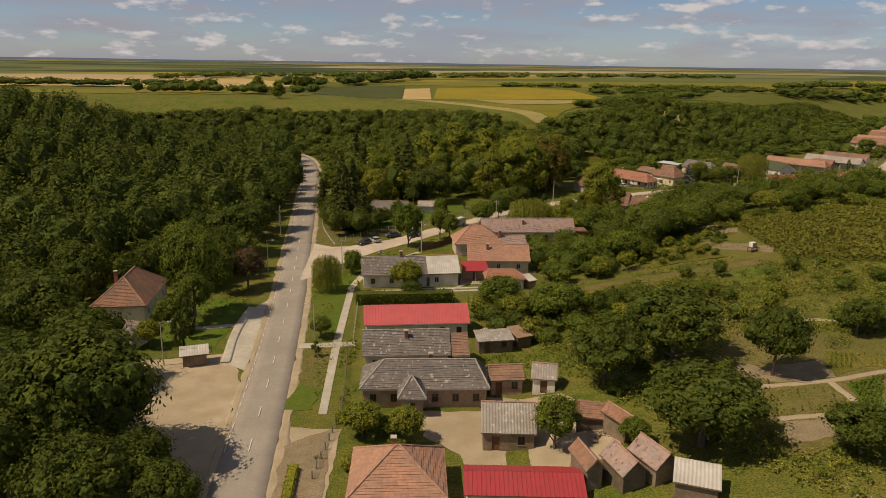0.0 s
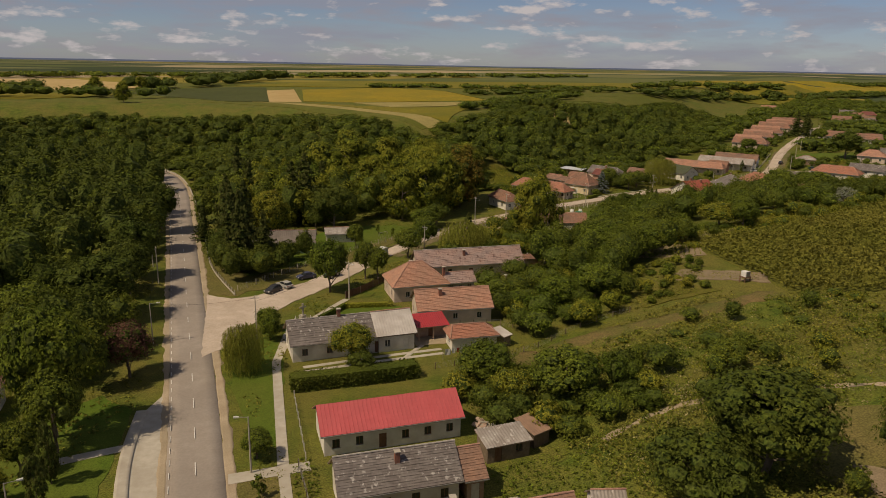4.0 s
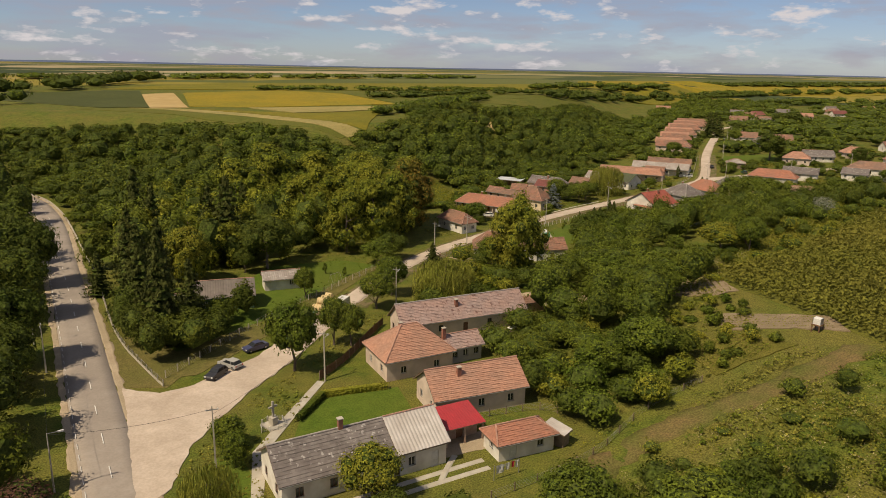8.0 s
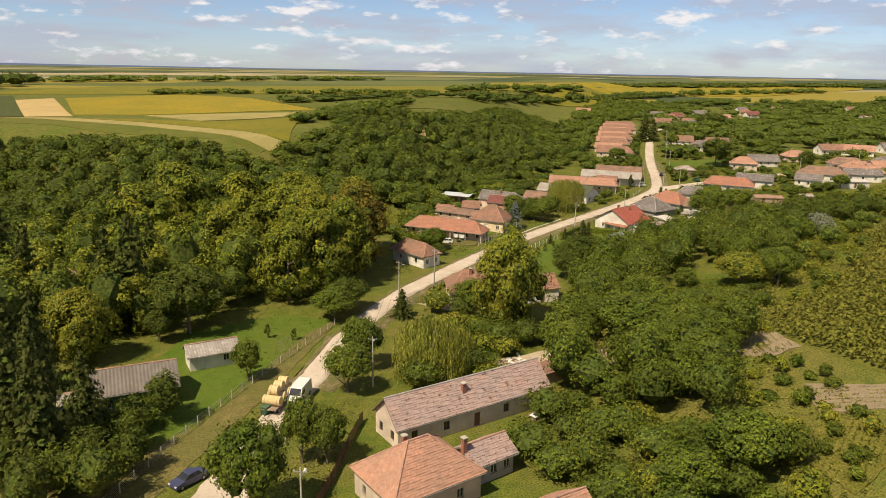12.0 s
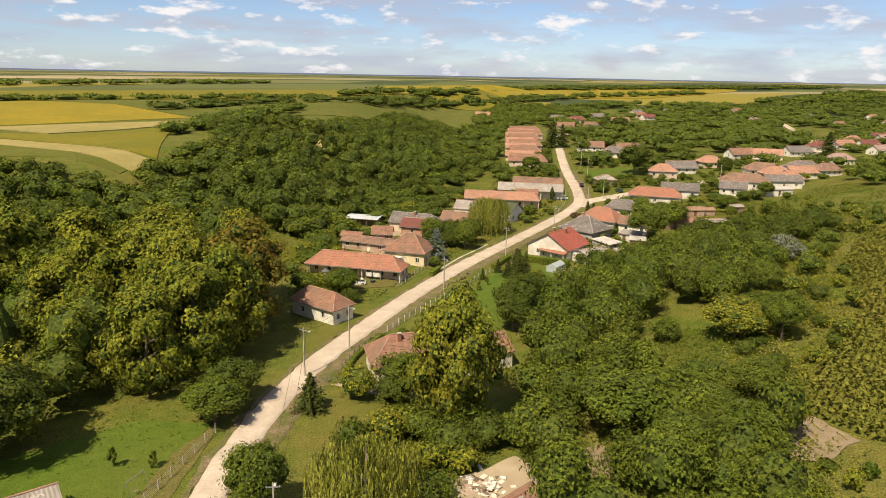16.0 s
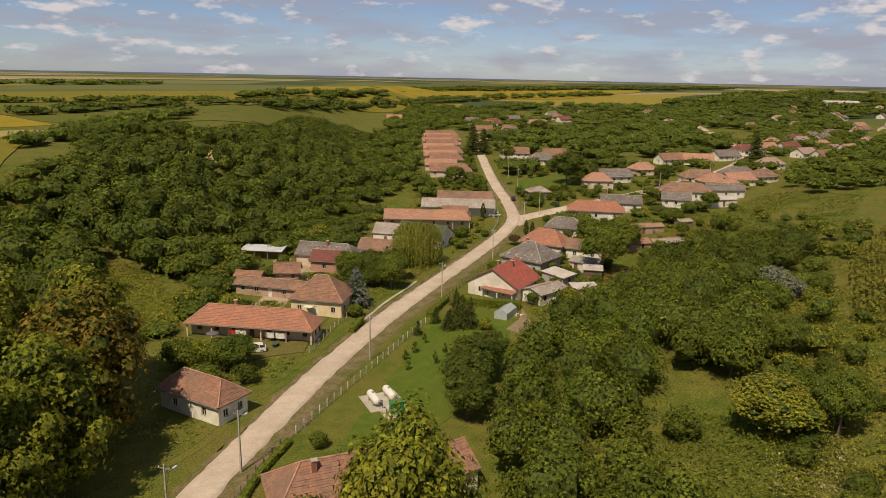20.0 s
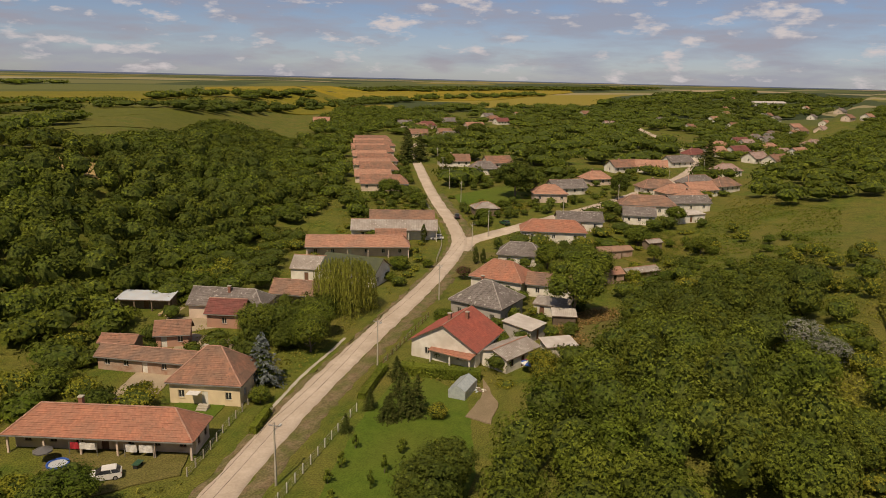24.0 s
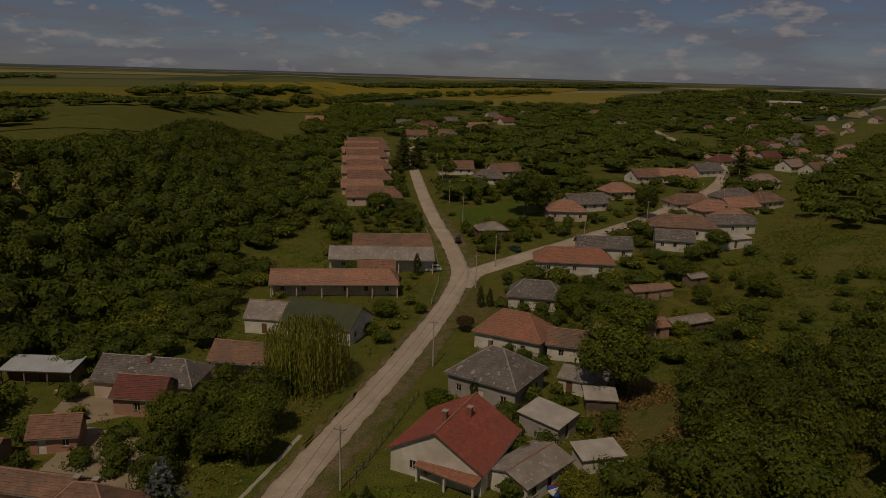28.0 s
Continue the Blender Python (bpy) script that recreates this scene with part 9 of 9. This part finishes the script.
plant_rows("lime_bush", [(208.8, 277.4, 3.2, 4.5), (234.2, 293.5, 2.4, 4), (200, 274, 3.5, 5)])
plant_rows("round", [(222.6, 278, 5, 5), (230.2, 268, 5.5, 6)])
shed("little grey garden hut with a sheet roof", (234.5, 284.5), (239.5, 282), 3.6, 2.2, 0.8, SHEET_GREY, WOOD)
shed("rusty red garden shed among vegetable beds", (219.0, 287.6), (224.5, 284.6), 4.0, 2.1, 0.8, SHEET_BROWN, BRICKY)
for beds, turn_, m_, lab_, seed_ in [([(224, 300), (234, 297), (230, 290), (222, 292)], -25, LEAF_LIGHT, "bright vegetable rows behind the side lane", 320), ([(244, 292), (258, 290), (256, 284), (242, 284)], -20, LEAF, "rows of beans behind the yards", 321), ([(247, 349), (258, 347), (262, 341), (248, 341)], -35, LEAF, "dark green vegetable rows by the fork", 322)]:
    crop_rows(beds, turn_, 0.9, m_, lab_, seed_, high=0.8, leaf=0.18)
gen = np.random.default_rng(5)
for hx, hy, n, spread, mats, lab in [(42.2, 204.6, 90, 4.6, [CLOTH_W, BRICKY, WOOD, PLASTER_W], "heap of rubbish and broken boards behind the farmhouse"), (8.5, 121.5, 30, 1.5, [CONCRETE, BRICKY], "heap of rubble behind the red-roofed house"), (22.4, 73.6, 34, 1.8, [WOOD, CONCRETE], "clutter of boards and barrels among the huts"), (111.0, 335.0, 26, 1.6, [WOOD, STRAW], "pile of straw and timber by the shelter")]:
    root = new("heap")
    root.matrix_world = pose(hx, hy, gz(hx, hy))
    tagged(root, lab, "heap")
    for k in range(n):
        r = abs(gen.normal()) * spread * 0.5
        an = gen.uniform(0, 2 * math.pi)
        sx, sy, sz = gen.uniform(0.15, 0.7), gen.uniform(0.1, 0.4), gen.uniform(0.08, 0.25)
        ob = part("piece", box_mesh("piece", mats[k % len(mats)], (-sx, sx, -sy, sy, 0, sz)), root)
        ob.matrix_local = pose(r * math.cos(an), r * math.sin(an), max(0, 0.7 - r * 0.35) * gen.uniform(0, 1), gen.uniform(-12, 12), gen.uniform(-12, 12), gen.uniform(0, 180))
